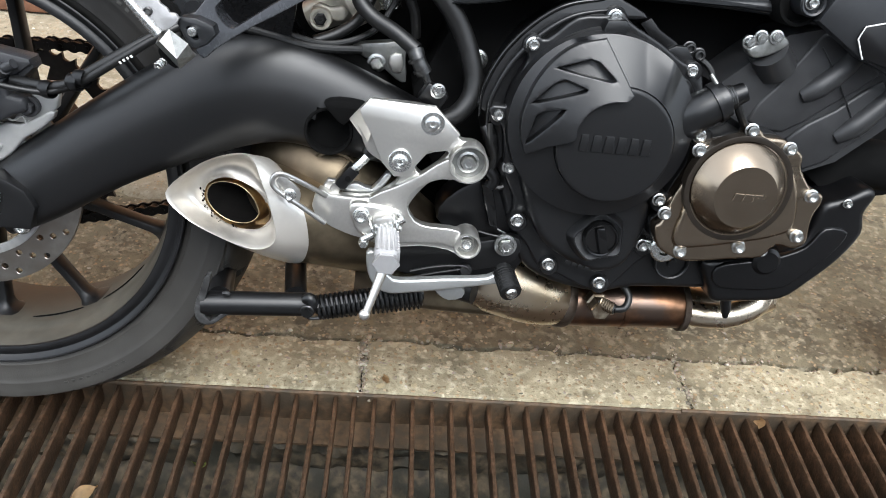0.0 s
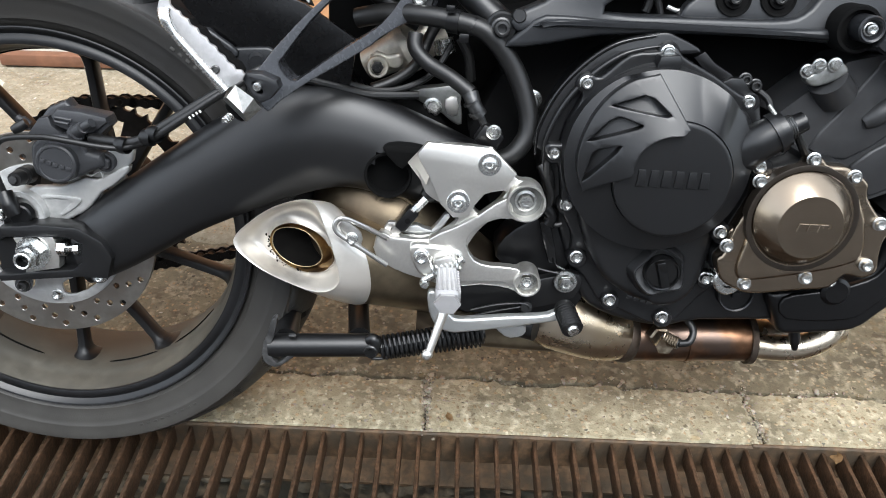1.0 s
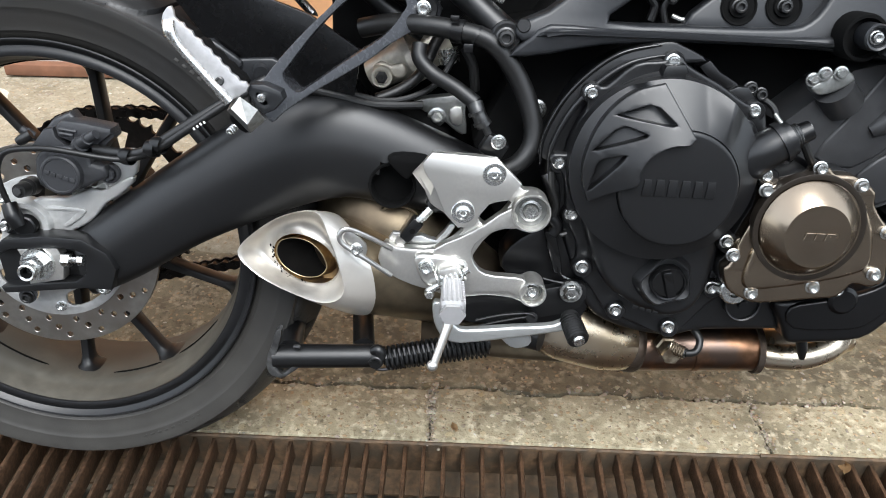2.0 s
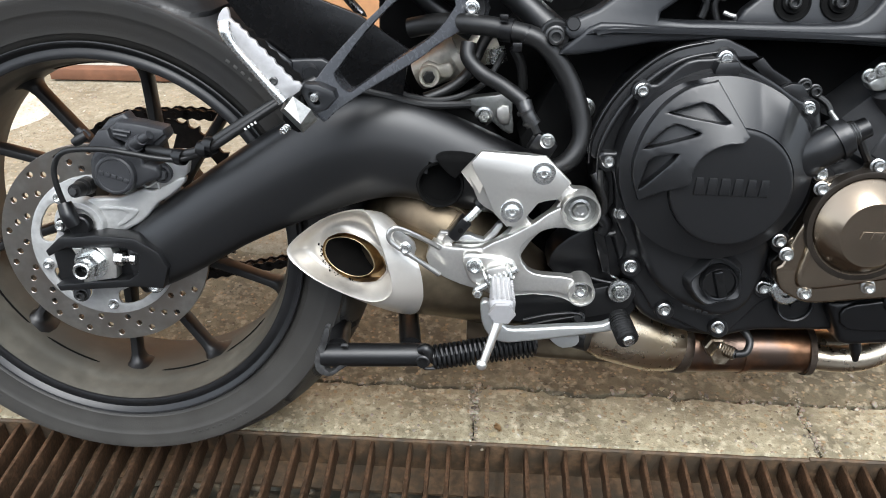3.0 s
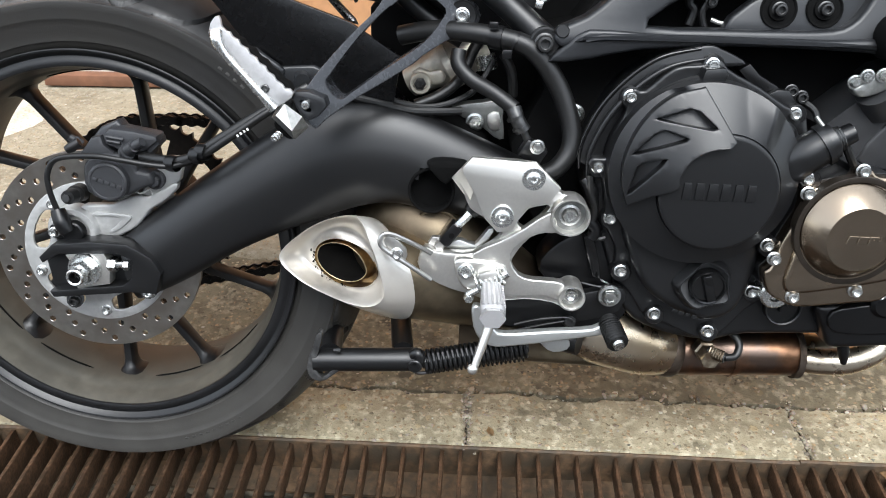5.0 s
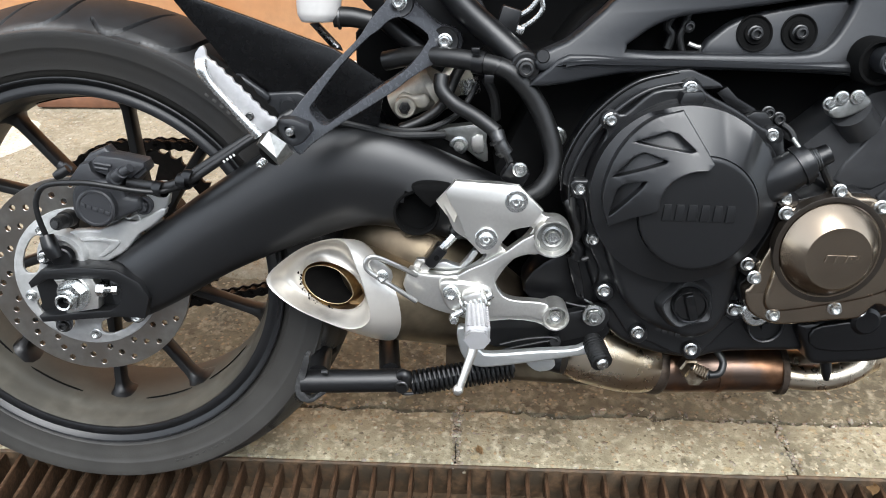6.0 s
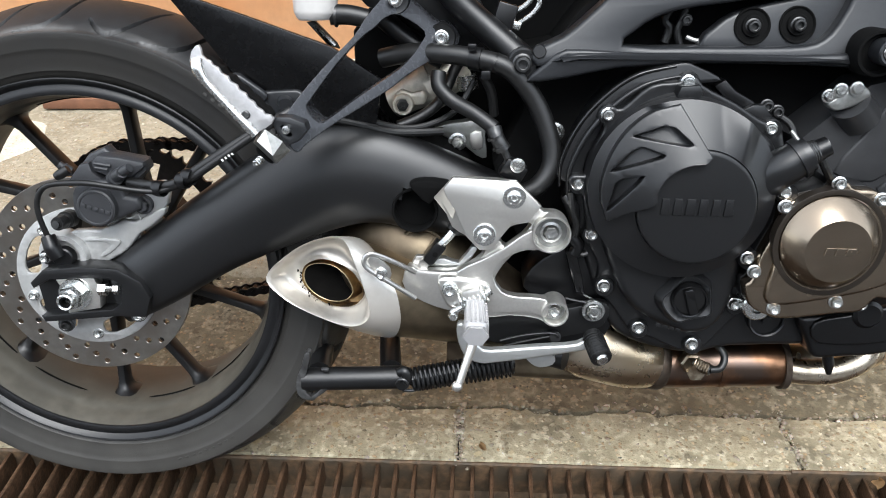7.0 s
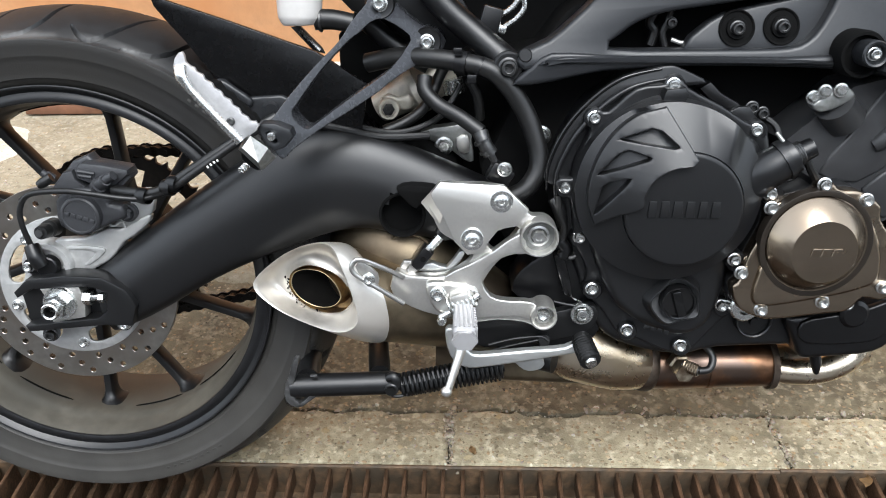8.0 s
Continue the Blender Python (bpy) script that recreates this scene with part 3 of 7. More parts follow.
tagged(pebble_field("channel_rubble", 1600, lambda rnd: (rnd.uniform(-0.6, 1.6), rnd.uniform(-0.26, -0.10), -0.395), 0.002, 0.014, 9, M_RUBBLE, (-0.3, 0.3)), "dark stones and dirt in the drain channel", "rubble", kind="stuff")
tagged(pebble_field("kerb_gravel", 9500, kerb_spot, 0.0008, 0.0062, 4, M_CHIPS, (-0.42, -0.14)), "small pale stones in the worn concrete strip", "gravel", kind="stuff")


def seam_spot(rnd):
    x = rnd.uniform(-0.5, 1.6)
    if rnd.random() < 0.35:
        x, y, z = kerb_spot(rnd)
        x = rnd.choice((0.449, 0.449, 0.926)) + 0.010 * noise.noise((y * 24, 1, 0)) + rnd.gauss(0, 0.0045)
        return x, y, -0.002
    return x, seam(x) + rnd.uniform(-0.007, 0.012), -0.003


tagged(pebble_field("crumbled_stones", 620, seam_spot, 0.0010, 0.0062, 6, M_CHIPS, (-0.25, 0.1)), "crumbled stones along the crack between strip and yard", "gravel", kind="stuff")

# ---- motorcycle, leaning on its stand ----
BIKE = Matrix(((0.99967, -0.00591, 0.02495, 0), (0.0, 0.97311, 0.23033, 0), (-0.02564, -0.23026, 0.97279, -0.0046), (0, 0, 0, 1)))
bike = new("motorcycle")
bike.matrix_basis = BIKE
tagged(bike, "matte black naked motorcycle with bronze engine cover, leaning on its stand", "motorcycle")
AX = 0.315

# rear wheel
wheel = put("rear_wheel", None, bike)
tyre_profile = [(0.2335, -0.079), (0.240, -0.0855), (0.252, -0.0895), (0.264, -0.0905), (0.275, -0.0885), (0.283, -0.084), (0.2855, -0.0805), (0.292, -0.073), (0.300, -0.060), (0.307, -0.042), (0.3125, -0.021), (0.3145, 0.0)]
tyre_profile += [(r, -y) for r, y in reversed(tyre_profile[:-1])] + [(0.228, 0.07), (0.228, -0.07)]


CUTS = (((100, -0.0800), (96.5, -0.0785), (93.4, -0.0745), (90.8, -0.060), (89.8, -0.043), (89.0, -0.02), (88.6, -0.004)),
        ((84.4, -0.063), (82.4, -0.0735), (80.6, -0.0795), (79.2, -0.0795), (76.7, -0.070), (73.7, -0.043), (71.2, -0.004)))


def groove_depth(angle, y):
    """Depth of the tread's curved cuts at angles (degrees) and places across the tyre, two arrays."""
    deep = np.zeros(np.broadcast(angle, y).shape)
    for side in (-1, 1):
        for cut in CUTS:
            line = smoothed([(q[0] * 0.00541, q[1], 0) for q in cut], 5, False)
            n = len(line) - 1
            px = ((angle + (0 if side < 0 else 13.8)) % 27.6923 + 27.6923 * 2) * 0.00541
            py = y if side < 0 else -y
            for turn in (0, 27.6923 * 0.00541, 2 * 27.6923 * 0.00541):
                for k in range(n):
                    ax, ay, bx, by = line[k].x, line[k].y, line[k + 1].x, line[k + 1].y
                    dx, dy = bx - ax, by - ay
                    u = np.clip(((px + turn - 27.6923 * 0.00541 - ax) * dx + (py - ay) * dy) / (dx * dx + dy * dy), 0, 1)
                    off = np.hypot(px + turn - 27.6923 * 0.00541 - ax - u * dx, py - ay - u * dy)
                    f = (k + 0.5) / n
                    half = 0.0005 + 0.0026 * math.sin(math.pi * min(1, f * 0.9 + 0.06)) ** 0.8
                    deep = np.maximum(deep, 0.006 * np.clip((half - off) / 0.0009, 0, 1))
    return deep


def tyre_mesh():
    side = [(0.2335, -0.0765), (0.2375, -0.0792), (0.2405, -0.0800), (0.2415, -0.0812), (0.2435, -0.0814), (0.246, -0.0815), (0.252, -0.0829), (0.258, -0.0842), (0.264, -0.0852), (0.2645, -0.0856), (0.2665, -0.0858), (0.267, -0.0858), (0.275, -0.0872), (0.2810, -0.0878), (0.2832, -0.0874), (0.2846, -0.0852)]
    across = [-0.0815 + 0.163 * k / 163 for k in range(164)]
    crown = [(0.3145 - 0.0285 * (abs(y) / 0.0805) ** 2.1, y) for y in across]
    turns = steps(48, 112, 430) + steps(112, 408, 270)[1:-1]
    depth = groove_depth(np.array(turns)[:, None], np.array(across)[None, :])
    prof = side + crown + [(r, -y) for r, y in reversed(side)] + [(0.228, 0.07), (0.228, -0.07)]
    n, first, last = len(turns), len(side), len(side) + len(crown)
    verts, faces = [], []
    for k in range(n):
        c, s = math.cos(radians(turns[k])), math.sin(radians(turns[k]))
        for j, (r, y) in enumerate(prof):
            if first <= j < last:
                r -= depth[k, j - first]
            verts.append((r * c, y, AX + r * s))
    m = len(prof)
    for k in range(n):
        for j in range(m):
            faces.append((k * m + j, k * m + (j + 1) % m, ((k + 1) % n) * m + (j + 1) % m, ((k + 1) % n) * m + j))
    me = bpy.data.meshes.new("tyre")
    me.from_pydata(verts, [], faces)
    me.materials.append(M_TYRE)
    me.shade_smooth()
    me.set_sharp_from_angle(angle=radians(40))
    return me


put("tyre", tyre_mesh(), wheel, "worn black road tyre, grooved tread, dusty sidewall, lower half painted lighter as if lit")
LETTER = finish(block((0.005, 0.0008, 0.0065), (0, 0, 0), 0.0003), "sidewall_mark", M_TYRE)
for start, count in ((-72, 9), (48, 4), (112, 4), (-140, 7)):
    for k in range(count):
        a = start + 2.1 * k
        put("sidewall_mark", LETTER, wheel, "", pose(0.272 * math.cos(radians(a)), -0.0863, AX + 0.272 * math.sin(radians(a)), 0, 90 - a, 0) @ pose(0, 0, 0, -10, 0, 0))
rim_profile = [(0.226, -0.074), (0.2300, -0.0795), (0.2336, -0.0828), (0.2343, -0.0843), (0.2330, -0.0856), (0.2312, -0.0850), (0.2285, -0.0815), (0.2262, -0.0796), (0.2246, -0.0798), (0.2228, -0.0812), (0.2170, -0.0822), (0.2150, -0.0814), (0.2140, -0.0792)]
barrel_profile = [(0.2140, -0.0790), (0.2122, -0.072), (0.2096, -0.058), (0.2078, -0.0475), (0.2066, -0.0455), (0.2050, -0.034), (0.2036, -0.018), (0.203, 0.0), (0.2036, 0.018), (0.2050, 0.034), (0.2066, 0.0455), (0.2096, 0.058), (0.2140, 0.0790), (0.2185, 0.07), (0.2105, 0.0), (0.2185, -0.07)]
rim_profile += [(r, -y) for r, y in reversed(rim_profile[:-1])] + [(0.222, 0.06), (0.219, 0.0), (0.222, -0.06)]
rim = part("rim", lathe(rim_profile, 0, AX, 128, True), M_RIMFACE, wheel, "dusty gloss-black cast rim", 32)
part("rim_barrel", lathe(barrel_profile, 0, AX, 128, True), M_BARREL, wheel, "dust-covered inner rim barrel", 50)
# thin black bars put where the barrel has dark slots
for k in range(5):
    for a0, a1, yy in ((-33, -12, -0.026), (12, 31, -0.026)):
        arc = [(0.2040 * math.cos(radians(a)), yy, AX + 0.2040 * math.sin(radians(a))) for a in (49 + 72 * k + a0 + (a1 - a0) * q / 8 for q in range(9))]
        part("barrel_slot_line", tube(arc, [0.0004] + [0.0014] * 7 + [0.0004], 6, 1), M_DEEP, wheel)
hub = part("hub", lathe([(0, -0.075), (0.03, -0.075), (0.045, -0.07), (0.05, -0.05), (0.042, -0.03), (0.05, 0.03), (0.075, 0.05), (0.078, 0.075), (0, 0.08)], 0, AX, 40), M_RIM, wheel)


def spoke(angle, aside):
    """A slim spoke that passes the axle at the distance aside, flared where it meets the barrel."""
    bm = bmesh.new()
    rings = []
    for radius, w, d in ((0.047, 0.012, 0.018), (0.075, 0.0085, 0.015), (0.12, 0.0068, 0.013), (0.165, 0.0068, 0.012), (0.188, 0.0070, 0.012), (0.1965, 0.0088, 0.0135), (0.2015, 0.0125, 0.017), (0.2045, 0.0190, 0.021), (0.2070, 0.0260, 0.024)):
        r = math.sqrt(radius ** 2 - aside ** 2)
        y = 0.0092 - 0.0132 * (r - 0.06) / 0.145
        c, s = math.cos(radians(angle)), math.sin(radians(angle))
        ring = []
        for k in range(12):
            a = 2 * math.pi * k / 12
            u, v = math.copysign(abs(math.cos(a)) ** 0.7, math.cos(a)) * w, math.copysign(abs(math.sin(a)) ** 0.7, math.sin(a)) * d
            ring.append((r * c - (u + aside) * s, y + v, AX + r * s + (u + aside) * c))
        rings.append(ring)
    return loft(rings, True, bm)


for k in range(5):
    part("spoke", spoke(56.26 + 72 * k, -0.0235), M_RIM, wheel)
    part("spoke", spoke(21.49 + 72 * k, -0.0452), M_RIM, wheel)

# brake disc with its rows of holes
disc = put("brake_disc", None, bike, "drilled steel brake disc")
holes = []
for k in range(54):
    a = 2 * math.pi * k / 54
    r = (0.094, 0.104, 0.1135)[k % 3]
    holes.append(ring_xz(r * math.cos(a), AX + r * math.sin(a), 0.0036, 10))
put("friction_ring", finish(plate([ring_xz(0, AX, 0.1225, 96), ring_xz(0, AX, 0.0835, 96)] + holes, -0.084, -0.0895, 0.0004, 1), "friction_ring", M_DISC), disc)
part("disc_carrier", plate([ring_xz(0, AX, 0.0865, 80), ring_xz(0, AX, 0.040, 40)] + [[((0.0665 + 0.0100 * math.copysign(abs(math.sin(q)) ** 0.6, math.sin(q))) * math.cos(radians(72 * k + 156) + 0.38 * math.copysign(abs(math.cos(q)) ** 0.6, math.cos(q))), AX + (0.0665 + 0.0100 * math.copysign(abs(math.sin(q)) ** 0.6, math.sin(q))) * math.sin(radians(72 * k + 156) + 0.38 * math.copysign(abs(math.cos(q)) ** 0.6, math.cos(q)))) for q in (2 * math.pi * j / 20 for j in range(20))] for k in range(5)], -0.0885, -0.0925, 0.001), M_CARRIER, disc)
bolts([(0.0740 * math.cos(radians(-88 + 72 * k)), -0.0925, AX + 0.0740 * math.sin(radians(-88 + 72 * k))) for k in range(5)], 0.0052, disc)

# sprocket and chain on the far side
sprocket = put("sprocket", None, bike)
teeth = []
for k in range(45 * 4):
    a = 2 * math.pi * k / 180
    r = (0.1160, 0.1170, 0.1240, 0.1170)[k % 4]
    teeth.append((r * math.cos(a), AX + r * math.sin(a)))
slots = []
for k in range(6):
    a0 = radians(60 * k + 12)
    outer = [(0.100 * math.cos(a0 + radians(q)), AX + 0.100 * math.sin(a0 + radians(q))) for q in range(0, 37, 6)]
    inner = [(0.074 * math.cos(a0 + radians(q)), AX + 0.074 * math.sin(a0 + radians(q))) for q in range(36, -1, -6)]
    slots.append(outer + inner)
part("sprocket_plate", plate([teeth] + slots + [ring_xz(0, AX, 0.03, 24)], 0.082, 0.089, 0.0006, 1), M_GLOSSCHAIN, sprocket)
link_bm = plate([smoothed([(-0.0135, 0), (-0.0079, 0.0072), (0, 0.0048), (0.0079, 0.0072), (0.0135, 0), (0.0079, -0.0072), (0, -0.0048), (-0.0079, -0.0072)], 3)], -0.011, -0.008, 0.0005, 1)
other = plate([smoothed([(-0.0135, 0), (-0.0079, 0.0072), (0, 0.0048), (0.0079, 0.0072), (0.0135, 0), (0.0079, -0.0072), (0, -0.0048), (-0.0079, -0.0072)], 3)], 0.008, 0.011, 0.0005, 1)
tmp = bpy.data.meshes.new("half")
other.to_mesh(tmp)
other.free()
link_bm.from_mesh(tmp)
for x in (-0.0079, 0.0079):
    lathe([(0, -0.0125), (0.003, -0.0125), (0.003, -0.011), (0.005, -0.008), (0.005, 0.008), (0.003, 0.011), (0, 0.0125)], x, 0, 10, bm=link_bm)
LINK = finish(link_bm, "chain_link", M_GLOSSCHAIN, 40)
chain = put("drive_chain", None, bike, "greasy dark drive chain")
path2 = [(0.55, 0.435), (0.1255 * math.cos(radians(82)), AX + 0.1255 * math.sin(radians(82)))]
line = []
for k in range(34):
    t = k / 34
    line.append((path2[0][0] + (path2[1][0] - path2[0][0]) * t, path2[0][1] + (path2[1][1] - path2[0][1]) * t))
for k in range(23):
    a = radians(84 + 8 * k)
    line.append((0.1220 * math.cos(a), AX + 0.1220 * math.sin(a)))
for k in range(36):
    t = k / 36
    line.append((0.117 * math.cos(radians(-92)) + 0.55 * t, AX - 0.117 + 0.165 * t - 0.02 * math.sin(math.pi * t)))
for (x0, z0), (x1, z1) in zip(line, line[1:]):
    put("chain_link", LINK, chain, "", pose((x0 + x1) / 2, 0.0855, (z0 + z1) / 2, 0, -math.degrees(math.atan2(z1 - z0, x1 - x0)), 0))

# swingarm: one soft box section from the pivot to the axle
swing = put("swingarm", None, bike, "satin black aluminium swingarm")
TOP = [(0.0358, 0.3417), (0.0683, 0.3685), (0.1110, 0.3992), (0.1459, 0.4249), (0.1799, 0.4487), (0.2130, 0.4701), (0.2455, 0.4887), (0.2803, 0.5032), (0.3113, 0.5083), (0.3421, 0.5059), (0.3710, 0.4979), (0.4068, 0.4850), (0.4506, 0.4671), (0.4949, 0.4471)]
BOT = [(0.0562, 0.2668), (0.0920, 0.2813), (0.1351, 0.3075), (0.1671, 0.3286), (0.1981, 0.3444), (0.2320, 0.3594), (0.2620, 0.3720), (0.2917, 0.3838), (0.3210, 0.3928), (0.3468, 0.3962), (0.3661, 0.3927), (0.3918, 0.3866), (0.4337, 0.3824), (0.4788, 0.3768)]


def arm_ring(top, bot, y_out, y_in, n=28):
    a, b = Vector((top[0], 0, top[1])), Vector((bot[0], 0, bot[1]))
    mid, half = (a + b) / 2, (a - b) / 2
    ring = []
    for k in range(n):
        t = 2 * math.pi * k / n
        c, s = math.cos(t), math.sin(t)
        u = math.copysign(abs(c) ** 0.72, c)
        v = math.copysign(abs(s) ** (0.72 if s > 0 else 0.58), s)
        lean_in = 0.010 * max(0.0, v)
        p = mid + half * v
        ring.append((p.x, (y_out + y_in) / 2 + (y_out - y_in) / 2 * u + lean_in * (u > 0), p.z))
    return ring


def eased(line, rounds=5):
    line = [Vector(p) for p in line]
    for _ in range(rounds):
        line = [line[0]] + [(a + 2 * b + c) / 4 for a, b, c in zip(line, line[1:], line[2:])] + [line[-1]]
    return line


mass = loft([arm_ring(t, b, -0.128 + 0.0012 * k, -0.072 + 0.001 * k, 56) for k, (t, b) in enumerate(zip(eased(smoothed(TOP, 10, False), 80), eased(smoothed(BOT, 10, False), 80))) for k in (k / 10,)])
bore = [f for f in mass.faces if math.hypot(f.calc_center_median().x - 0.3920, f.calc_center_median().z - 0.4171) < 0.0238 and f.calc_center_median().y < -0.085]
bmesh.ops.delete(mass, geom=bore, context='FACES')
part("swingarm_beam", mass, M_BLACK, swing, smooth=60)
part("cross_member", tube([(0.40, -0.055, 0.43), (0.41, 0.0, 0.44), (0.40, 0.09, 0.43)], 0.05, 20), M_DEEP, swing)
left_arm = loft([arm_ring(t, b, 0.128, 0.09) for t, b in list(zip(TOP, BOT))[8:]])
part("swingarm_beam", left_arm, M_BLACK, swing, smooth=60)
END = [(-0.0467, 0.3238), (-0.0303, 0.3396), (0.0112, 0.3453), (0.0554, 0.3437), (0.0807, 0.3289), (0.0906, 0.3096), (0.0832, 0.2847), (0.0527, 0.2851), (-0.0366, 0.2749), (-0.0402, 0.2825), (0.0452, 0.2938), (0.0557, 0.3020), (0.0599, 0.3243), (0.0447, 0.3323), (-0.0242, 0.3285), (-0.0437, 0.3171)]
part("axle_plate", plate([END], -0.108, -0.136, 0.0018, 2), M_BLACK, swing)
part("axle_back", plate([[(-0.0488, 0.3187), (-0.0091, 0.3333), (0.0741, 0.3241), (0.0736, 0.2820), (-0.0430, 0.2752)]], -0.108, -0.117, 0.001), M_BLACK, swing)
SLIDER = [(-0.0179, 0.3275), (0.0262, 0.3320), (0.0321, 0.3166), (0.0296, 0.2936), (-0.0091, 0.2857), (-0.0087, 0.3095)]
adjuster = put("chain_adjuster", None, bike, "silver chain adjuster plate with axle nut")
part("adjuster_block", plate([SLIDER], -0.117, -0.133, 0.0015), M_SILVER, adjuster)
x, y, z = (0.0039, -0.1350, 0.3117)
part("washer", lathe([(0, -0.131), (0.0185, -0.131), (0.0192, -0.134), (0.0185, -0.137), (0, -0.137)], x, z, 32), M_ZINC, adjuster)
nut_bm = loft([[(x + r * math.cos(math.pi / 3 * k + 0.3), yy, z + r * math.sin(math.pi / 3 * k + 0.3)) for k in range(6)] for r, yy in ((0.0132, -0.136), (0.0142, -0.139), (0.0142, -0.148), (0.0125, -0.151))])
part("axle_nut", nut_bm, M_ZINC, adjuster)
part("axle_end", lathe([(0.0098, -0.150), (0.0098, -0.160), (0.0085, -0.1615), (0.0066, -0.1605), (0.0062, -0.146), (0, -0.146)], x, z, 28), M_ZINC, adjuster)
# black cup in the axle end, in place of the shade inside it
part("axle_bore", lathe([(0.0063, -0.150), (0.0063, -0.1600), (0.0050, -0.1600), (0.0048, -0.150), (0, -0.150)], x, z, 24), M_DEEP, adjuster)
part("adjuster_bolt", tube([(0.0269, -0.1280, 0.3156), (0.0501, -0.1280, 0.3169)], 0.0042, 10), M_ZINC, adjuster)
ax_, ay_, az_ = (0.0346, -0.1280, 0.3161)
part("lock_nut", loft([[(ax_ + dx, ay_ + 0.0085 * math.cos(math.pi / 3 * k), az_ + 0.0085 * math.sin(math.pi / 3 * k)) for k in range(6)] for dx in (-0.005, 0.004)]), M_ZINC, adjuster)
part("lock_nut", loft([[(ax_ + dx, ay_ + 0.0062 * math.cos(math.pi / 3 * k), az_ + 0.0062 * math.sin(math.pi / 3 * k)) for k in range(6)] for dx in (0.012, 0.018)]), M_ZINC, adjuster)
bolts([(0.0709, -0.1250, 0.2834)], 0.0062, swing)
bolts([(-0.0191, -0.1220, 0.2654)], 0.006, swing, DARKBOLT)
part("lower_lug", tube([(-0.0303, -0.1000, 0.2584), (-0.0194, -0.1210, 0.2664)], 0.0095, 14), M_BLACK, swing)
part("lower_lug", tube([(0.0585, -0.1000, 0.2745), (0.0699, -0.1240, 0.2836)], 0.0095, 14), M_BLACK, swing)

# rear brake caliper
caliper = put("brake_caliper", None, bike, "black single-piston rear brake caliper")
part("carrier_plate", plate([smoothed([(-0.0014, 0.3786), (0.0298, 0.3803), (0.0581, 0.3931), (0.0714, 0.3918), (0.1036, 0.4093), (0.1061, 0.4015), (0.0868, 0.3840), (0.0738, 0.3760), (0.0614, 0.3604), (0.0493, 0.3502), (0.0202, 0.3349), (0.0017, 0.3283), (-0.0414, 0.3315), (-0.0354, 0.3470), (-0.0233, 0.3640)], 2)], -0.094, -0.106, 0.003, 3), M_CARRIER, caliper, "grey cast caliper carrier")
part("carrier_hub", lathe([(0.029, -0.094), (0.029, -0.112), (0.027, -0.115), (0.021, -0.115), (0.020, -0.108), (0, -0.108)], *[v for v in ((-0.0156, -0.1000, 0.3481)[0], (-0.0156, -0.1000, 0.3481)[2])], 40), M_CARRIER, caliper)
part("carrier_ear", plate([smoothed([(0.0890, 0.4282), (0.1026, 0.4389), (0.1125, 0.4353), (0.1107, 0.4128), (0.0954, 0.4021), (0.0759, 0.3933), (0.0643, 0.3948), (0.0735, 0.4081)], 2)], -0.094, -0.105, 0.0025, 3), M_CARRIER, caliper)
part("caliper_body", plate([smoothed([(0.0103, 0.4206), (0.0140, 0.4337), (0.0290, 0.4420), (0.0492, 0.4437), (0.0684, 0.4365), (0.0708, 0.4264), (0.0846, 0.4244), (0.0861, 0.4114), (0.0728, 0.4058), (0.0595, 0.3981), (0.0332, 0.3904), (0.0122, 0.3998)], 2)], -0.086, -0.124, 0.005, 3), M_CALIPER, caliper)
part("caliper_bridge", plate([[(-0.0019, 0.4354), (0.0089, 0.4480), (0.0266, 0.4689), (0.0450, 0.4769), (0.0509, 0.4695), (0.0887, 0.4632), (0.0904, 0.4518), (0.0729, 0.4316), (0.0392, 0.4299), (0.0117, 0.4285)]], -0.082, -0.104, 0.004, 3), M_CALIPER, caliper)
part("bridge_block", plate([[(0.0356, 0.4643), (0.0436, 0.4714), (0.0679, 0.4693), (0.0938, 0.4646), (0.0947, 0.4593), (0.0782, 0.4464), (0.0536, 0.4472), (0.0377, 0.4538)]], -0.096, -0.121, 0.003, 2), M_CALIPER, caliper)
part("bridge_step", plate([[(0.0065, 0.4409), (0.0215, 0.4599), (0.0325, 0.4624), (0.0347, 0.4525), (0.0444, 0.4442), (0.0363, 0.4377), (0.0159, 0.4353)]], -0.092, -0.119, 0.003, 2), M_CALIPER, caliper)
part("caliper_rib", tube([(0.0402, -0.1215, 0.4627), (0.0585, -0.1215, 0.4603)], 0.0020, 8), M_CALIPER, caliper)
part("caliper_rib", tube([(0.0404, -0.1215, 0.4580), (0.0548, -0.1215, 0.4561)], 0.0020, 8), M_CALIPER, caliper)
part("bridge_end", plate([[(0.0759, 0.4498), (0.0937, 0.4615), (0.0951, 0.4548), (0.0826, 0.4427), (0.0753, 0.4437)]], -0.092, -0.116, 0.002, 2), M_CALIPER, caliper)
part("pad_pin", tube([(0.0620, -0.1200, 0.4480), (0.0705, -0.1250, 0.4537), (0.0713, -0.1250, 0.4544), (0.0816, -0.1280, 0.4603)], [0.0072, 0.0068, 0.0050, 0.0048], 16), M_CALIPER, caliper)
part("pin_collar", tube([(0.0581, -0.1180, 0.4447), (0.0623, -0.1210, 0.4476)], 0.0088, 18), M_CALIPER, caliper)
cx, cz = 0.0398, 0.4143
part("piston_housing", lathe([(0.0222, -0.10), (0.0222, -0.127), (0.0214, -0.1312), (0.0196, -0.1326), (0.0180, -0.1326), (0.0174, -0.1318), (0, -0.1318)], cx, cz, 40), M_CALIPER, caliper)
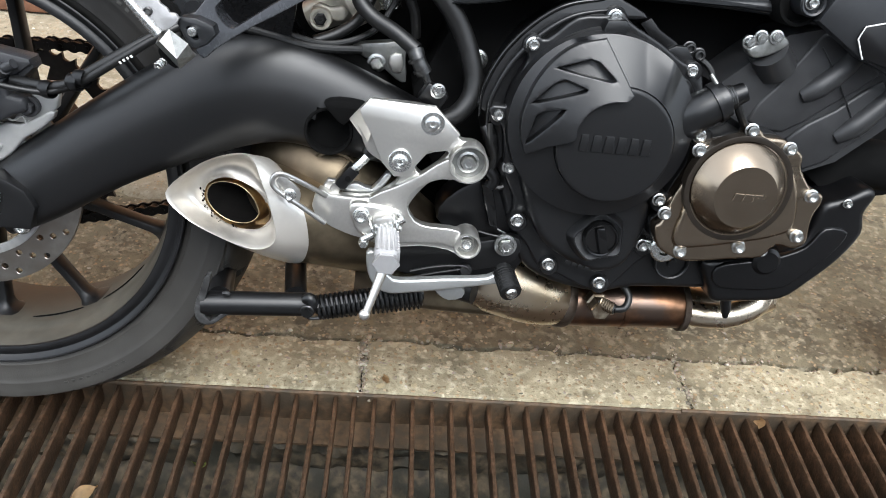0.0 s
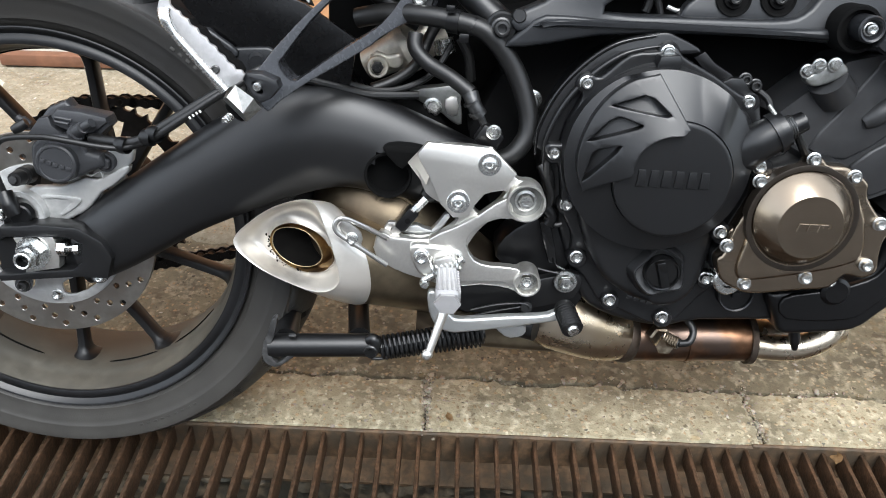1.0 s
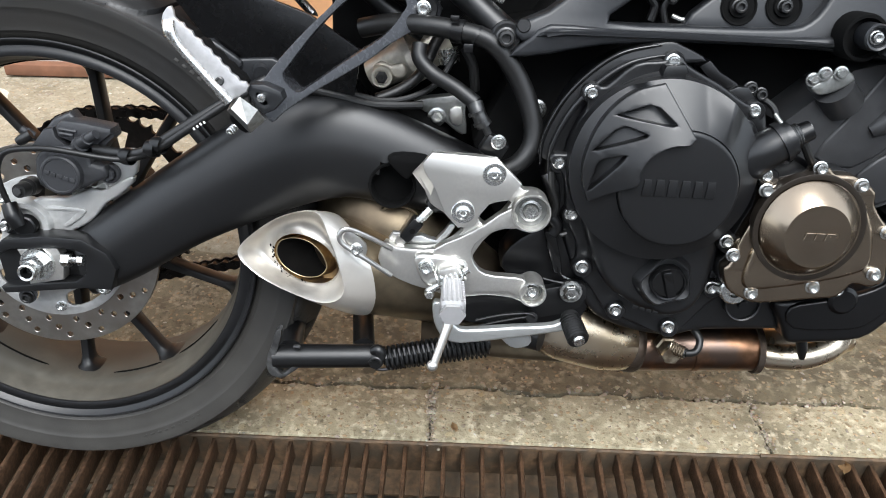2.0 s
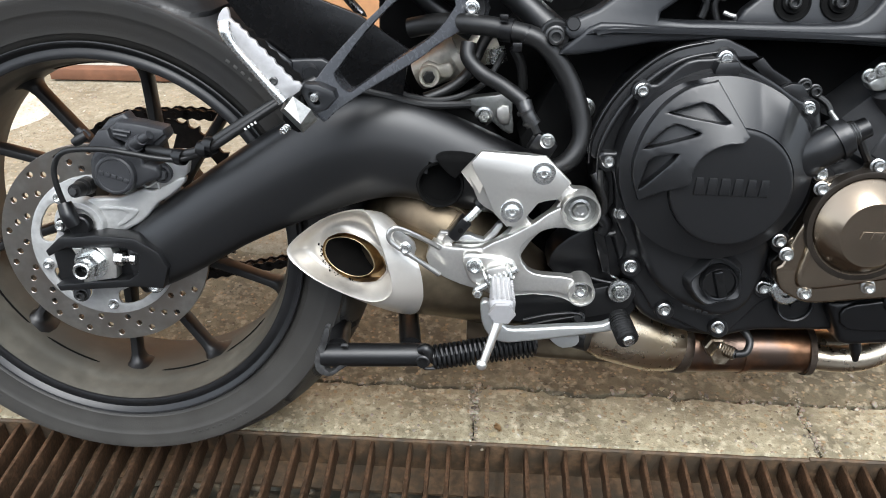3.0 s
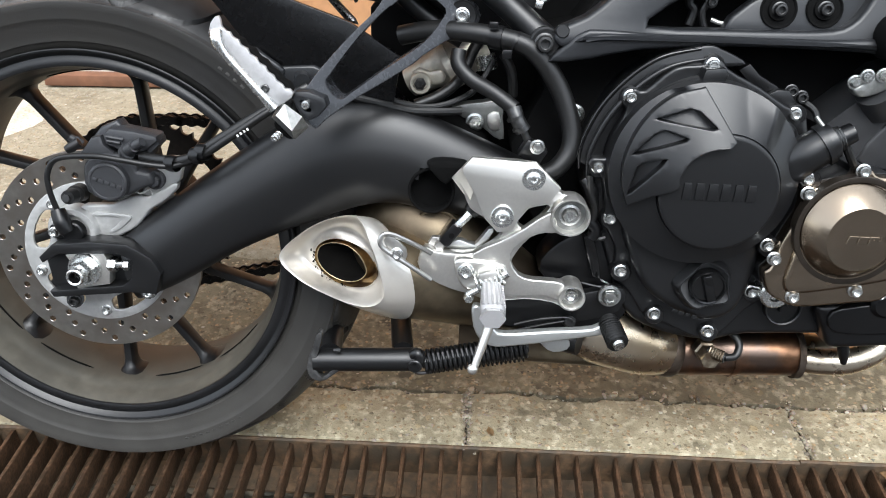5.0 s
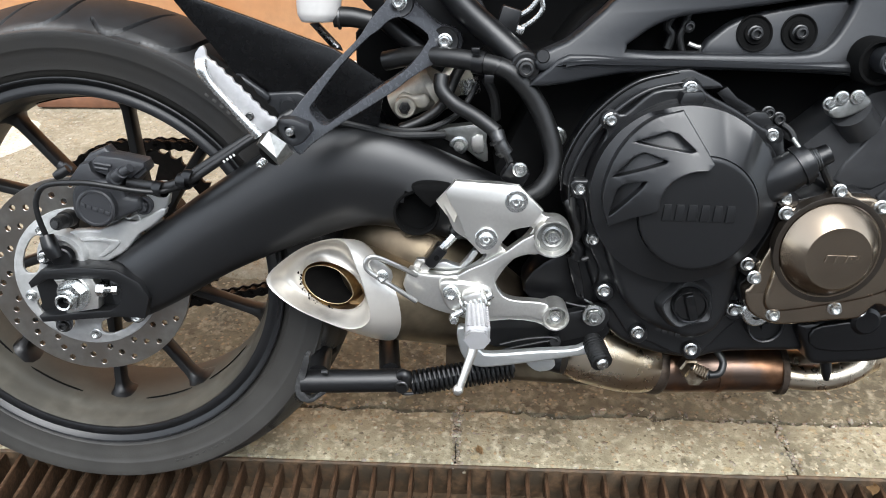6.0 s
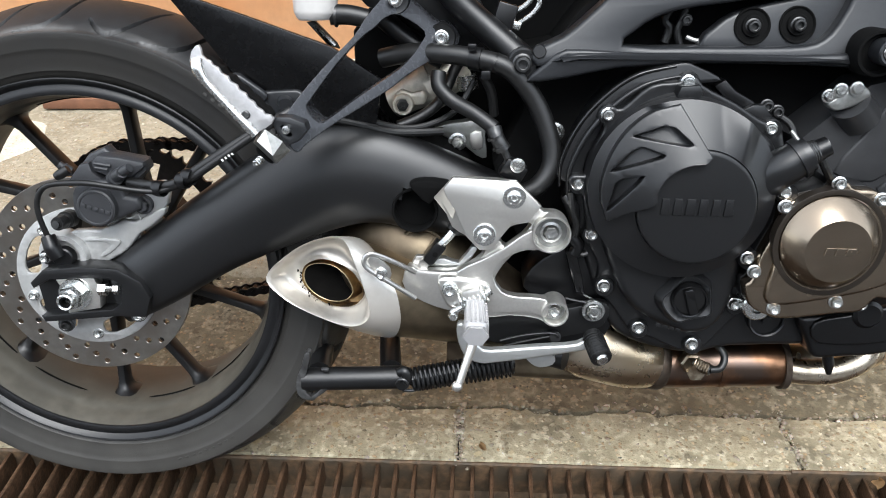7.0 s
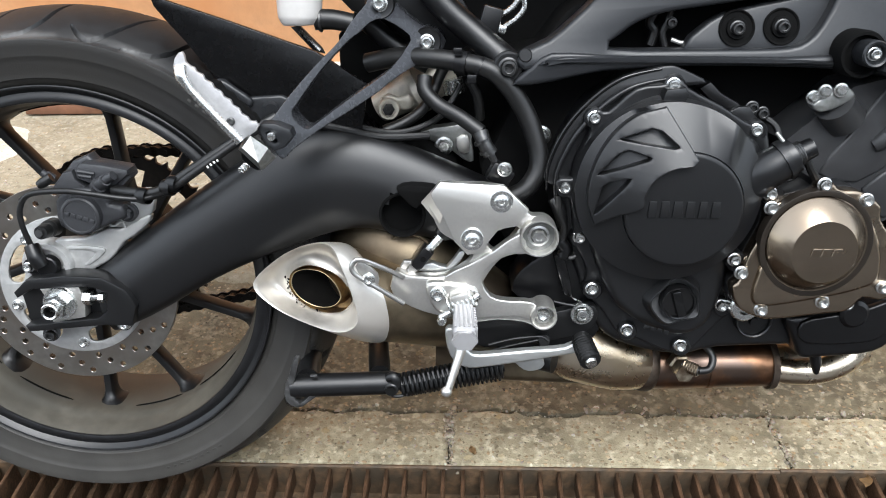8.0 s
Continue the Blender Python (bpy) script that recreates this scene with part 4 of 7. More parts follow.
for k in range(5):
    part("maker_mark", block((0.0052, 0.0014, 0.0048), (cx - 0.0130 + 0.0066 * k, -0.1322, cz + 0.0030 - 0.0020 * k), 0.0004, (0, 17, 0)), M_CALIPER, caliper)
part("bolt_lug", lathe([(0.0110, -0.094), (0.0105, -0.108), (0.0092, -0.110), (0, -0.110)], 0.0842, 0.4129, 24), M_CALIPER, caliper)
bolts([(0.0842, -0.1100, 0.4129)], 0.0080, caliper, HEXDARK)
part("pad_clip", tube([(0.0599, -0.1130, 0.4019), (0.0677, -0.1130, 0.3974), (0.0774, -0.1120, 0.4025), (0.0794, -0.1100, 0.3949)], 0.0012, 6), M_CARRIER, caliper)
part("slide_boot", tube([(-0.0034, -0.1060, 0.3937), (-0.0035, -0.1160, 0.3949), (-0.0034, -0.1190, 0.3951), (-0.0035, -0.1230, 0.3952), (-0.0034, -0.1260, 0.3954), (-0.0040, -0.1360, 0.3960)], [0.0105, 0.0098, 0.0100, 0.0082, 0.0086, 0.0075], 20), M_RUBBER, caliper)
part("slide_pin", tube([(-0.0051, -0.1340, 0.3953), (-0.0046, -0.1390, 0.3962)], 0.0046, 6), M_DARKSTEEL, caliper)
part("bleed_nipple", tube([(0.0031, -0.1040, 0.4481), (-0.0021, -0.1060, 0.4531), (-0.0027, -0.1060, 0.4534), (-0.0072, -0.1070, 0.4571)], [0.0060, 0.0060, 0.0042, 0.0042], 12), M_CALIPER, caliper)
part("bleed_cap", tube([(0.0064, -0.1140, 0.4533), (-0.0021, -0.1160, 0.4479), (-0.0074, -0.1170, 0.4445)], [0.0052, 0.0058, 0.0046], 12), M_RUBBER, caliper)
part("carrier_rib", plate([smoothed([(0.0080, 0.3700), (0.0200, 0.3720), (0.0460, 0.3700), (0.0520, 0.3660), (0.0420, 0.3560), (0.0300, 0.3480), (0.0260, 0.3500), (0.0400, 0.3630), (0.0260, 0.3670), (0.0090, 0.3660)], 2)], -0.104, -0.1085, 0.0012, 2), M_CARRIER, caliper)
sensor = put("wheel_speed_sensor", None, bike, "black wheel sensor lead with grey boot")
part("sensor_lead", tube([(-0.0252, -0.1200, 0.3731), (-0.0292, -0.1240, 0.3983), (-0.0288, -0.1240, 0.4194), (-0.0142, -0.1260, 0.4369), (0.0291, -0.1360, 0.4441), (0.0600, -0.1370, 0.4416), (0.0852, -0.1360, 0.4378), (0.1091, -0.1340, 0.4360), (0.1256, -0.1320, 0.4400), (0.1468, -0.1310, 0.4537)], 0.0032, 12), M_RUBBER, sensor)
part("sensor_boot", tube([(-0.0255, -0.1200, 0.3758), (-0.0202, -0.1240, 0.3628), (-0.0149, -0.1250, 0.3515)], [0.008, 0.0095, 0.008], 14), M_PLASTIC, sensor)
part("sensor_ear", plate([smoothed([(-0.0420, 0.3440), (-0.0380, 0.3560), (-0.0250, 0.3580), (-0.0080, 0.3540), (-0.0080, 0.3440), (-0.0280, 0.3390)], 2)], -0.112, -0.117, 0.001, 2), M_PLASTIC, sensor)
part("sensor_head", lathe([(0.0125, -0.112), (0.0125, -0.121), (0.0110, -0.1225), (0, -0.1225)], -0.0120, 0.3495, 24), M_PLASTIC, sensor)
bolts([(-0.0345, -0.1170, 0.3480)], 0.0050, sensor)
hoses = put("brake_hose", None, bike, "pair of black brake lines along the swingarm")
part("hose", tube([(0.0750, -0.1180, 0.4419), (0.1011, -0.1260, 0.4403), (0.1301, -0.1300, 0.4440), (0.1640, -0.1280, 0.4654), (0.1964, -0.1220, 0.4867), (0.2276, -0.1120, 0.5054), (0.2555, -0.1000, 0.5213)], 0.0058, 12), M_RUBBER, hoses)
part("hose", tube([(0.1206, -0.1300, 0.4380), (0.1462, -0.1320, 0.4490), (0.1768, -0.1300, 0.4695), (0.2116, -0.1220, 0.4934), (0.2392, -0.1100, 0.5103)], 0.0045, 12), M_RUBBER, hoses)
for p in [(0.1133, -0.1300, 0.4383), (0.1410, -0.1310, 0.4485), (0.1473, -0.1310, 0.4525)]:
    part("clip", lathe([(0.0085, -0.006), (0.0095, 0), (0.0085, 0.006)], 0, 0, 14), M_PLASTIC, hoses).matrix_basis = pose(*p, 0, 0, 68)
for p in [(0.1866, -0.1345, 0.4728), (0.1902, -0.1345, 0.4754), (0.1938, -0.1340, 0.4778), (0.1973, -0.1335, 0.4797)]:
    part("print_mark", block((0.0022, 0.0006, 0.0028), p, 0.0002, (0, -35, 0)), M_MARK, hoses)

# rear mudguard over the tyre
guard = put("mudguard", None, bike, "black plastic hugger over the rear tyre")
rings = []
for k in range(19):
    a = radians(56 - 1.8 * k)
    r = 0.338 + 0.0034 * k
    ring = []
    for j in range(15):
        s = -1 + 2 * j / 14
        yy = 0.083 * math.copysign(abs(s) ** 0.8, s)
        skirt = 0.02
        rr = r - skirt * abs(s) ** 6
        ring.append((rr * math.cos(a), yy, AX + rr * math.sin(a)))
    for j in range(14, -1, -1):
        s = -1 + 2 * j / 14
        yy = 0.081 * math.copysign(abs(s) ** 0.8, s)
        rr = r - 0.003 - skirt * abs(s) ** 6
        ring.append((rr * math.cos(a), yy, AX + rr * math.sin(a)))
    rings.append(ring)
part("guard_shell", loft(rings), M_HUGGER, guard, smooth=50)
part("guard_side", plate([[(0.1246, 0.6519), (0.1306, 0.6329), (0.1453, 0.6148), (0.1615, 0.5964), (0.1765, 0.5766), (0.1914, 0.5588), (0.2116, 0.5433), (0.2296, 0.5375), (0.2607, 0.5416), (0.2676, 0.4982), (0.3456, 0.4930), (0.3532, 0.5550), (0.2997, 0.5888), (0.2057, 0.6201), (0.1421, 0.6398)]], -0.080, -0.089, 0.0015, 2), M_HUGGER, guard)
part("guard_stay", plate([smoothed([(0.1906, 0.5579), (0.1999, 0.5592), (0.2124, 0.5473), (0.2241, 0.5402), (0.2612, 0.5431), (0.2728, 0.5298), (0.2465, 0.5046), (0.2289, 0.5199), (0.2114, 0.5351), (0.1971, 0.5483)], 2)], -0.082, -0.094, 0.003, 3), M_FRAME, guard)

part("stay_boss", tube([(0.2480, -0.0920, 0.5290), (0.2503, -0.1020, 0.5271)], [0.0088, 0.0080], 18), M_FRAME, guard)
part("stay_lug", plate([smoothed([(0.1925, 0.5545), (0.1960, 0.5590), (0.2020, 0.5580), (0.2140, 0.5500), (0.2300, 0.5380), (0.2260, 0.5300), (0.2130, 0.5400), (0.2010, 0.5490)], 2)], -0.090, -0.099, 0.003, 3), M_FRAME, guard)

# ---- exhaust ----
muffler = put("muffler", None, bike, "short brushed-steel muffler with slash-cut oval outlet")
LIP = smoothed([(0.3407, -0.1680, 0.3414), (0.3307, -0.1650, 0.3700), (0.3167, -0.1580, 0.3960), (0.2891, -0.1500, 0.3921), (0.2555, -0.1420, 0.3722), (0.2261, -0.1380, 0.3408), (0.2445, -0.1420, 0.3180), (0.2812, -0.1500, 0.3012), (0.3228, -0.1580, 0.2926), (0.3450, -0.1650, 0.3080)], 5)
BACK = smoothed([(0.3767, -0.1580, 0.3264), (0.3672, -0.1500, 0.3483), (0.3471, -0.1250, 0.3707), (0.3197, -0.0900, 0.3742), (0.2693, -0.0600, 0.3548), (0.2447, -0.0500, 0.3133), (0.2661, -0.0600, 0.2725), (0.3193, -0.0900, 0.2561), (0.3640, -0.1250, 0.2629), (0.3784, -0.1500, 0.2924)], 5)
MOUTH = smoothed([(0.3337, -0.1300, 0.3236), (0.3256, -0.1290, 0.3423), (0.3075, -0.1260, 0.3544), (0.2847, -0.1230, 0.3581), (0.2661, -0.1190, 0.3471), (0.2633, -0.1190, 0.3282), (0.2768, -0.1220, 0.3115), (0.2993, -0.1250, 0.3020), (0.3206, -0.1280, 0.3033), (0.3315, -0.1300, 0.3123)], 5)
PIPE = smoothed([(0.3215, -0.1260, 0.3243), (0.3140, -0.1250, 0.3398), (0.3006, -0.1230, 0.3503), (0.2829, -0.1210, 0.3525), (0.2680, -0.1190, 0.3465), (0.2647, -0.1190, 0.3311), (0.2743, -0.1210, 0.3166), (0.2926, -0.1230, 0.3074), (0.3099, -0.1250, 0.3081), (0.3194, -0.1260, 0.3151)], 5)


def between(a, b, t, out=0.0):
    return [p.lerp(q, t) + Vector((0, -out, 0)) for p, q in zip(a, b)]


def swell(ring, k):
    c = sum((Vector(p) for p in ring), Vector()) / len(ring)
    return [c + (Vector(p) - c) * k for p in ring]


part("end_cap", loft([swell(between(LIP, BACK, 1.0), 0.97), between(LIP, BACK, 1.0), swell(between(LIP, BACK, 0.85), 1.015), swell(between(LIP, BACK, 0.55), 1.03), swell(between(LIP, BACK, 0.35), 1.035), swell(between(LIP, BACK, 0.24), 1.028), swell(between(LIP, BACK, 0.14), 1.020), swell(between(LIP, BACK, 0.06), 1.010), between(LIP, BACK, 0.01, 0.0008), between(LIP, MOUTH, 0.06, 0.0008), between(LIP, MOUTH, 0.13, -0.0035), between(LIP, MOUTH, 0.24, -0.0095), between(LIP, MOUTH, 0.38, -0.0140), between(LIP, MOUTH, 0.56, -0.0155), between(LIP, MOUTH, 0.78, -0.0115), between(LIP, MOUTH, 0.94, -0.0040), MOUTH], False), M_CAP, muffler, "brushed steel end cap", 70)
deep = [p + Vector((0.034, 0.034, 0.0)) for p in PIPE]
part("outlet_shroud", loft([MOUTH, swell(between(MOUTH, deep, 0.06), 1.0), swell(between(MOUTH, deep, 0.30), 1.0), swell(between(PIPE, deep, 0.32), 1.0)], False), M_BRASS, muffler, "golden heat-tinted inner wall", 60)
part("pipe_wall", loft([between(PIPE, deep, 0.35), between(PIPE, deep, 0.025)], False), M_BRASS, muffler, "golden heat-tinted pipe", 60)
part("outlet_pipe", loft([between(PIPE, deep, 0.025), between(PIPE, deep, 0.0), swell(between(PIPE, deep, -0.003), 0.985), swell(between(PIPE, deep, 0.01), 0.968)], False), M_LIP, muffler, "thin steel outlet lip", 60)
part("outlet_bore", loft([swell(between(PIPE, deep, 0.008), 0.970), swell(between(PIPE, deep, 0.5), 0.95), swell(deep, 0.92), swell(deep, 0.02)], False), M_SOOT, muffler, "sooty black bore", 60)
FORE = smoothed([(0.4588, -0.1250, 0.2936), (0.4580, -0.1200, 0.3197), (0.4510, -0.1000, 0.3359), (0.4338, -0.0700, 0.3379), (0.4226, -0.0300, 0.3221), (0.4193, -0.0200, 0.2871), (0.4238, -0.0300, 0.2521), (0.4359, -0.0700, 0.2363), (0.4534, -0.1000, 0.2458), (0.4595, -0.1200, 0.2680)], 5)
NECK = smoothed([p + Vector((0.035, 0.02, -0.012)) for p in swell(FORE, 0.8)[::5]], 5)
part("muffler_body", loft([swell(between(LIP, BACK, 0.97), 0.96), swell(between(BACK, FORE, 0.1), 0.955), swell(between(BACK, FORE, 0.5), 0.97), FORE, NECK, swell(NECK, 0.6)], True), M_BODY, muffler, "tarnished brown muffler body", 60)
part("upper_canister", tube([(0.3186, -0.0200, 0.3419), (0.3647, -0.0550, 0.3593), (0.4064, -0.0650, 0.3460), (0.4408, -0.0600, 0.3232), (0.5052, -0.0500, 0.2756)], [0.038, 0.048, 0.050, 0.046, 0.04], 32), M_CANISTER, muffler, "tarnished brown exhaust canister", 60)
part("canister_band", tube([(0.3940, -0.0640, 0.3547), (0.4036, -0.0640, 0.3478)], 0.0515, 32), M_CANISTER, muffler)
part("canister_flange", lathe([(0.0240, -0.085), (0.0245, -0.100), (0.0262, -0.1025), (0.0285, -0.1025), (0.0298, -0.100), (0.0300, -0.085)], 0.3985, 0.3625, 44), M_BODY, muffler, "tarnished round flange on the canister", 40)
part("canister_cap", lathe([(0.0242, -0.085), (0.0238, -0.095), (0.018, -0.099), (0, -0.101)], 0.3985, 0.3625, 36), M_CANISTER, muffler, smooth=50)
soot_bm = bmesh.new()
soot_rnd = random.Random(12)
for k in range(45):
    along = len(MOUTH) * (0.44 + 0.26 * soot_rnd.random())
    p = MOUTH[int(along)].lerp(MOUTH[int(along) + 1], along % 1)
    p = p.lerp(sum(MOUTH, Vector()) / len(MOUTH), soot_rnd.uniform(-0.22, 0.04) * soot_rnd.random())
    size = 0.0003 + 0.0008 * soot_rnd.random() ** 2.5
    bmesh.ops.create_icosphere(soot_bm, subdivisions=1, radius=1, matrix=pose(p.x, p.y + 0.0004, p.z, 0, soot_rnd.uniform(0, 90), 0) @ Matrix.Diagonal((size * 1.8, 0.0011, size, 1)))
part("soot_crust", soot_bm, M_SOOT, muffler, "flaking black soot at the outlet")
guardwire = put("heat_shield_loop", None, bike, "bent steel guard loop on the muffler")
part("loop", tube([(0.3955, -0.1580, 0.3595), (0.3753, -0.1720, 0.3755), (0.3523, -0.1800, 0.3874), (0.3435, -0.1820, 0.3829), (0.3463, -0.1820, 0.3721), (0.3697, -0.1780, 0.3551), (0.3962, -0.1680, 0.3332)], 0.0027, 10), M_LOOP, guardwire)
part("loop_tab", plate([smoothed([(0.3460, 0.3789), (0.3550, 0.3836), (0.3698, 0.3713), (0.3697, 0.3583), (0.3589, 0.3561)], 2)], -0.174, -0.178, 0.001), M_LOOP, guardwire)
bolts([(0.3603, -0.1790, 0.3656)], 0.0052, guardwire)

headers = put("exhaust_pipes", None, bike, "heat-tinted steel exhaust pipes under the engine")
part("collector", tube([(0.6332, -0.0500, 0.2132), (0.6972, -0.0550, 0.2044), (0.7749, -0.0550, 0.2071), (0.8381, -0.0550, 0.2093), (0.8507, -0.0550, 0.2097)], [0.032, 0.031, 0.0305, 0.0300, 0.0295], 28), M_HEAT, headers, "copper-brown collector pipe", 60)
part("clamp_ring", tube([(0.6860, -0.0560, 0.2075), (0.6895, -0.0560, 0.2068), (0.6960, -0.0555, 0.2060), (0.6995, -0.0550, 0.2056)], [0.0335, 0.0358, 0.0358, 0.0335], 28, 2), M_WELD, headers)
part("weld_ring", tube([(0.7685, -0.0550, 0.2077), (0.7741, -0.0550, 0.2079)], 0.0325, 28), M_HEAT, headers)
part("weld_ring", tube([(0.8450, -0.0560, 0.2092), (0.8525, -0.0560, 0.2095)], 0.0325, 28), M_WELD, headers)
part("front_pipe", tube([(0.8423, -0.0500, 0.2077), (0.8843, -0.0500, 0.2100), (0.9200, -0.0480, 0.2126), (0.9692, -0.0300, 0.2209)], 0.0245, 28), M_CHROME, headers)
part("front_pipe", tube([(0.8384, -0.0620, 0.2075), (0.8767, -0.0690, 0.2063), (0.9107, -0.0700, 0.2099), (0.9442, -0.0600, 0.2214), (0.9548, -0.0500, 0.2441), (0.9516, -0.0200, 0.2610)], 0.0175, 24), M_CHROME, headers)
part("elbow", tube([(0.4938, -0.0200, 0.2336), (0.5503, -0.0400, 0.2410), (0.6046, -0.0650, 0.2355), (0.6553, -0.0650, 0.2175), (0.6939, -0.0550, 0.2055)], [0.035, 0.042, 0.046, 0.040, 0.031], 32), M_CHROME, headers, "bright steel elbow with gold heat tint", 70)
part("under_chamber", loft([[(x, y, z + dz) for y, z in smoothed([(-0.085, 0.0), (-0.07, 0.028), (0.07, 0.028), (0.085, 0.0), (0.07, -0.026), (-0.07, -0.026)], 5)] for x, dz in ((0.43, 0.232), (0.45, 0.222), (0.52, 0.215), (0.62, 0.212), (0.665, 0.215))]), M_CANISTER, headers, "brown exhaust chamber under the engine", 60)
o2 = put("oxygen_sensor", None, bike, "steel oxygen sensor with black lead")
ox, oy, oz = (0.7263, -0.0850, 0.2251)
part("sensor_hex", lathe([(0.0135, -0.083), (0.0135, -0.096), (0.011, -0.098), (0.011, -0.112), (0.012, -0.114), (0.011, -0.118), (0, -0.118)], ox, oz, 6), M_SENSOR, o2)
part("sensor_body", coil((0.7255, -0.1100, 0.2332), (0.7403, -0.1200, 0.2309), 0.0062, 0.0016, 6), M_SENSOR, o2)
part("sensor_core", tube([(0.7247, -0.1080, 0.2328), (0.7413, -0.1210, 0.2307)], 0.0062, 12), M_DARKSTEEL, o2)
part("lead", tube([(0.7403, -0.1200, 0.2309), (0.7532, -0.1180, 0.2325), (0.7587, -0.1100, 0.2434), (0.7524, -0.1000, 0.2529), (0.7413, -0.0900, 0.2565)], 0.0044, 12), M_RUBBER, o2)

# ---- engine ----
def gridded(bm, step):
    """Cuts a slab along a square grid so that it can be bent."""
    for axis in (0, 2):
        lo, hi = min(v.co[axis] for v in bm.verts), max(v.co[axis] for v in bm.verts)
        for k in range(1, int((hi - lo) / step) + 1):
            at = [0, 0, 0]
            way = [0, 0, 0]
            at[axis], way[axis] = lo + k * step, 1
            bmesh.ops.bisect_plane(bm, geom=bm.verts[:] + bm.edges[:] + bm.faces[:], dist=1e-6, plane_co=at, plane_no=way)
    return bm


def coned(bm, cx_, cz_, r0, slope, deep=9, low=-1.0):
    """Bends a slab into a cone about (cx_, cz_): it falls back from r0 outwards."""
    gridded(bm, 0.006)
    for v in bm.verts:
        v.co.y += slope * min(deep, max(low, math.hypot(v.co.x - cx_, v.co.z - cz_) - r0))
    return bm


lx, ly, lz = (0.6827, -0.1830, 0.4457)
dx, dy, dz = (0.6698, -0.1650, 0.4579)
engine = put("engine", None, bike, "black liquid-cooled engine with bronze side cover")
part("crankcase", plate([smoothed([(0.5554, 0.4659), (0.5628, 0.4900), (0.5864, 0.5344), (0.6194, 0.5617), (0.6646, 0.5772), (0.7000, 0.5560), (0.7480, 0.5260), (0.7800, 0.4950), (0.8607, 0.4611), (0.9074, 0.4108), (0.9192, 0.3227), (0.8841, 0.2713), (0.7617, 0.2598), (0.7168, 0.2494), (0.6561, 0.2600), (0.6175, 0.2844), (0.5894, 0.3475), (0.5735, 0.3881), (0.5581, 0.4274)], 3)], 0.13, -0.117, 0.008, 3), M_CAST, engine, smooth=40)
part("case_rim", plate([smoothed([(0.672 + (x - 0.672) * 1.045, 0.450 + (z - 0.450) * 1.045) for x, z in [(0.5520, 0.4588), (0.5532, 0.4758), (0.5699, 0.5133), (0.5942, 0.5438), (0.6244, 0.5662), (0.6640, 0.5775), (0.6806, 0.5749), (0.7069, 0.5610), (0.6668, 0.5543), (0.6103, 0.5293), (0.5836, 0.4922), (0.5744, 0.4543)]], 3)], -0.105, -0.121, 0.003), M_CAST, engine)
bead = [(0.5490, -0.1200, 0.4500), (0.5500, -0.1210, 0.4790), (0.5655, -0.1210, 0.5165), (0.5905, -0.1210, 0.5475), (0.6215, -0.1210, 0.5700), (0.6600, -0.1210, 0.5800)]
part("case_bead", tube(bead, [0.0014, 0.0024, 0.0024, 0.0024, 0.0024, 0.0014], 10, 8), M_GLOSS, engine, smooth=60)
part("case_bead", tube([(x + 0.0085, y - 0.006, z - 0.0085) for x, y, z in bead], [0.001, 0.0028, 0.0030, 0.0030, 0.0028, 0.001], 10, 8), M_CAST, engine, smooth=60)
COVER = smoothed([(0.5567, 0.4563), (0.5609, 0.4652), (0.5776, 0.4675), (0.5794, 0.4891), (0.5902, 0.5166), (0.5856, 0.5283), (0.5952, 0.5397), (0.6070, 0.5377), (0.6337, 0.5615), (0.6620, 0.5661), (0.6656, 0.5736), (0.6794, 0.5739), (0.6865, 0.5626), (0.7224, 0.5449), (0.7510, 0.5280), (0.7722, 0.5226), (0.7784, 0.5061), (0.7889, 0.4636), (0.7840, 0.4127), (0.7667, 0.3860), (0.7607, 0.3557), (0.7661, 0.3110), (0.7521, 0.2929), (0.7275, 0.2610), (0.7055, 0.2552), (0.6646, 0.2720), (0.6411, 0.2799), (0.6190, 0.3098), (0.5987, 0.3301), (0.5974, 0.3609), (0.5840, 0.3874), (0.5799, 0.4070), (0.5735, 0.4422)], 3)
part("clutch_cover", coned(plate([COVER], -0.108, -0.133, 0.003, 3), dx, dz, 0.108, 0.35, 0.03, 0.0), M_CAST, engine, "black clutch cover", 40)
INNER = smoothed([(0.5837, 0.4559), (0.5889, 0.4926), (0.6057, 0.5256), (0.6323, 0.5464), (0.6683, 0.5558), (0.7131, 0.5396), (0.7445, 0.5201), (0.7657, 0.5029), (0.7742, 0.4609), (0.7675, 0.4169), (0.7520, 0.3842), (0.7468, 0.3441), (0.7339, 0.3025), (0.7043, 0.2874), (0.6649, 0.3002), (0.6311, 0.3234), (0.6102, 0.3601), (0.5957, 0.3992)], 4)
part("cover_step", plate([INNER], -0.120, -0.146, 0.011, 5), M_CAST, engine, smooth=50)
DOME = []
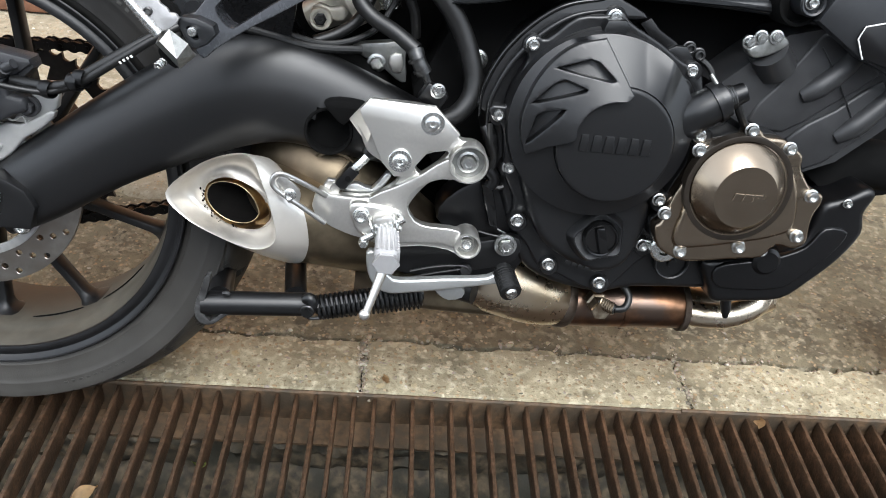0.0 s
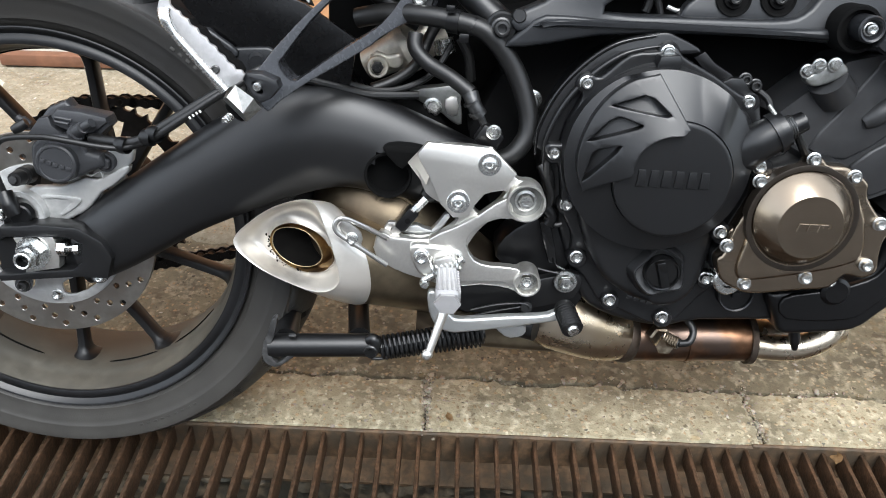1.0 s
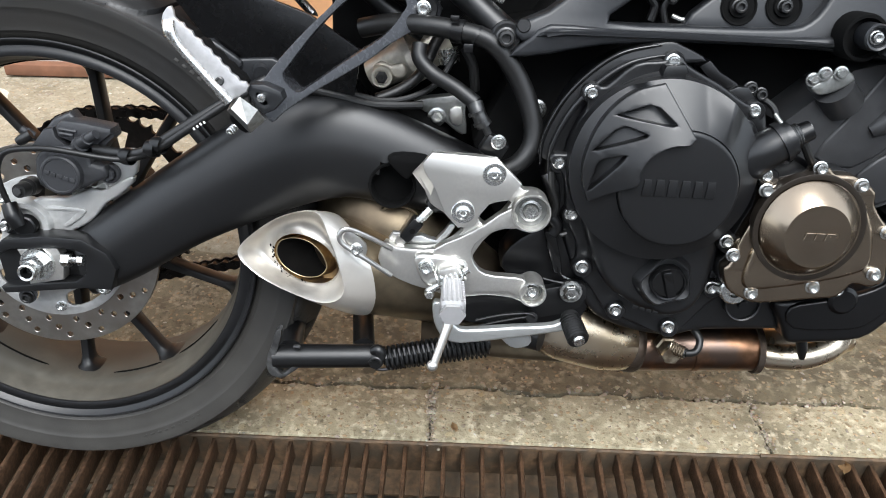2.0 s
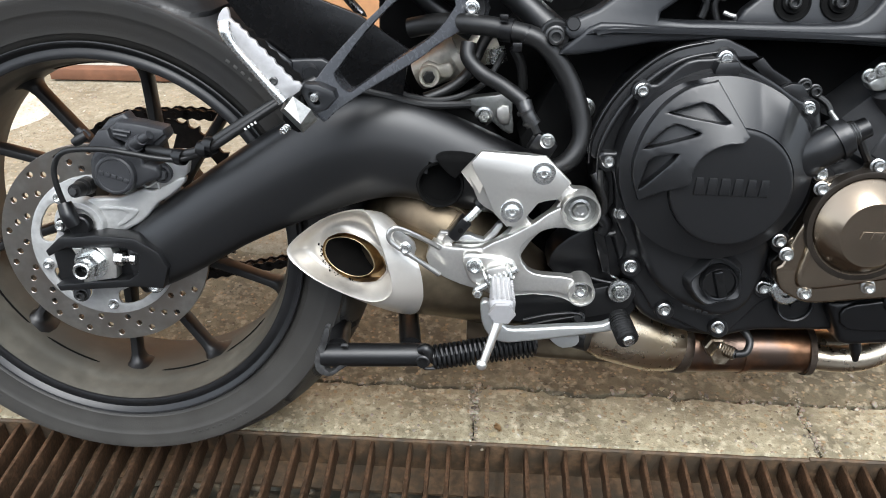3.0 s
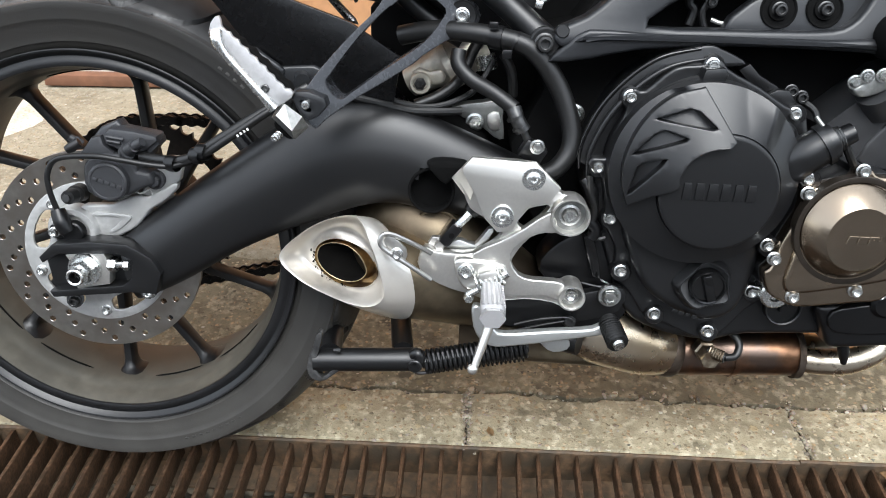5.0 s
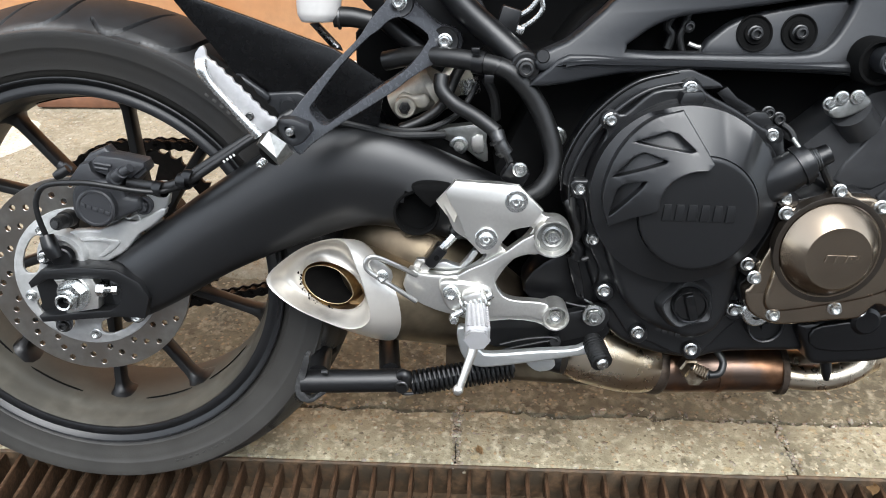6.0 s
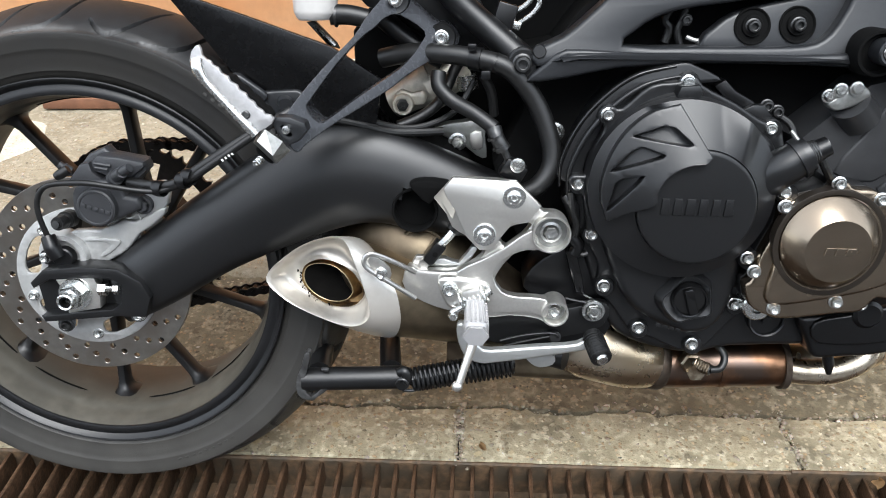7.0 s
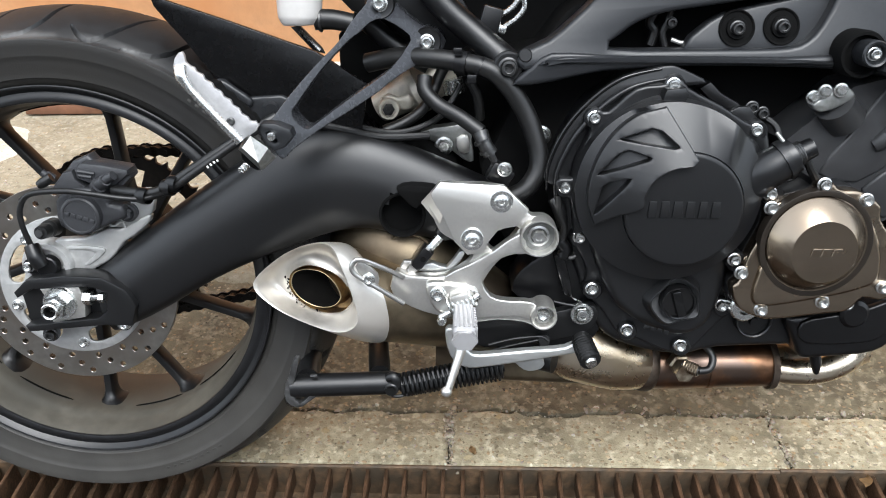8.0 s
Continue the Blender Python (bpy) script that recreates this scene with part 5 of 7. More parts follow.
for share in (1.06, 1.03, 1.0, 0.85, 0.7, 0.55, 0.4, 0.25, 0.1, 0.0, -0.2):
    ring = []
    for k in range(180):
        deg = k * 2.0
        c, s_ = math.cos(radians(deg)), math.sin(radians(deg))
        f = min(1.0, share)
        px_, pz_ = dx * f + lx * (1 - f) + (0.0945 * f + 0.0612 * (1 - f)) * c, dz * f + lz * (1 - f) + (0.0945 * f + 0.0612 * (1 - f)) * s_
        start = 95 + 14 * f
        turned = (deg - start) % 360
        low_down = (turned / 8 if turned < 8 else 1.0 if turned < 170 else 1.0 - (turned - 170) / 150) if turned < 320 else 0.0
        low_down = low_down * low_down * (3 - 2 * low_down)
        yy = -0.1782 + 0.42 * (math.hypot(px_ - lx, pz_ - lz) - 0.0605) + 0.0075 * low_down
        off_crease = (deg - 52 + 180) % 360 - 180
        tent = max(0.0, 1 - off_crease / 19 if off_crease > 0 else 1 + off_crease / 11)
        yy -= 0.0085 * tent * (0.12 + 0.88 * min(1.0, max(0.0, f) * 1.3))
        if share < 0:
            yy += 0.012
        if share > 1.0:
            yy += 0.25 * (share - 1.0) ** 0.7
        ring.append((px_ + 0.004 * (share - f) * c * 8, yy, pz_ + 0.004 * (share - f) * s_ * 8))
    DOME.append(ring)
part("dome", loft(DOME), M_CAST, engine, smooth=50)
flat = lambda pts: [Vector((p[0], p[2])) for p in pts]
SHIELD = smoothed(flat([(0.5942, -0.1684, 0.4265), (0.5866, -0.1660, 0.4512), (0.5877, -0.1647, 0.4748), (0.5964, -0.1633, 0.5011), (0.6115, -0.1621, 0.5237), (0.6318, -0.1614, 0.5399), (0.6553, -0.1622, 0.5473)]), 4, False) + flat([(0.6580, -0.1620, 0.5484), (0.6899, -0.1836, 0.4996)]) + smoothed(flat([(0.6845, -0.1864, 0.4933), (0.6645, -0.1863, 0.4899), (0.6476, -0.1862, 0.4785), (0.6392, -0.1870, 0.4617), (0.6381, -0.1876, 0.4506), (0.6131, -0.1770, 0.4383)]), 4, False)
TRI = [flat([(0.6129, -0.1649, 0.5157), (0.6439, -0.1682, 0.5279), (0.6536, -0.1706, 0.5258), (0.6711, -0.1786, 0.5110), (0.6657, -0.1788, 0.5092), (0.6166, -0.1662, 0.5150)]), flat([(0.5934, -0.1664, 0.4790), (0.6124, -0.1688, 0.5011), (0.6223, -0.1705, 0.5063), (0.6447, -0.1785, 0.5001), (0.6426, -0.1790, 0.4973), (0.5992, -0.1685, 0.4802)]), flat([(0.5927, -0.1685, 0.4375), (0.5989, -0.1701, 0.4677), (0.6050, -0.1718, 0.4730), (0.6267, -0.1791, 0.4790), (0.6219, -0.1788, 0.4712), (0.5967, -0.1703, 0.4406)])]
part("shield", coned(plate([SHIELD] + [[Vector(a).lerp(Vector(b), s) for a, b in zip(t, t[1:] + t[:1]) for s in (0.08, 0.92)] for t in TRI], -0.170, -0.1832, 0.0010, 2), lx, lz, 0.0605, 0.42), M_CAST, engine, "raised shield with three triangular recesses", 40)
part("boss", lathe([(0.0606, -0.160), (0.0604, -0.1772), (0.0598, -0.1786), (0.0584, -0.1796), (0.0555, -0.1801), (0, -0.1806)], lx, lz, 72), M_CAST, engine, smooth=50)
part("cover_tab", plate([smoothed([(0.6598, 0.5634), (0.6788, 0.5654), (0.6830, 0.5581), (0.6804, 0.5513), (0.6682, 0.5489), (0.6583, 0.5459), (0.6573, 0.5555)], 1)], -0.128, -0.150, 0.0025, 2), M_CAST, engine)
for k, w in enumerate((0.0094, 0.0100, 0.0108, 0.0100, 0.0096, 0.0100)):
    mx, mz = lx - 0.0330 + 0.0128 * k, lz + 0.0020
    part("raised_mark", plate([[(mx - w / 2, mz - 0.0085), (mx + w / 2, mz - 0.0085), (mx + w / 2 - 0.0012, mz + 0.0085), (mx - w / 2 + 0.0012, mz + 0.0085)]], -0.1798, -0.1824, 0.0008, 2), M_CAST, engine)
bolts([(x, -0.131, z) for x, z in [(0.5929, 0.5306), (0.6709, 0.5657), (0.7611, 0.5198), (0.5678, 0.4557), (0.5868, 0.3995), (0.6050, 0.3386), (0.6484, 0.2883), (0.7113, 0.2697), (0.7520, 0.3211)]], 0.0058, engine)
for x, z in [(0.5940, 0.5295), (0.6725, 0.5649), (0.7634, 0.5187), (0.5687, 0.4541), (0.5878, 0.3974), (0.6062, 0.3361), (0.6499, 0.2855), (0.7133, 0.2667), (0.7542, 0.3185)]:
    part("bolt_boss", lathe([(0.0115, -0.112), (0.0108, -0.130), (0.0095, -0.1315), (0, -0.1315)], x, z, 20), M_CAST, engine)
fx, fy, fz = (0.6945, -0.1550, 0.3355)
well = []
for far, near, yy in ((1.22, 0.0, -0.1440), (1.08, 0.0, -0.1555), (1.0, 0.0, -0.1585), (0.95, 0.0, -0.1585), (0.45, 0.55, -0.1535), (0.0, 1.0, -0.1500)):
    well.append([(fx + ((0.0262 + 0.0042 * math.cos(3 * q + 2.72)) * far + 0.0194 * near) * math.cos(q), yy, fz + ((0.0262 + 0.0042 * math.cos(3 * q + 0.6)) * far + 0.0194 * near) * math.sin(q)) for q in (2 * math.pi * k / 60 for k in range(60))])
# pocket floor lightened, in place of the sky that it mirrors
part("filler_floor", loft(well[3:], False), M_POCKET, engine, "pocket round the filler cap, painted grey as its sheen", 30)
part("filler_surround", loft(well[:4], False), M_CAST, engine, "raised three-cornered well round the filler cap", 30)
cap = part("oil_filler_cap", lathe([(0.0190, -0.152), (0.0190, -0.161), (0.0180, -0.1625), (0.0166, -0.162), (0.0158, -0.159), (0, -0.159)], fx, fz, 36), M_GLOSS, engine, "glossy black oil filler cap")
part("grip", block((0.0100, 0.009, 0.031), (fx, -0.1610, fz), 0.0022, (0, -18, 0)), M_GLOSS, cap)
for k in range(4):
    part("raised_mark", block((0.006, 0.0012, 0.004), (0.666 + 0.0075 * k, -0.1480, 0.3005 - 0.002 * k), 0.0004, (0, 14, 0)), M_CAST, engine)

# black slab added behind the bracket, in place of the shade in the gap
part("engine_shade_backing", plate([smoothed([(0.3887, 0.3444), (0.5748, 0.3649), (0.6502, 0.2414), (0.6394, 0.1953), (0.5117, 0.1825), (0.4354, 0.1884), (0.4006, 0.2334)], 2)], 0.005, 0.12, 0.006), M_DEEP, engine)
# bronze cover
BR = smoothed([(0.7714, 0.4458), (0.7791, 0.4537), (0.8151, 0.4643), (0.8196, 0.4743), (0.8330, 0.4744), (0.8409, 0.4679), (0.8588, 0.4672), (0.8680, 0.4632), (0.8851, 0.4519), (0.8885, 0.4367), (0.9062, 0.4161), (0.9200, 0.4109), (0.9215, 0.4000), (0.9173, 0.3892), (0.9167, 0.3745), (0.9184, 0.3545), (0.9045, 0.3465), (0.8855, 0.3490), (0.8724, 0.3335), (0.8443, 0.3291), (0.7943, 0.3222), (0.7743, 0.3254), (0.7545, 0.3366), (0.7464, 0.3586), (0.7529, 0.3684), (0.7588, 0.3967), (0.7702, 0.4260)], 3)
bronze = part("bronze_cover", plate([BR], -0.15, -0.171, 0.004, 3), M_BRONZE, engine, "satin bronze generator cover", 40)
part("gasket", plate([[(p.x, p.y) for p in BR]], -0.118, -0.151, 0.001), M_CAST, engine)
bx, by, bz = (0.8223, -0.1780, 0.4116)
part("cover_step", plate([smoothed([(0.7764, 0.4350), (0.7922, 0.4559), (0.8288, 0.4652), (0.8631, 0.4521), (0.8864, 0.4201), (0.8955, 0.3757), (0.8776, 0.3608), (0.8360, 0.3493), (0.7814, 0.3393), (0.7666, 0.3481), (0.7690, 0.3778), (0.7742, 0.4070)], 4)], -0.165, -0.178, 0.006, 3), M_BRONZE, engine, smooth=50)
ex, ey, ez = (0.8224, -0.1970, 0.4099)
cone = [[(cx_ + r * math.cos(2 * math.pi * k / 64), yy, cz_ + r * math.sin(2 * math.pi * k / 64)) for k in range(64)] for cx_, cz_, r, yy in ((bx, bz, 0.0532, -0.168), (bx, bz, 0.0528, -0.1740), (bx * 0.95 + ex * 0.05, bz * 0.95 + ez * 0.05, 0.0515, -0.1768), (bx * 0.5 + ex * 0.5, bz * 0.5 + ez * 0.5, 0.0430, -0.1878), (ex, ez, 0.0338, -0.1975), (ex, ez, 0.0328, -0.1982), (ex, ez, 0.0318, -0.1980), (ex, ez, 0.001, -0.1980))]
# raised dark ring, its colour in place of the shade in a groove
part("groove_ring", lathe([(0.0577, -0.165), (0.0576, -0.1784), (0.0568, -0.1787), (0.0520, -0.1782), (0.0516, -0.165)], bx, bz, 72), M_GROOVE, engine)
part("cover_cone", loft(cone), M_BRONZE, engine, smooth=30)
for k, w in enumerate((0.009, 0.009, 0.008)):
    part("raised_mark", plate([[(ex - 0.014 + 0.0105 * k + s, ez + t) for s, t in ((0, -0.004), (w, -0.004), (w + 0.002, 0.004), (0.002, 0.004))]], -0.1979, -0.1992, 0.0003, 1), M_BRONZE, engine)
bolts([(x, -0.172, z) for x, z in [(0.7727, 0.4484), (0.8223, 0.4739), (0.8675, 0.4583), (0.9062, 0.4095), (0.9035, 0.3628), (0.8426, 0.3449), (0.7789, 0.3349), (0.7522, 0.3768)]], 0.0058, engine)
bolts([(x, -0.158, z) for x, z in [(0.7752, 0.4595), (0.7483, 0.3863)]], 0.0058, engine)
bolts([(0.8753, -0.1600, 0.3383)], 0.0058, engine)
for x, z in [(0.7795, 0.4570), (0.7522, 0.3828)]:
    part("bolt_boss", lathe([(0.011, -0.112), (0.011, -0.156), (0.0095, -0.158), (0, -0.158)], x, z, 20), M_CAST, engine)
drain = (0.7722, -0.1500, 0.3256)
part("drain_plug", lathe([(0.0205, -0.118), (0.0205, -0.129), (0.0195, -0.130), (0.0180, -0.129), (0.0175, -0.125), (0.006, -0.125), (0.005, -0.131), (0, -0.131)], (0.7926, -0.1200, 0.3006)[0], (0.7926, -0.1200, 0.3006)[2], 30), M_BLACK, engine)
part("plug_washer", lathe([(0.0165, -0.12), (0.0165, -0.147), (0.0145, -0.149), (0.008, -0.149), (0.007, -0.145), (0, -0.145)], drain[0], drain[2], 30), M_ZINC, engine)

# clutch release arm and cable
release = put("clutch_release", None, bike, "black clutch release boss with lever and return spring")
part("boss", tube([(0.7385, -0.1150, 0.4442), (0.7507, -0.1420, 0.4630), (0.7631, -0.1560, 0.4800), (0.7803, -0.1600, 0.4939), (0.7917, -0.1600, 0.5008)], [0.026, 0.0235, 0.0205, 0.0190, 0.0185], 28), M_CAST, release, smooth=60)
part("boss_collar", tube([(0.7808, -0.1600, 0.4942), (0.7865, -0.1600, 0.4980)], 0.0212, 28), M_CAST, release, smooth=40)
part("shaft_end", tube([(0.7987, -0.1620, 0.5072), (0.8091, -0.1620, 0.5128)], [0.0052, 0.0048], 16), M_FITTING, release)
part("return_spring", coil((0.7887, -0.1620, 0.4997), (0.7991, -0.1620, 0.5041), 0.0115, 0.0016, 5), M_DARKSTEEL, release)
part("shaft", tube([(0.7881, -0.1620, 0.4997), (0.8037, -0.1620, 0.5065)], 0.008, 14), M_DARKSTEEL, release)
part("lever", tube([(0.7995, -0.1600, 0.5036), (0.8102, -0.1600, 0.5096)], [0.011, 0.010], 16), M_PLASTIC, release)
part("lever_stop", tube([(0.7728, -0.1550, 0.5226), (0.7851, -0.1620, 0.5072)], [0.0022, 0.003], 10), M_FITTING, release)
part("cable_arm", tube([(0.8050, -0.1580, 0.4992), (0.8147, -0.1550, 0.4840), (0.8272, -0.1500, 0.4681)], 0.0045, 10), M_RUBBER, release)
part("cable_clip", tube([(0.7834, -0.1500, 0.4711), (0.7955, -0.1520, 0.4798), (0.8012, -0.1550, 0.4896)], 0.0035, 8), M_DARKSTEEL, release)

# cylinder block to the front
part("cylinder_block", loft([[(x + dx, y, z + dz_) for x, z in [(0.7973, 0.5068), (0.8612, 0.5661), (0.9295, 0.5844), (1.0061, 0.5806), (1.0328, 0.5111), (0.9535, 0.4363), (0.9068, 0.4155), (0.8320, 0.4479)]] for y, dx, dz_ in ((-0.02, 0, 0), (-0.10, 0, 0), (-0.118, -0.0, -0.002))]), M_BLOCK, engine, "grey-black cylinder block", 30)
part("rib", tube([(0.8924, -0.1170, 0.5026), (0.9066, -0.1190, 0.5134), (0.9261, -0.1190, 0.5324), (0.9395, -0.1170, 0.5515)], [0.008, 0.012, 0.012, 0.011], 14), M_BLOCK, engine, smooth=60)
part("rib", tube([(0.9435, -0.1180, 0.4611), (0.9584, -0.1200, 0.4744), (0.9776, -0.1200, 0.4953), (0.9962, -0.1180, 0.5187)], [0.008, 0.012, 0.012, 0.011], 14), M_BLOCK, engine, smooth=60)
part("block_panel", plate([smoothed([(0.8388, 0.4719), (0.8636, 0.5136), (0.8883, 0.5558), (0.9048, 0.5719), (0.9461, 0.5515), (0.9716, 0.5331), (0.9267, 0.4951), (0.8821, 0.4620)], 2)], -0.110, -0.1205, 0.0035, 3), M_BLOCK, engine, smooth=50)
part("block_panel", plate([smoothed([(0.8884, 0.4562), (0.9342, 0.4921), (0.9768, 0.5276), (0.9915, 0.4919), (0.9604, 0.4525), (0.9171, 0.4223)], 2)], -0.110, -0.1215, 0.0035, 3), M_BLOCK, engine, smooth=50)
part("casting_seam", tube([(0.8990, -0.1210, 0.5560), (0.9270, -0.1225, 0.5230), (0.9560, -0.1228, 0.4830), (0.9720, -0.1225, 0.4640)], 0.0008, 6), M_BLOCK, engine)
valve = put("coolant_fitting", None, bike, "zinc flange with three small bolts on the engine")
part("flange", plate([smoothed([(0.8142, 0.5467), (0.8215, 0.5532), (0.8423, 0.5655), (0.8537, 0.5621), (0.8560, 0.5543), (0.8396, 0.5434), (0.8235, 0.5395)], 3)], -0.118, -0.132, 0.003, 3), M_FITTING, valve)
part("spigot", tube([(0.8413, -0.1220, 0.5471), (0.8596, -0.1100, 0.5289)], [0.02, 0.022], 20), M_BLOCK, valve)
bolts([(0.8148, -0.1300, 0.5545), (0.8244, -0.1330, 0.5611), (0.8402, -0.1330, 0.5627)], 0.0055, valve, HEXBOLT)

# lower front guard
pan = put("engine_guard", None, bike, "black plastic guard in front of the engine")
PAN = smoothed([(0.8261, 0.3046), (0.8409, 0.3109), (0.8859, 0.3168), (0.9283, 0.3319), (0.9420, 0.3587), (0.9480, 0.3871), (0.9704, 0.3973), (0.9959, 0.4118), (1.0060, 0.4024), (0.9990, 0.3811), (1.0045, 0.3570), (0.9880, 0.3231), (0.9573, 0.2872), (0.9320, 0.2654), (0.8811, 0.2583), (0.8505, 0.2574), (0.8407, 0.2740)], 3)
part("guard_panel", plate([PAN], -0.03, -0.135, 0.008, 4), M_PLASTIC, pan, smooth=50)
part("guard_ridge", plate([smoothed([(0.8421, 0.3043), (0.8813, 0.3148), (0.9098, 0.3222), (0.9394, 0.3368), (0.9554, 0.3614), (0.9834, 0.3589), (0.9721, 0.3310), (0.9418, 0.2957), (0.9184, 0.2812), (0.8501, 0.2787)], 3)], -0.128, -0.139, 0.0025, 3), M_PLASTIC, pan, smooth=50)
part("bolt_cup", lathe([(0.0175, -0.130), (0.0165, -0.140), (0.0125, -0.1435), (0, -0.1435)], (0.8976, -0.1420, 0.3164)[0], (0.8976, -0.1420, 0.3164)[2], 28), M_PLASTIC, pan)
bolts([(0.9713, -0.1380, 0.3934)], 0.0042, pan)
part("drain_spout", tube([(0.8744, -0.1150, 0.2563), (0.8784, -0.1150, 0.2412), (0.8812, -0.1150, 0.2280)], [0.0065, 0.0065, 0.003], 12), M_PLASTIC, pan)
part("radiator_hose", tube([(0.9734, -0.0600, 0.3863), (1.0063, -0.0600, 0.4180), (1.0788, -0.0600, 0.4174)], 0.03, 18), M_DEEP, pan)

# ---- footrest assembly ----
rest = put("footrest_bracket", None, bike, "satin silver footrest bracket with heel guard")
HANGER = smoothed([(0.4200, 0.4437), (0.4270, 0.4520), (0.4360, 0.4630), (0.4625, 0.4640), (0.4956, 0.4618), (0.5129, 0.4470), (0.5305, 0.4313), (0.5448, 0.4304), (0.5563, 0.4201), (0.5587, 0.4023), (0.5500, 0.3892), (0.5333, 0.3849), (0.5166, 0.3909), (0.4989, 0.3800), (0.4868, 0.3638), (0.4812, 0.3490), (0.4880, 0.3331), (0.5076, 0.3262), (0.5323, 0.3304), (0.5508, 0.3317), (0.5628, 0.3198), (0.5601, 0.3046), (0.5460, 0.3000), (0.5293, 0.3070), (0.4990, 0.3095), (0.4647, 0.3050), (0.4372, 0.3127), (0.4172, 0.3178), (0.3916, 0.3299), (0.3808, 0.3467), (0.3882, 0.3655), (0.3990, 0.3611), (0.4201, 0.3597), (0.4401, 0.3611), (0.4595, 0.3723), (0.4700, 0.3850), (0.4625, 0.3932), (0.4476, 0.4024), (0.4341, 0.4116), (0.4266, 0.4291)], 2)
GAP = [(0.4853, 0.3977), (0.4896, 0.4106), (0.5157, 0.4183), (0.5149, 0.4113), (0.4989, 0.3916), (0.4936, 0.3902)]
part("hanger", plate([HANGER, smoothed(GAP, 2)], -0.140, -0.156, 0.0024, 2), M_SILVER, rest, smooth=28)
part("heel_plate", recline(plate([[(0.4341, 0.4671), (0.4245, 0.4556), (0.4271, 0.4477), (0.4371, 0.4321), (0.4500, 0.4040), (0.4640, 0.3900), (0.4800, 0.3925), (0.4855, 0.4037), (0.4977, 0.4199), (0.5154, 0.4219), (0.5270, 0.4390), (0.5003, 0.4644)]], -0.1560, -0.1642, 0.0012, 2), 0.09, 0.425), M_SILVER, rest, smooth=28)
fold_ring = [(0.4341, 0.4671), (0.4143, 0.4415), (0.4339, 0.4181), (0.4371, 0.4321), (0.4271, 0.4477), (0.4245, 0.4556)]
part("heel_fold", recline(loft([[(x, y + d, z) for (x, z), y in zip(fold_ring, (-0.1644, -0.1520, -0.1540, -0.1644, -0.1644, -0.1644))] for d in (0.0, 0.0045)]), 0.09, 0.425), M_SILVER, rest, smooth=20)
part("casting", plate([smoothed([(0.4405, 0.3632), (0.4665, 0.3777), (0.4921, 0.3936), (0.5186, 0.4126), (0.5277, 0.3919), (0.5145, 0.3901), (0.4998, 0.3848), (0.4840, 0.3717), (0.4805, 0.3575), (0.4898, 0.3413), (0.5054, 0.3362), (0.5291, 0.3354), (0.5417, 0.3302), (0.5388, 0.3120), (0.5197, 0.3182), (0.4721, 0.3151), (0.4614, 0.3287), (0.4433, 0.3438)], 2)], -0.150, -0.1640, 0.0020, 3), M_SILVER, rest, smooth=24)
for u, r in (((0.5389, -0.1550, 0.4100), 0.0205), ((0.5482, -0.1550, 0.3192), 0.0148)):
    part("bolt_seat", lathe([(r, -0.140), (r, -0.1690), (r - 0.0006, -0.1702), (r - 0.0020, -0.1702), (r - 0.0026, -0.1690), (r - 0.0032, -0.1572), (0, -0.1572)], u[0], u[2], 36), M_SILVER, rest)
# darker disc in each cup, in place of the shade inside it
for cx_, cz_, r in ((0.5389, 0.4100, 0.0172), (0.5482, 0.3192, 0.0116)):
    part("cup_shade", lathe([(r, -0.1565), (r, -0.1576), (0, -0.1576)], cx_, cz_, 30), M_FITTING, rest)
bolts([(0.5389, -0.1578, 0.4100)], 0.0088, rest, HEXBOLT)
bolts([(0.4982, -0.1624, 0.4479), (0.4685, -0.1660, 0.4069)], 0.0098, rest, BUTTON)
bolts([(0.5482, -0.1578, 0.3192)], 0.0068, rest)
part("peg_mount", plate([smoothed([(0.4204, 0.3545), (0.4355, 0.3583), (0.4722, 0.3528), (0.4777, 0.3364), (0.4671, 0.3227), (0.4363, 0.3217), (0.4249, 0.3348)], 3)], -0.15, -0.168, 0.004, 3), M_SILVER, rest)
bolts([(0.4334, -0.1690, 0.3454)], 0.0068, rest)

peg = put("footpeg", None, bike, "ribbed silver footpeg with feeler below it")
part("peg_knuckle", block((0.022, 0.022, 0.026), (0.4592, -0.1720, 0.3389), 0.004, (0, -20, 0)), M_SILVER, peg)
part("cotter_nut", lathe([(0.0055, -0.168), (0.0055, -0.178), (0.004, -0.180), (0, -0.180)], *[(0.4377, 0.3168)][0], 6), M_ZINC, peg)
part("peg_spring", coil((0.4454, -0.1750, 0.3332), (0.4735, -0.1750, 0.3439), 0.009, 0.0017, 6), M_ZINC, peg)
part("hinge_pin", tube([(0.4365, -0.1750, 0.3195), (0.4782, -0.1750, 0.3474)], 0.004, 10), M_ZINC, peg)
a, b = Vector((0.4606, -0.1780, 0.3317)), Vector((0.4618, -0.2280, 0.3215))
peg_rings = []
for t, w, h in ((0.0, 0.0085, 0.0085), (0.10, 0.0100, 0.0095), (0.5, 0.0118, 0.0105), (0.93, 0.0128, 0.0110), (1.0, 0.0112, 0.0095)):
    at = a.lerp(b, t)
    peg_rings.append([(at.x + w * math.copysign(abs(math.cos(q)) ** 0.5, math.cos(q)), at.y, at.z + h * math.copysign(abs(math.sin(q)) ** 0.5, math.sin(q))) for q in (2 * math.pi * k / 24 for k in range(24))])
part("peg_body", loft(peg_rings), M_PEG, peg, smooth=30)
for k in range(5):
    off = Vector((-0.0088 + 0.0044 * k, 0.0, 0.0098))
    part("peg_rib", tube([a.lerp(b, 0.12) + off * 0.92, a.lerp(b, 0.92) + off * 1.08], 0.0016, 8), M_PEG, peg)
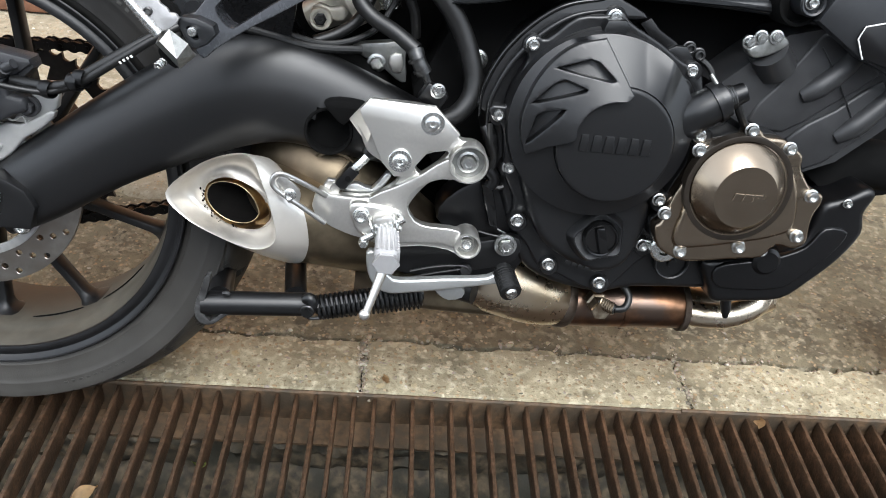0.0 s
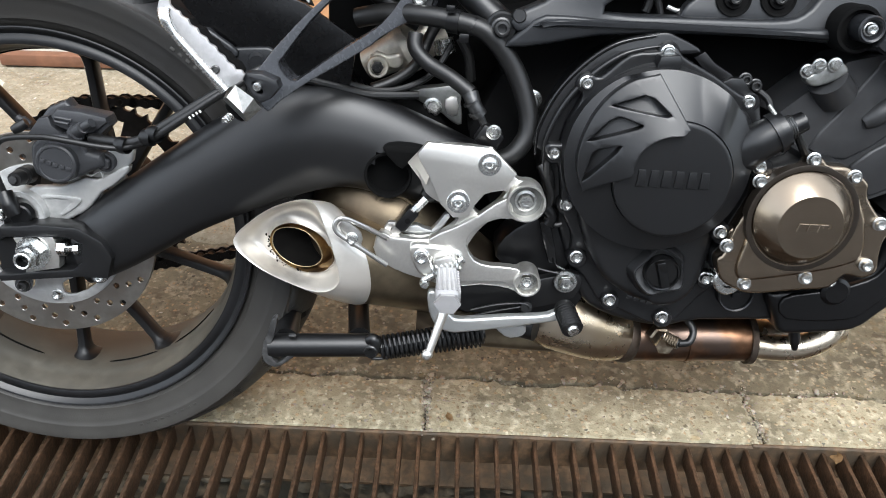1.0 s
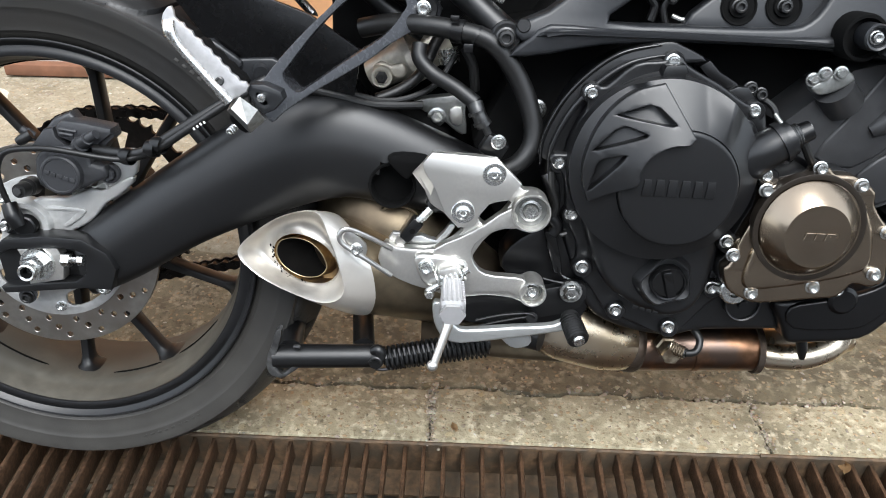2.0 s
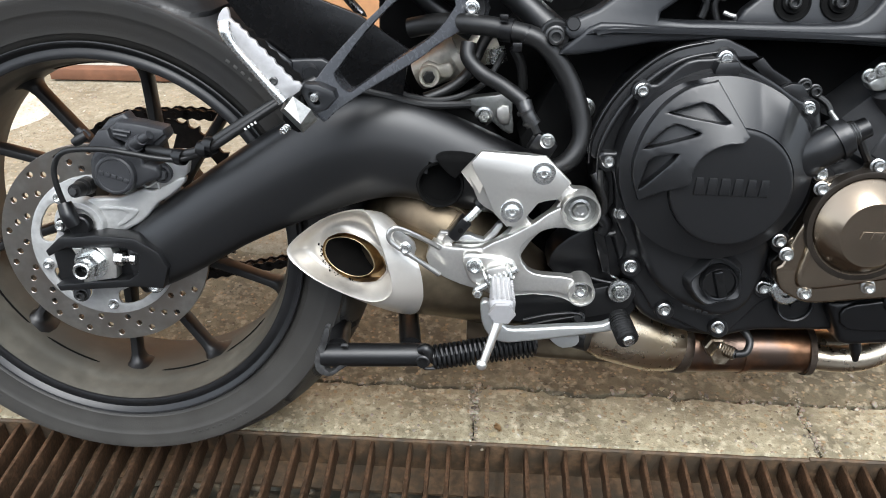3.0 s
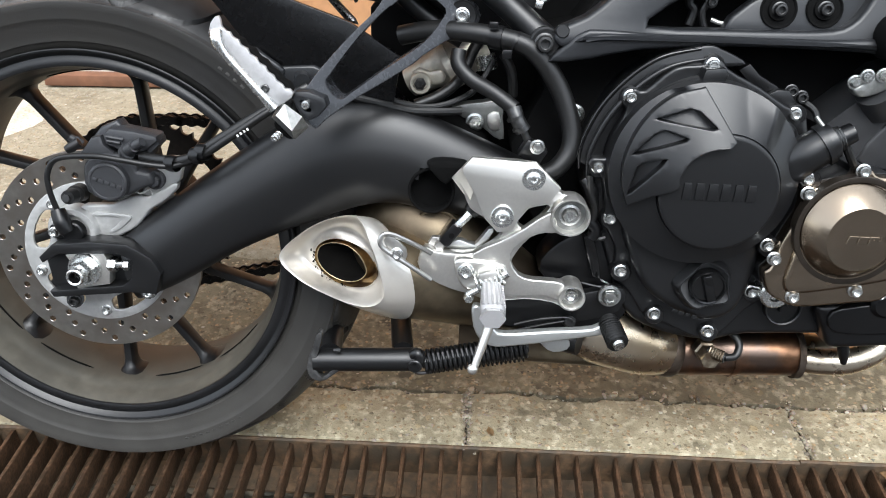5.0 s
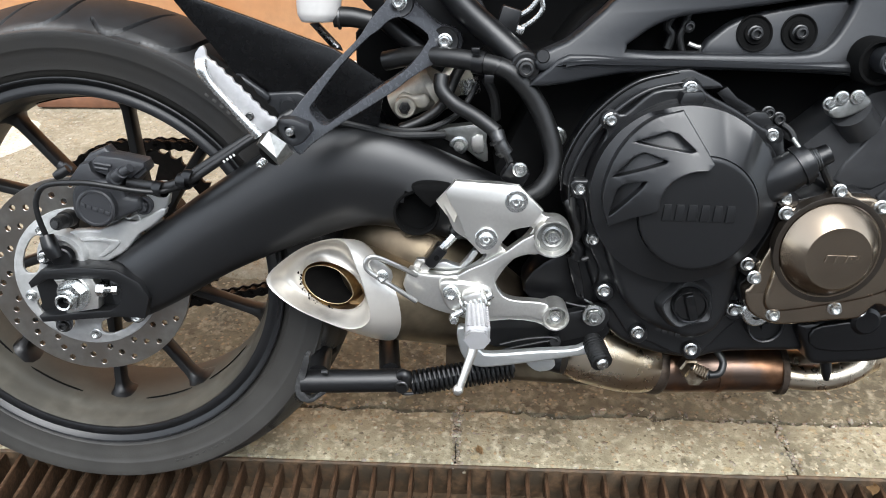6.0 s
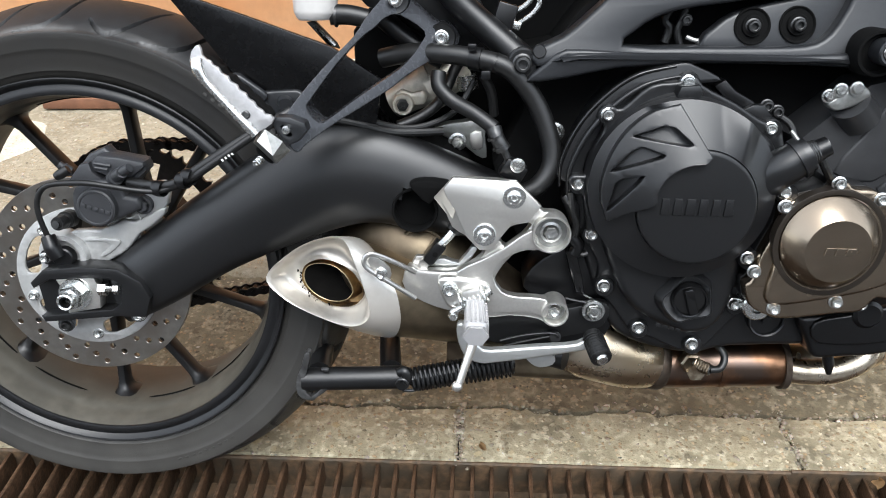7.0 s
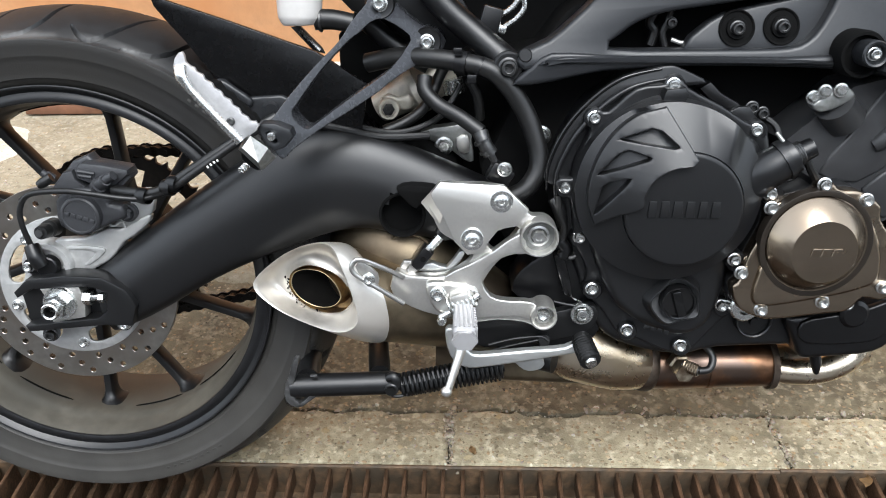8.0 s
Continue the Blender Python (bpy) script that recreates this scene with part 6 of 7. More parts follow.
for k in range(9):
    at = a.lerp(b, 0.16 + 0.085 * k)
    part("peg_tooth", block((0.0030, 0.0024, 0.016), (at.x + 0.0112 + 0.001 * k / 9, at.y, at.z), 0.0006), M_PEG, peg)
part("peg_nut", loft([[(b.x + 0.0135 * math.cos(math.pi / 3 * k), y, b.z + 0.0110 * math.sin(math.pi / 3 * k)) for k in range(6)] for y in (b.y - 0.001, b.y - 0.006)]), M_PEG, peg)
part("feeler", tube([(0.4598, -0.2220, 0.3133), (0.4566, -0.2280, 0.3020), (0.4460, -0.2400, 0.2704)], [0.0058, 0.0048, 0.004], 12), M_SILVER, peg)
bx2, by2, bz2 = (0.4443, -0.2410, 0.2682)
ball = bmesh.new()
bmesh.ops.create_uvsphere(ball, u_segments=16, v_segments=10, radius=0.0058, matrix=pose(bx2, by2, bz2))
part("feeler_tip", ball, M_SILVER, peg, smooth=80)

pedal = put("brake_pedal", None, bike, "silver brake pedal with black rubber toe pad")
PEDAL = smoothed([(0.4417, 0.3038), (0.4490, 0.3074), (0.4566, 0.3009), (0.4607, 0.2873), (0.4685, 0.2792), (0.4798, 0.2754), (0.5306, 0.2813), (0.5736, 0.2862), (0.5899, 0.2984), (0.5974, 0.2973), (0.5993, 0.2891), (0.5895, 0.2805), (0.5621, 0.2740), (0.5190, 0.2655), (0.4879, 0.2602), (0.4692, 0.2582), (0.4539, 0.2647), (0.4447, 0.2812)], 3)
part("pedal_arm", plate([PEDAL], -0.162, -0.174, 0.003, 3), M_PEDAL, pedal, smooth=50)
part("toe_pad", tube([(0.5907, -0.1640, 0.2938), (0.5937, -0.1800, 0.2880), (0.5976, -0.1970, 0.2815)], [0.0098, 0.0112, 0.0110], 20), M_RUBBER, pedal, "black ribbed rubber toe pad")
for k in range(9):
    p = Vector((0.5915, -0.1690, 0.2920)).lerp(Vector((0.5970, -0.1940, 0.2825)), k / 8)
    part("pad_rib", tube([p, p + Vector((0.0003, -0.0012, -0.0006))], 0.0119, 20), M_RUBBER, pedal)
part("pad_end", tube([(0.5974, -0.1960, 0.2818), (0.5982, -0.2000, 0.2803)], [0.0072, 0.0058], 16), M_ZINC, pedal)
backing = put("pedal_bracket", None, bike, "black steel bracket behind the brake pedal")
part("bracket_plate", plate([smoothed([(0.4619, 0.2951), (0.5003, 0.3048), (0.5644, 0.3090), (0.6019, 0.3193), (0.6141, 0.3106), (0.6083, 0.2891), (0.5795, 0.2774), (0.5411, 0.2689), (0.5022, 0.2639), (0.4759, 0.2667)], 2)], -0.118, -0.132, 0.002), M_BLACK, backing)
bolts([(0.5947, -0.1380, 0.3110)], 0.0095, backing, HEXBOLT)
bolts([(0.5535, -0.1480, 0.3163)], 0.0042, backing)
part("spring_hook", tube([(0.4911, -0.1450, 0.2736), (0.5182, -0.1450, 0.2814), (0.5429, -0.1450, 0.2849), (0.5530, -0.1450, 0.2841), (0.5571, -0.1450, 0.2802)], 0.0015, 8), M_DARKSTEEL, backing)
part("spring_hook", tube([(0.4946, -0.1400, 0.2642), (0.5194, -0.1400, 0.2713), (0.5491, -0.1400, 0.2786)], 0.0014, 8), M_DARKSTEEL, backing)
part("bracket_edge", tube([(0.5628, -0.1340, 0.3236), (0.5749, -0.1340, 0.3209), (0.5920, -0.1340, 0.3184)], 0.0014, 8), M_DARKSTEEL, backing)
part("hook_boss", tube([(0.5531, -0.1300, 0.2754), (0.5539, -0.1420, 0.2785)], [0.0085, 0.0065], 14), M_BLACK, backing)
part("pivot_tab", plate([smoothed([(0.5206, 0.2593), (0.5427, 0.2643), (0.5540, 0.2575), (0.5520, 0.2481), (0.5375, 0.2439), (0.5263, 0.2494)], 2)], -0.145, -0.152, 0.0015), M_PEDAL, backing)
part("pivot_boss", tube([(0.5317, -0.1000, 0.2394), (0.5701, -0.1200, 0.2399)], 0.014, 16), M_BLACK, backing)

# master cylinder push-rod and switch
master = put("brake_pushrod", None, bike, "black clevis and push-rod of the rear brake")
part("clevis", plate([[(0.4176, 0.3918), (0.4277, 0.3837), (0.4155, 0.3662), (0.4110, 0.3630), (0.4035, 0.3700), (0.4050, 0.3745)]], -0.132, -0.150, 0.0018, 2), M_PLASTIC, master)
# black dish laid on the clevis, in place of a hole's shade
part("clevis_hole", lathe([(0.0030, -0.1495), (0.0030, -0.1508), (0.0024, -0.1508), (0, -0.1504)], 0.4165, 0.3775, 14), M_DEEP, master)
part("pushrod", tube([(0.4225, -0.1420, 0.3872), (0.4296, -0.1420, 0.3950), (0.4373, -0.1400, 0.4040)], [0.0048, 0.0048, 0.0048], 6), M_ZINC, master)
part("rod_boot", tube([(0.4345, -0.1400, 0.4012), (0.4385, -0.1390, 0.4055), (0.4460, -0.1370, 0.4130), (0.4560, -0.1350, 0.4220)], [0.0075, 0.0100, 0.0105, 0.0110], 16), M_RUBBER, master, smooth=60)
for q, h in (((0.4042, -0.1460, 0.3639), 0.0062), ((0.3991, -0.1400, 0.3646), 0.0082)):
    part("clevis_nut", lathe([(h, q[1] + 0.006), (h, q[1]), (h * 0.85, q[1] - 0.0015), (h * 0.55, q[1] - 0.0015), (h * 0.5, q[1] - 0.0005), (0, q[1] - 0.0005)], q[0], q[2], 6), M_LOOP, master)

part("bracket_lip", plate([smoothed([(0.4090, 0.3640), (0.4260, 0.3690), (0.4420, 0.3640), (0.4560, 0.3830), (0.4620, 0.3800), (0.4480, 0.3600), (0.4280, 0.3570), (0.4100, 0.3590)], 2)], -0.126, -0.138, 0.002, 2), M_PEDAL, master)

# ---- stand ----
stand = put("stand", None, bike, "black tubular stand folded below the muffler, with return springs")
part("stand_leg", tube([(0.2648, -0.1470, 0.2170), (0.3104, -0.1470, 0.2197), (0.3828, -0.1470, 0.2240)], 0.0135, 24), M_BLACK, stand)
part("weld_bead", tube([(0.2886, -0.1560, 0.2356), (0.2937, -0.1560, 0.2359), (0.2964, -0.1570, 0.2352)], [0.0022, 0.0028, 0.0018], 8), M_DARKSTEEL, stand)
part("stand_foot", plate([[(0.2696, 0.2547), (0.2728, 0.2577), (0.2759, 0.2564), (0.2752, 0.2479), (0.2717, 0.2334), (0.2690, 0.2260), (0.2675, 0.2128), (0.2700, 0.2041), (0.2751, 0.2000), (0.2803, 0.2033), (0.2856, 0.2095), (0.2895, 0.2141), (0.2947, 0.2159), (0.2959, 0.2108), (0.2907, 0.2061), (0.2855, 0.2021), (0.2789, 0.1965), (0.2724, 0.1947), (0.2646, 0.1972), (0.2595, 0.2028), (0.2578, 0.2122), (0.2600, 0.2255), (0.2634, 0.2329), (0.2668, 0.2446)]], -0.146, -0.158, 0.0010), M_STAND, stand, "scuffed steel foot plate")
part("stand_lug", tube([(0.3768, -0.1580, 0.2354), (0.3844, -0.1600, 0.2384), (0.3866, -0.1600, 0.2285), (0.3824, -0.1600, 0.2210)], [0.005, 0.0065, 0.0065, 0.005], 12), M_BLACK, stand)
part("lug_pin", tube([(0.3806, -0.1500, 0.2167), (0.3814, -0.1660, 0.2251)], [0.0075, 0.0068], 18), M_DEEP, stand)
part("spring_hook", tube([(0.3749, -0.1630, 0.2237), (0.3786, -0.1650, 0.2301), (0.3850, -0.1660, 0.2303), (0.3877, -0.1650, 0.2234), (0.3827, -0.1640, 0.2168), (0.3921, -0.1600, 0.2143), (0.4046, -0.1540, 0.2160), (0.4086, -0.1500, 0.2257)], 0.0020, 10), M_DARKSTEEL, stand)
part("return_spring", coil((0.3910, -0.1500, 0.2226), (0.5081, -0.1350, 0.2421), 0.0125, 0.0024, 22), M_BLACK, stand, "dark coiled return spring")
part("return_spring", coil((0.3943, -0.1300, 0.2069), (0.5080, -0.1150, 0.2223), 0.009, 0.002, 22), M_BLACK, stand)
part("spring_core", tube([(0.3890, -0.1500, 0.2226), (0.5094, -0.1350, 0.2422)], 0.008, 12), M_BLACK, stand)
part("stand_cross", tube([(0.2782, -0.1200, 0.2108), (0.2674, -0.0200, 0.2055), (0.2663, 0.0500, 0.1793)], 0.014, 14), M_BLACK, stand)
part("stand_cross", tube([(0.3655, -0.1300, 0.2232), (0.3565, -0.0500, 0.2236), (0.3537, -0.0200, 0.2412)], 0.013, 14), M_BLACK, stand)

# ---- frame and tail ----
frame_part = put("main_frame", None, bike, "dark grey cast aluminium frame")
BEAM = [(0.5191, 0.5752), (0.5117, 0.5842), (0.5210, 0.5955), (0.5445, 0.6062), (0.5690, 0.6270), (0.5940, 0.6510), (0.6180, 0.6790), (0.9241, 0.6984), (0.9463, 0.6111), (0.9157, 0.5742), (0.8566, 0.5796), (0.7919, 0.5822), (0.7273, 0.5824), (0.6508, 0.5843), (0.5861, 0.5823), (0.5420, 0.5795), (0.5303, 0.5770)]
WING = [(0.5075, 0.5593), (0.5272, 0.5797), (0.5472, 0.5935), (0.6009, 0.5924), (0.6883, 0.5906), (0.7750, 0.5922), (0.7764, 0.5843), (0.6895, 0.5820), (0.6026, 0.5758), (0.5508, 0.5642)]
WINDOW = [(0.6065, 0.5978), (0.6198, 0.6137), (0.6367, 0.6250), (0.6623, 0.6342), (0.6997, 0.6402), (0.7455, 0.6474), (0.7910, 0.6556), (0.8310, 0.6594), (0.8373, 0.6540), (0.8230, 0.6235), (0.8099, 0.6083), (0.7930, 0.6019), (0.7552, 0.5997), (0.6792, 0.5982)]
part("frame_beam", recline(plate([smoothed(BEAM, 2), smoothed(WINDOW, 2)], -0.078, -0.112, 0.005, 3), 0.18, 0.584), M_FRAME, frame_part, smooth=50)
part("beam_flank", plate([[(0.5319, 0.5808), (0.5420, 0.5872), (0.5603, 0.5909), (0.5834, 0.5912), (0.6642, 0.5922), (0.7852, 0.5927), (0.8364, 0.5956), (0.9056, 0.5937), (0.9081, 0.5819), (0.8502, 0.5834), (0.7865, 0.5848), (0.6649, 0.5860), (0.5840, 0.5838), (0.5406, 0.5804)]], -0.100, -0.119, 0.006, 3), M_FRAME, frame_part, smooth=50)
part("beam_wing", recline(plate([smoothed(WING, 2)], -0.092, -0.1140, 0.0045, 3), -0.05, 0.57), M_FRAME, frame_part, smooth=40)
part("mount_plate", recline(plate([smoothed([(0.6859, 0.5970), (0.7116, 0.6255), (0.7371, 0.6370), (0.7829, 0.6475), (0.8344, 0.6564), (0.8335, 0.6370), (0.8158, 0.6077), (0.7962, 0.5973), (0.7403, 0.5954)], 2)], -0.080, -0.099, 0.004, 3), 0.18, 0.584), M_FRAME, frame_part, smooth=50)
# well rings lie on the plate, black in place of a recess's shade
for cx_, cz_ in [(0.7402, 0.6191), (0.7864, 0.6214)]:
    part("bolt_well", recline(lathe([(0.0188, -0.092), (0.0188, -0.1008), (0.0180, -0.1014), (0.0168, -0.1008), (0.0160, -0.0996), (0.0115, -0.0996), (0.0105, -0.1025), (0, -0.1025)], cx_, cz_, 36), 0.18, 0.584), M_DEEP, frame_part)
    bolts([(cx_, -0.1020 + 0.18 * (cz_ - 0.584), cz_)], 0.0064, frame_part, DARKBOLT)
part("frame_plug", recline(lathe([(0.007, -0.108), (0.007, -0.1135), (0.006, -0.1145), (0, -0.1145)], *[(0.5203, 0.5908)][0], 20), 0.18, 0.584), M_PLASTIC, frame_part)
part("pivot_plate", plate([smoothed([(0.5529, 0.3721), (0.5901, 0.3868), (0.6064, 0.3530), (0.6234, 0.3004), (0.6118, 0.2597), (0.5711, 0.2494), (0.5038, 0.2523), (0.4642, 0.2697), (0.4835, 0.2880), (0.5400, 0.2978), (0.5168, 0.3257), (0.5252, 0.3506)], 2)], -0.06, -0.112, 0.004), M_PLASTIC, frame_part)
part("harness_plug", plate([smoothed([(0.5600, 0.3763), (0.5710, 0.3800), (0.5811, 0.3464), (0.5852, 0.3258), (0.5748, 0.3290), (0.5667, 0.3528)], 1)], -0.11, -0.13, 0.003), M_GLOSS, frame_part)
part("harness_plug", tube([(0.5650, -0.1250, 0.3931), (0.5732, -0.1250, 0.3834), (0.5696, -0.1250, 0.3732)], 0.007, 12), M_PLASTIC, frame_part)
part("harness_lead", tube([(0.5613, -0.1250, 0.4448), (0.5637, -0.1260, 0.4260), (0.5701, -0.1260, 0.4067), (0.5667, -0.1250, 0.3865)], 0.0045, 10), M_RUBBER, frame_part)
# black slab added behind the subframe, standing in for shaded depth
part("tail_shade_backing", plate([smoothed([(0.3064, 0.5959), (0.3370, 0.6374), (0.3772, 0.6753), (0.6366, 0.6905), (0.9834, 0.6945), (1.0203, 0.5281), (0.6172, 0.5225), (0.5860, 0.4731), (0.6025, 0.3314), (0.5219, 0.3222), (0.4896, 0.4135), (0.4035, 0.4560), (0.3336, 0.4941), (0.3073, 0.5455)], 1)], 0.03, 0.09, 0.006), M_DEEP, frame_part)
# black filler added between frame and engine, standing in for shade
part("frame_shade_backing", plate([smoothed([(0.4939, 0.5836), (0.5429, 0.5963), (0.6228, 0.6673), (0.9178, 0.6820), (0.9586, 0.4895), (0.7353, 0.4861), (0.6975, 0.5369), (0.5967, 0.5355), (0.5757, 0.4706), (0.5891, 0.3675), (0.5154, 0.3591), (0.4930, 0.4221), (0.4789, 0.4558), (0.5120, 0.5216)], 2)], 0.06, -0.05, 0.004), M_DEEP, frame_part)
slider = put("frame_slider", None, bike, "round black frame slider with a chrome bolt")
sx, sy, sz = (0.8566, -0.1300, 0.5978)
part("slider_sleeve", lathe([(0.024, -0.10), (0.024, -0.130), (0.0225, -0.134), (0.0195, -0.134), (0.018, -0.126), (0, -0.126)], sx, sz, 36), M_DEEP, slider)
sx, sy, sz = (0.8611, -0.1450, 0.6000)
part("slider_nose", lathe([(0.0135, -0.11), (0.0135, -0.148), (0.012, -0.150), (0.010, -0.149), (0.009, -0.144), (0, -0.144)], sx, sz, 28), M_FRAME, slider)
bolts([(sx, -0.144, sz)], 0.0055, slider)
sub = put("subframe", None, bike, "black tubular rear subframe")
part("subframe_tube", tube([(0.3949, -0.0600, 0.6816), (0.4344, -0.0660, 0.6366), (0.4682, -0.0720, 0.6083), (0.5081, -0.0850, 0.5759)], [0.0145, 0.0145, 0.0145, 0.016], 20), M_BLACK, sub)
part("tube_end", lathe([(0.016, -0.075), (0.016, -0.104), (0.014, -0.106), (0, -0.106)], *((0.5041, -0.1000, 0.5777)[0], (0.5041, -0.1000, 0.5777)[2]), 28), M_BLACK, sub)
bolts([(0.5037, -0.1060, 0.5772)], 0.0085, sub, DARKBOLT)
part("subframe_tube", tube([(0.3445, -0.0500, 0.6229), (0.3814, -0.0500, 0.5932), (0.4191, -0.0500, 0.5722)], 0.011, 16), M_BLACK, sub)
part("gusset", plate([[(0.2967, 0.6633), (0.4429, 0.6650), (0.4750, 0.6065), (0.4443, 0.5757), (0.3815, 0.6054), (0.3323, 0.6286)]], -0.02, -0.04, 0.002), M_PLASTIC, sub)
rack = put("passenger_footrest", None, bike, "black Y-shaped hanger with a folded silver passenger peg")
PB = smoothed([(0.3543, 0.6385), (0.3415, 0.6224), (0.3300, 0.6038), (0.3078, 0.5809), (0.2856, 0.5548), (0.2764, 0.5417), (0.2697, 0.5321), (0.2676, 0.5247), (0.2736, 0.5128), (0.2825, 0.4999), (0.2928, 0.5084), (0.3162, 0.5237), (0.3417, 0.5373), (0.3683, 0.5526), (0.3803, 0.5618), (0.4018, 0.5740), (0.4194, 0.5817), (0.4326, 0.5875), (0.4371, 0.5990), (0.4318, 0.6091), (0.4212, 0.6146), (0.4091, 0.6172), (0.3809, 0.6413), (0.3704, 0.6512), (0.3594, 0.6479)], 3)
PH = smoothed([(0.3036, 0.5250), (0.2960, 0.5310), (0.2904, 0.5404), (0.2935, 0.5479), (0.3154, 0.5789), (0.3384, 0.6035), (0.3488, 0.6113), (0.3604, 0.6215), (0.3742, 0.6229), (0.3989, 0.6060), (0.3952, 0.5937), (0.3870, 0.5822), (0.3744, 0.5700), (0.3413, 0.5492), (0.3120, 0.5294)], 3)
part("hanger", recline(slant(plate([PB, PH], -0.074, -0.108, 0.0014, 2), 0.75, 0.40), 0.35, 0.53), M_HANGER, rack, smooth=30)
for cx_, cz_ in [(0.3686, 0.6390), (0.4169, 0.5992)]:
    yy = 0.75 * (cx_ - 0.40) + 0.35 * (cz_ - 0.53)
    part("bolt_collar", lathe([(0.0155, yy - 0.080), (0.0155, yy - 0.110), (0.0145, yy - 0.1115), (0.0110, yy - 0.1105), (0, yy - 0.1105)], cx_, cz_, 30), M_BLACK, rack)
    bolts([(cx_, yy - 0.1105, cz_)], 0.0066, rack)
part("peg_bracket", plate([[(0.2623, 0.5322), (0.2669, 0.5372), (0.2798, 0.5374), (0.2945, 0.5318), (0.2968, 0.5243), (0.2883, 0.5144), (0.2783, 0.5098), (0.2720, 0.5140), (0.2671, 0.5226)], smoothed([(0.2717, 0.5276), (0.2750, 0.5287), (0.2795, 0.5229), (0.2810, 0.5197), (0.2777, 0.5191), (0.2736, 0.5228)], 2)], -0.200, -0.219, 0.0028, 2), M_FRAME, rack)
part("peg_rod", lathe([(0.0032, -0.196), (0.0032, -0.224), (0.0042, -0.2245), (0.0038, -0.2268), (0.002, -0.2272), (0, -0.2272)], 0.2778, 0.5262, 16), M_ZINC, rack)
part("peg_rubber", plate([[(0.1981, 0.5946), (0.2041, 0.5917), (0.2092, 0.5898), (0.2155, 0.5838), (0.2206, 0.5818), (0.2238, 0.5757), (0.2300, 0.5737), (0.2347, 0.5666), (0.2409, 0.5636), (0.2457, 0.5569), (0.2513, 0.5538), (0.2557, 0.5476), (0.2609, 0.5450), (0.2648, 0.5387), (0.2611, 0.5311), (0.2410, 0.5355), (0.2212, 0.5564), (0.2043, 0.5769)]], -0.206, -0.2205, 0.0015, 2), M_DEEP, rack, "black rubber pad behind the teeth")
PEG = [(0.1927, 0.5877), (0.1950, 0.5958), (0.1992, 0.6013), (0.2024, 0.6024), (0.2041, 0.5989), (0.2046, 0.5934), (0.2084, 0.5895), (0.2120, 0.5886), (0.2137, 0.5846), (0.2192, 0.5821), (0.2209, 0.5776), (0.2269, 0.5747), (0.2286, 0.5701), (0.2346, 0.5671), (0.2364, 0.5625), (0.2425, 0.5596), (0.2442, 0.5549), (0.2498, 0.5519), (0.2516, 0.5473), (0.2572, 0.5443), (0.2591, 0.5406), (0.2643, 0.5402), (0.2673, 0.5366), (0.2649, 0.5318), (0.2571, 0.5263), (0.2472, 0.5212), (0.2394, 0.5317), (0.2264, 0.5483), (0.2145, 0.5637), (0.2061, 0.5753), (0.1990, 0.5777), (0.1940, 0.5796)]
part("passenger_peg", plate([PEG], -0.2215, -0.2265, 0.0008, 2), M_PEG, rack, "toothed silver passenger peg", 40)
part("peg_rail", tube([(0.1999, -0.2270, 0.5894), (0.2013, -0.2300, 0.5809), (0.2082, -0.2310, 0.5695), (0.2264, -0.2310, 0.5486), (0.2412, -0.2310, 0.5324), (0.2501, -0.2300, 0.5221)], [0.0058, 0.0060, 0.0040, 0.0040, 0.0046, 0.0052], 14), M_ZINC, rack, "bright round rail of the peg", 60)
ring_x, ring_z = [(0.2416, 0.5399)][0]
# dark dish laid on the peg, in place of the shade in its eye
part("peg_eye", lathe([(0.0040, -0.226), (0.0038, -0.2285), (0.0028, -0.2290), (0.0024, -0.2272), (0, -0.2270)], ring_x, ring_z, 20), M_DARKSTEEL, rack)
part("peg_block", loft([[(0.2450, -0.216, 0.5123), (0.2532, -0.216, 0.5272), (0.2794, -0.216, 0.5049), (0.2655, -0.216, 0.4920)], [(0.2450, -0.2210, 0.5123), (0.2532, -0.2210, 0.5272), (0.2794, -0.2210, 0.5049), (0.2655, -0.2210, 0.4920)], [(0.2525, -0.2360, 0.5175), (0.2599, -0.2310, 0.5275), (0.2767, -0.2355, 0.5174), (0.2676, -0.2390, 0.5045)]]), M_FITTING, rack, smooth=15)
part("block_slot", plate([smoothed([(0.2475, 0.5085), (0.2560, 0.5030), (0.2640, 0.4950), (0.2610, 0.4915), (0.2530, 0.4960), (0.2468, 0.5030)], 2)], -0.208, -0.2185, 0.001, 1), M_DEEP, rack)
part("peg_pin", coil((0.2537, -0.2280, 0.4991), (0.2501, -0.2360, 0.4955), 0.0028, 0.0010, 4), M_ZINC, rack)

# hoses, shock absorber, small fittings above the swingarm
lines = put("coolant_hose", None, bike, "thick black rubber hose beside the frame")
part("hose", tube([(0.3507, -0.0600, 0.5744), (0.3827, -0.0700, 0.5820), (0.4201, -0.0850, 0.5836), (0.4624, -0.0950, 0.5794), (0.4924, -0.1000, 0.5693), (0.5209, -0.1000, 0.5351), (0.5376, -0.1050, 0.4964), (0.5397, -0.1100, 0.4695), (0.5268, -0.1150, 0.4484), (0.5087, -0.1150, 0.4384)], 0.0105, 18), M_RUBBER, lines)
part("clamp", tube([(0.4492, -0.0915, 0.5806), (0.4612, -0.0950, 0.5794)], 0.0125, 18), M_PLASTIC, lines)
part("clamp", tube([(0.4732, -0.0965, 0.5762), (0.4756, -0.0970, 0.5751)], 0.0125, 18), M_PLASTIC, lines)
part("clamp_ear", block((0.010, 0.006, 0.009), (0.4656, -0.1050, 0.5649), 0.001), M_PLASTIC, lines)
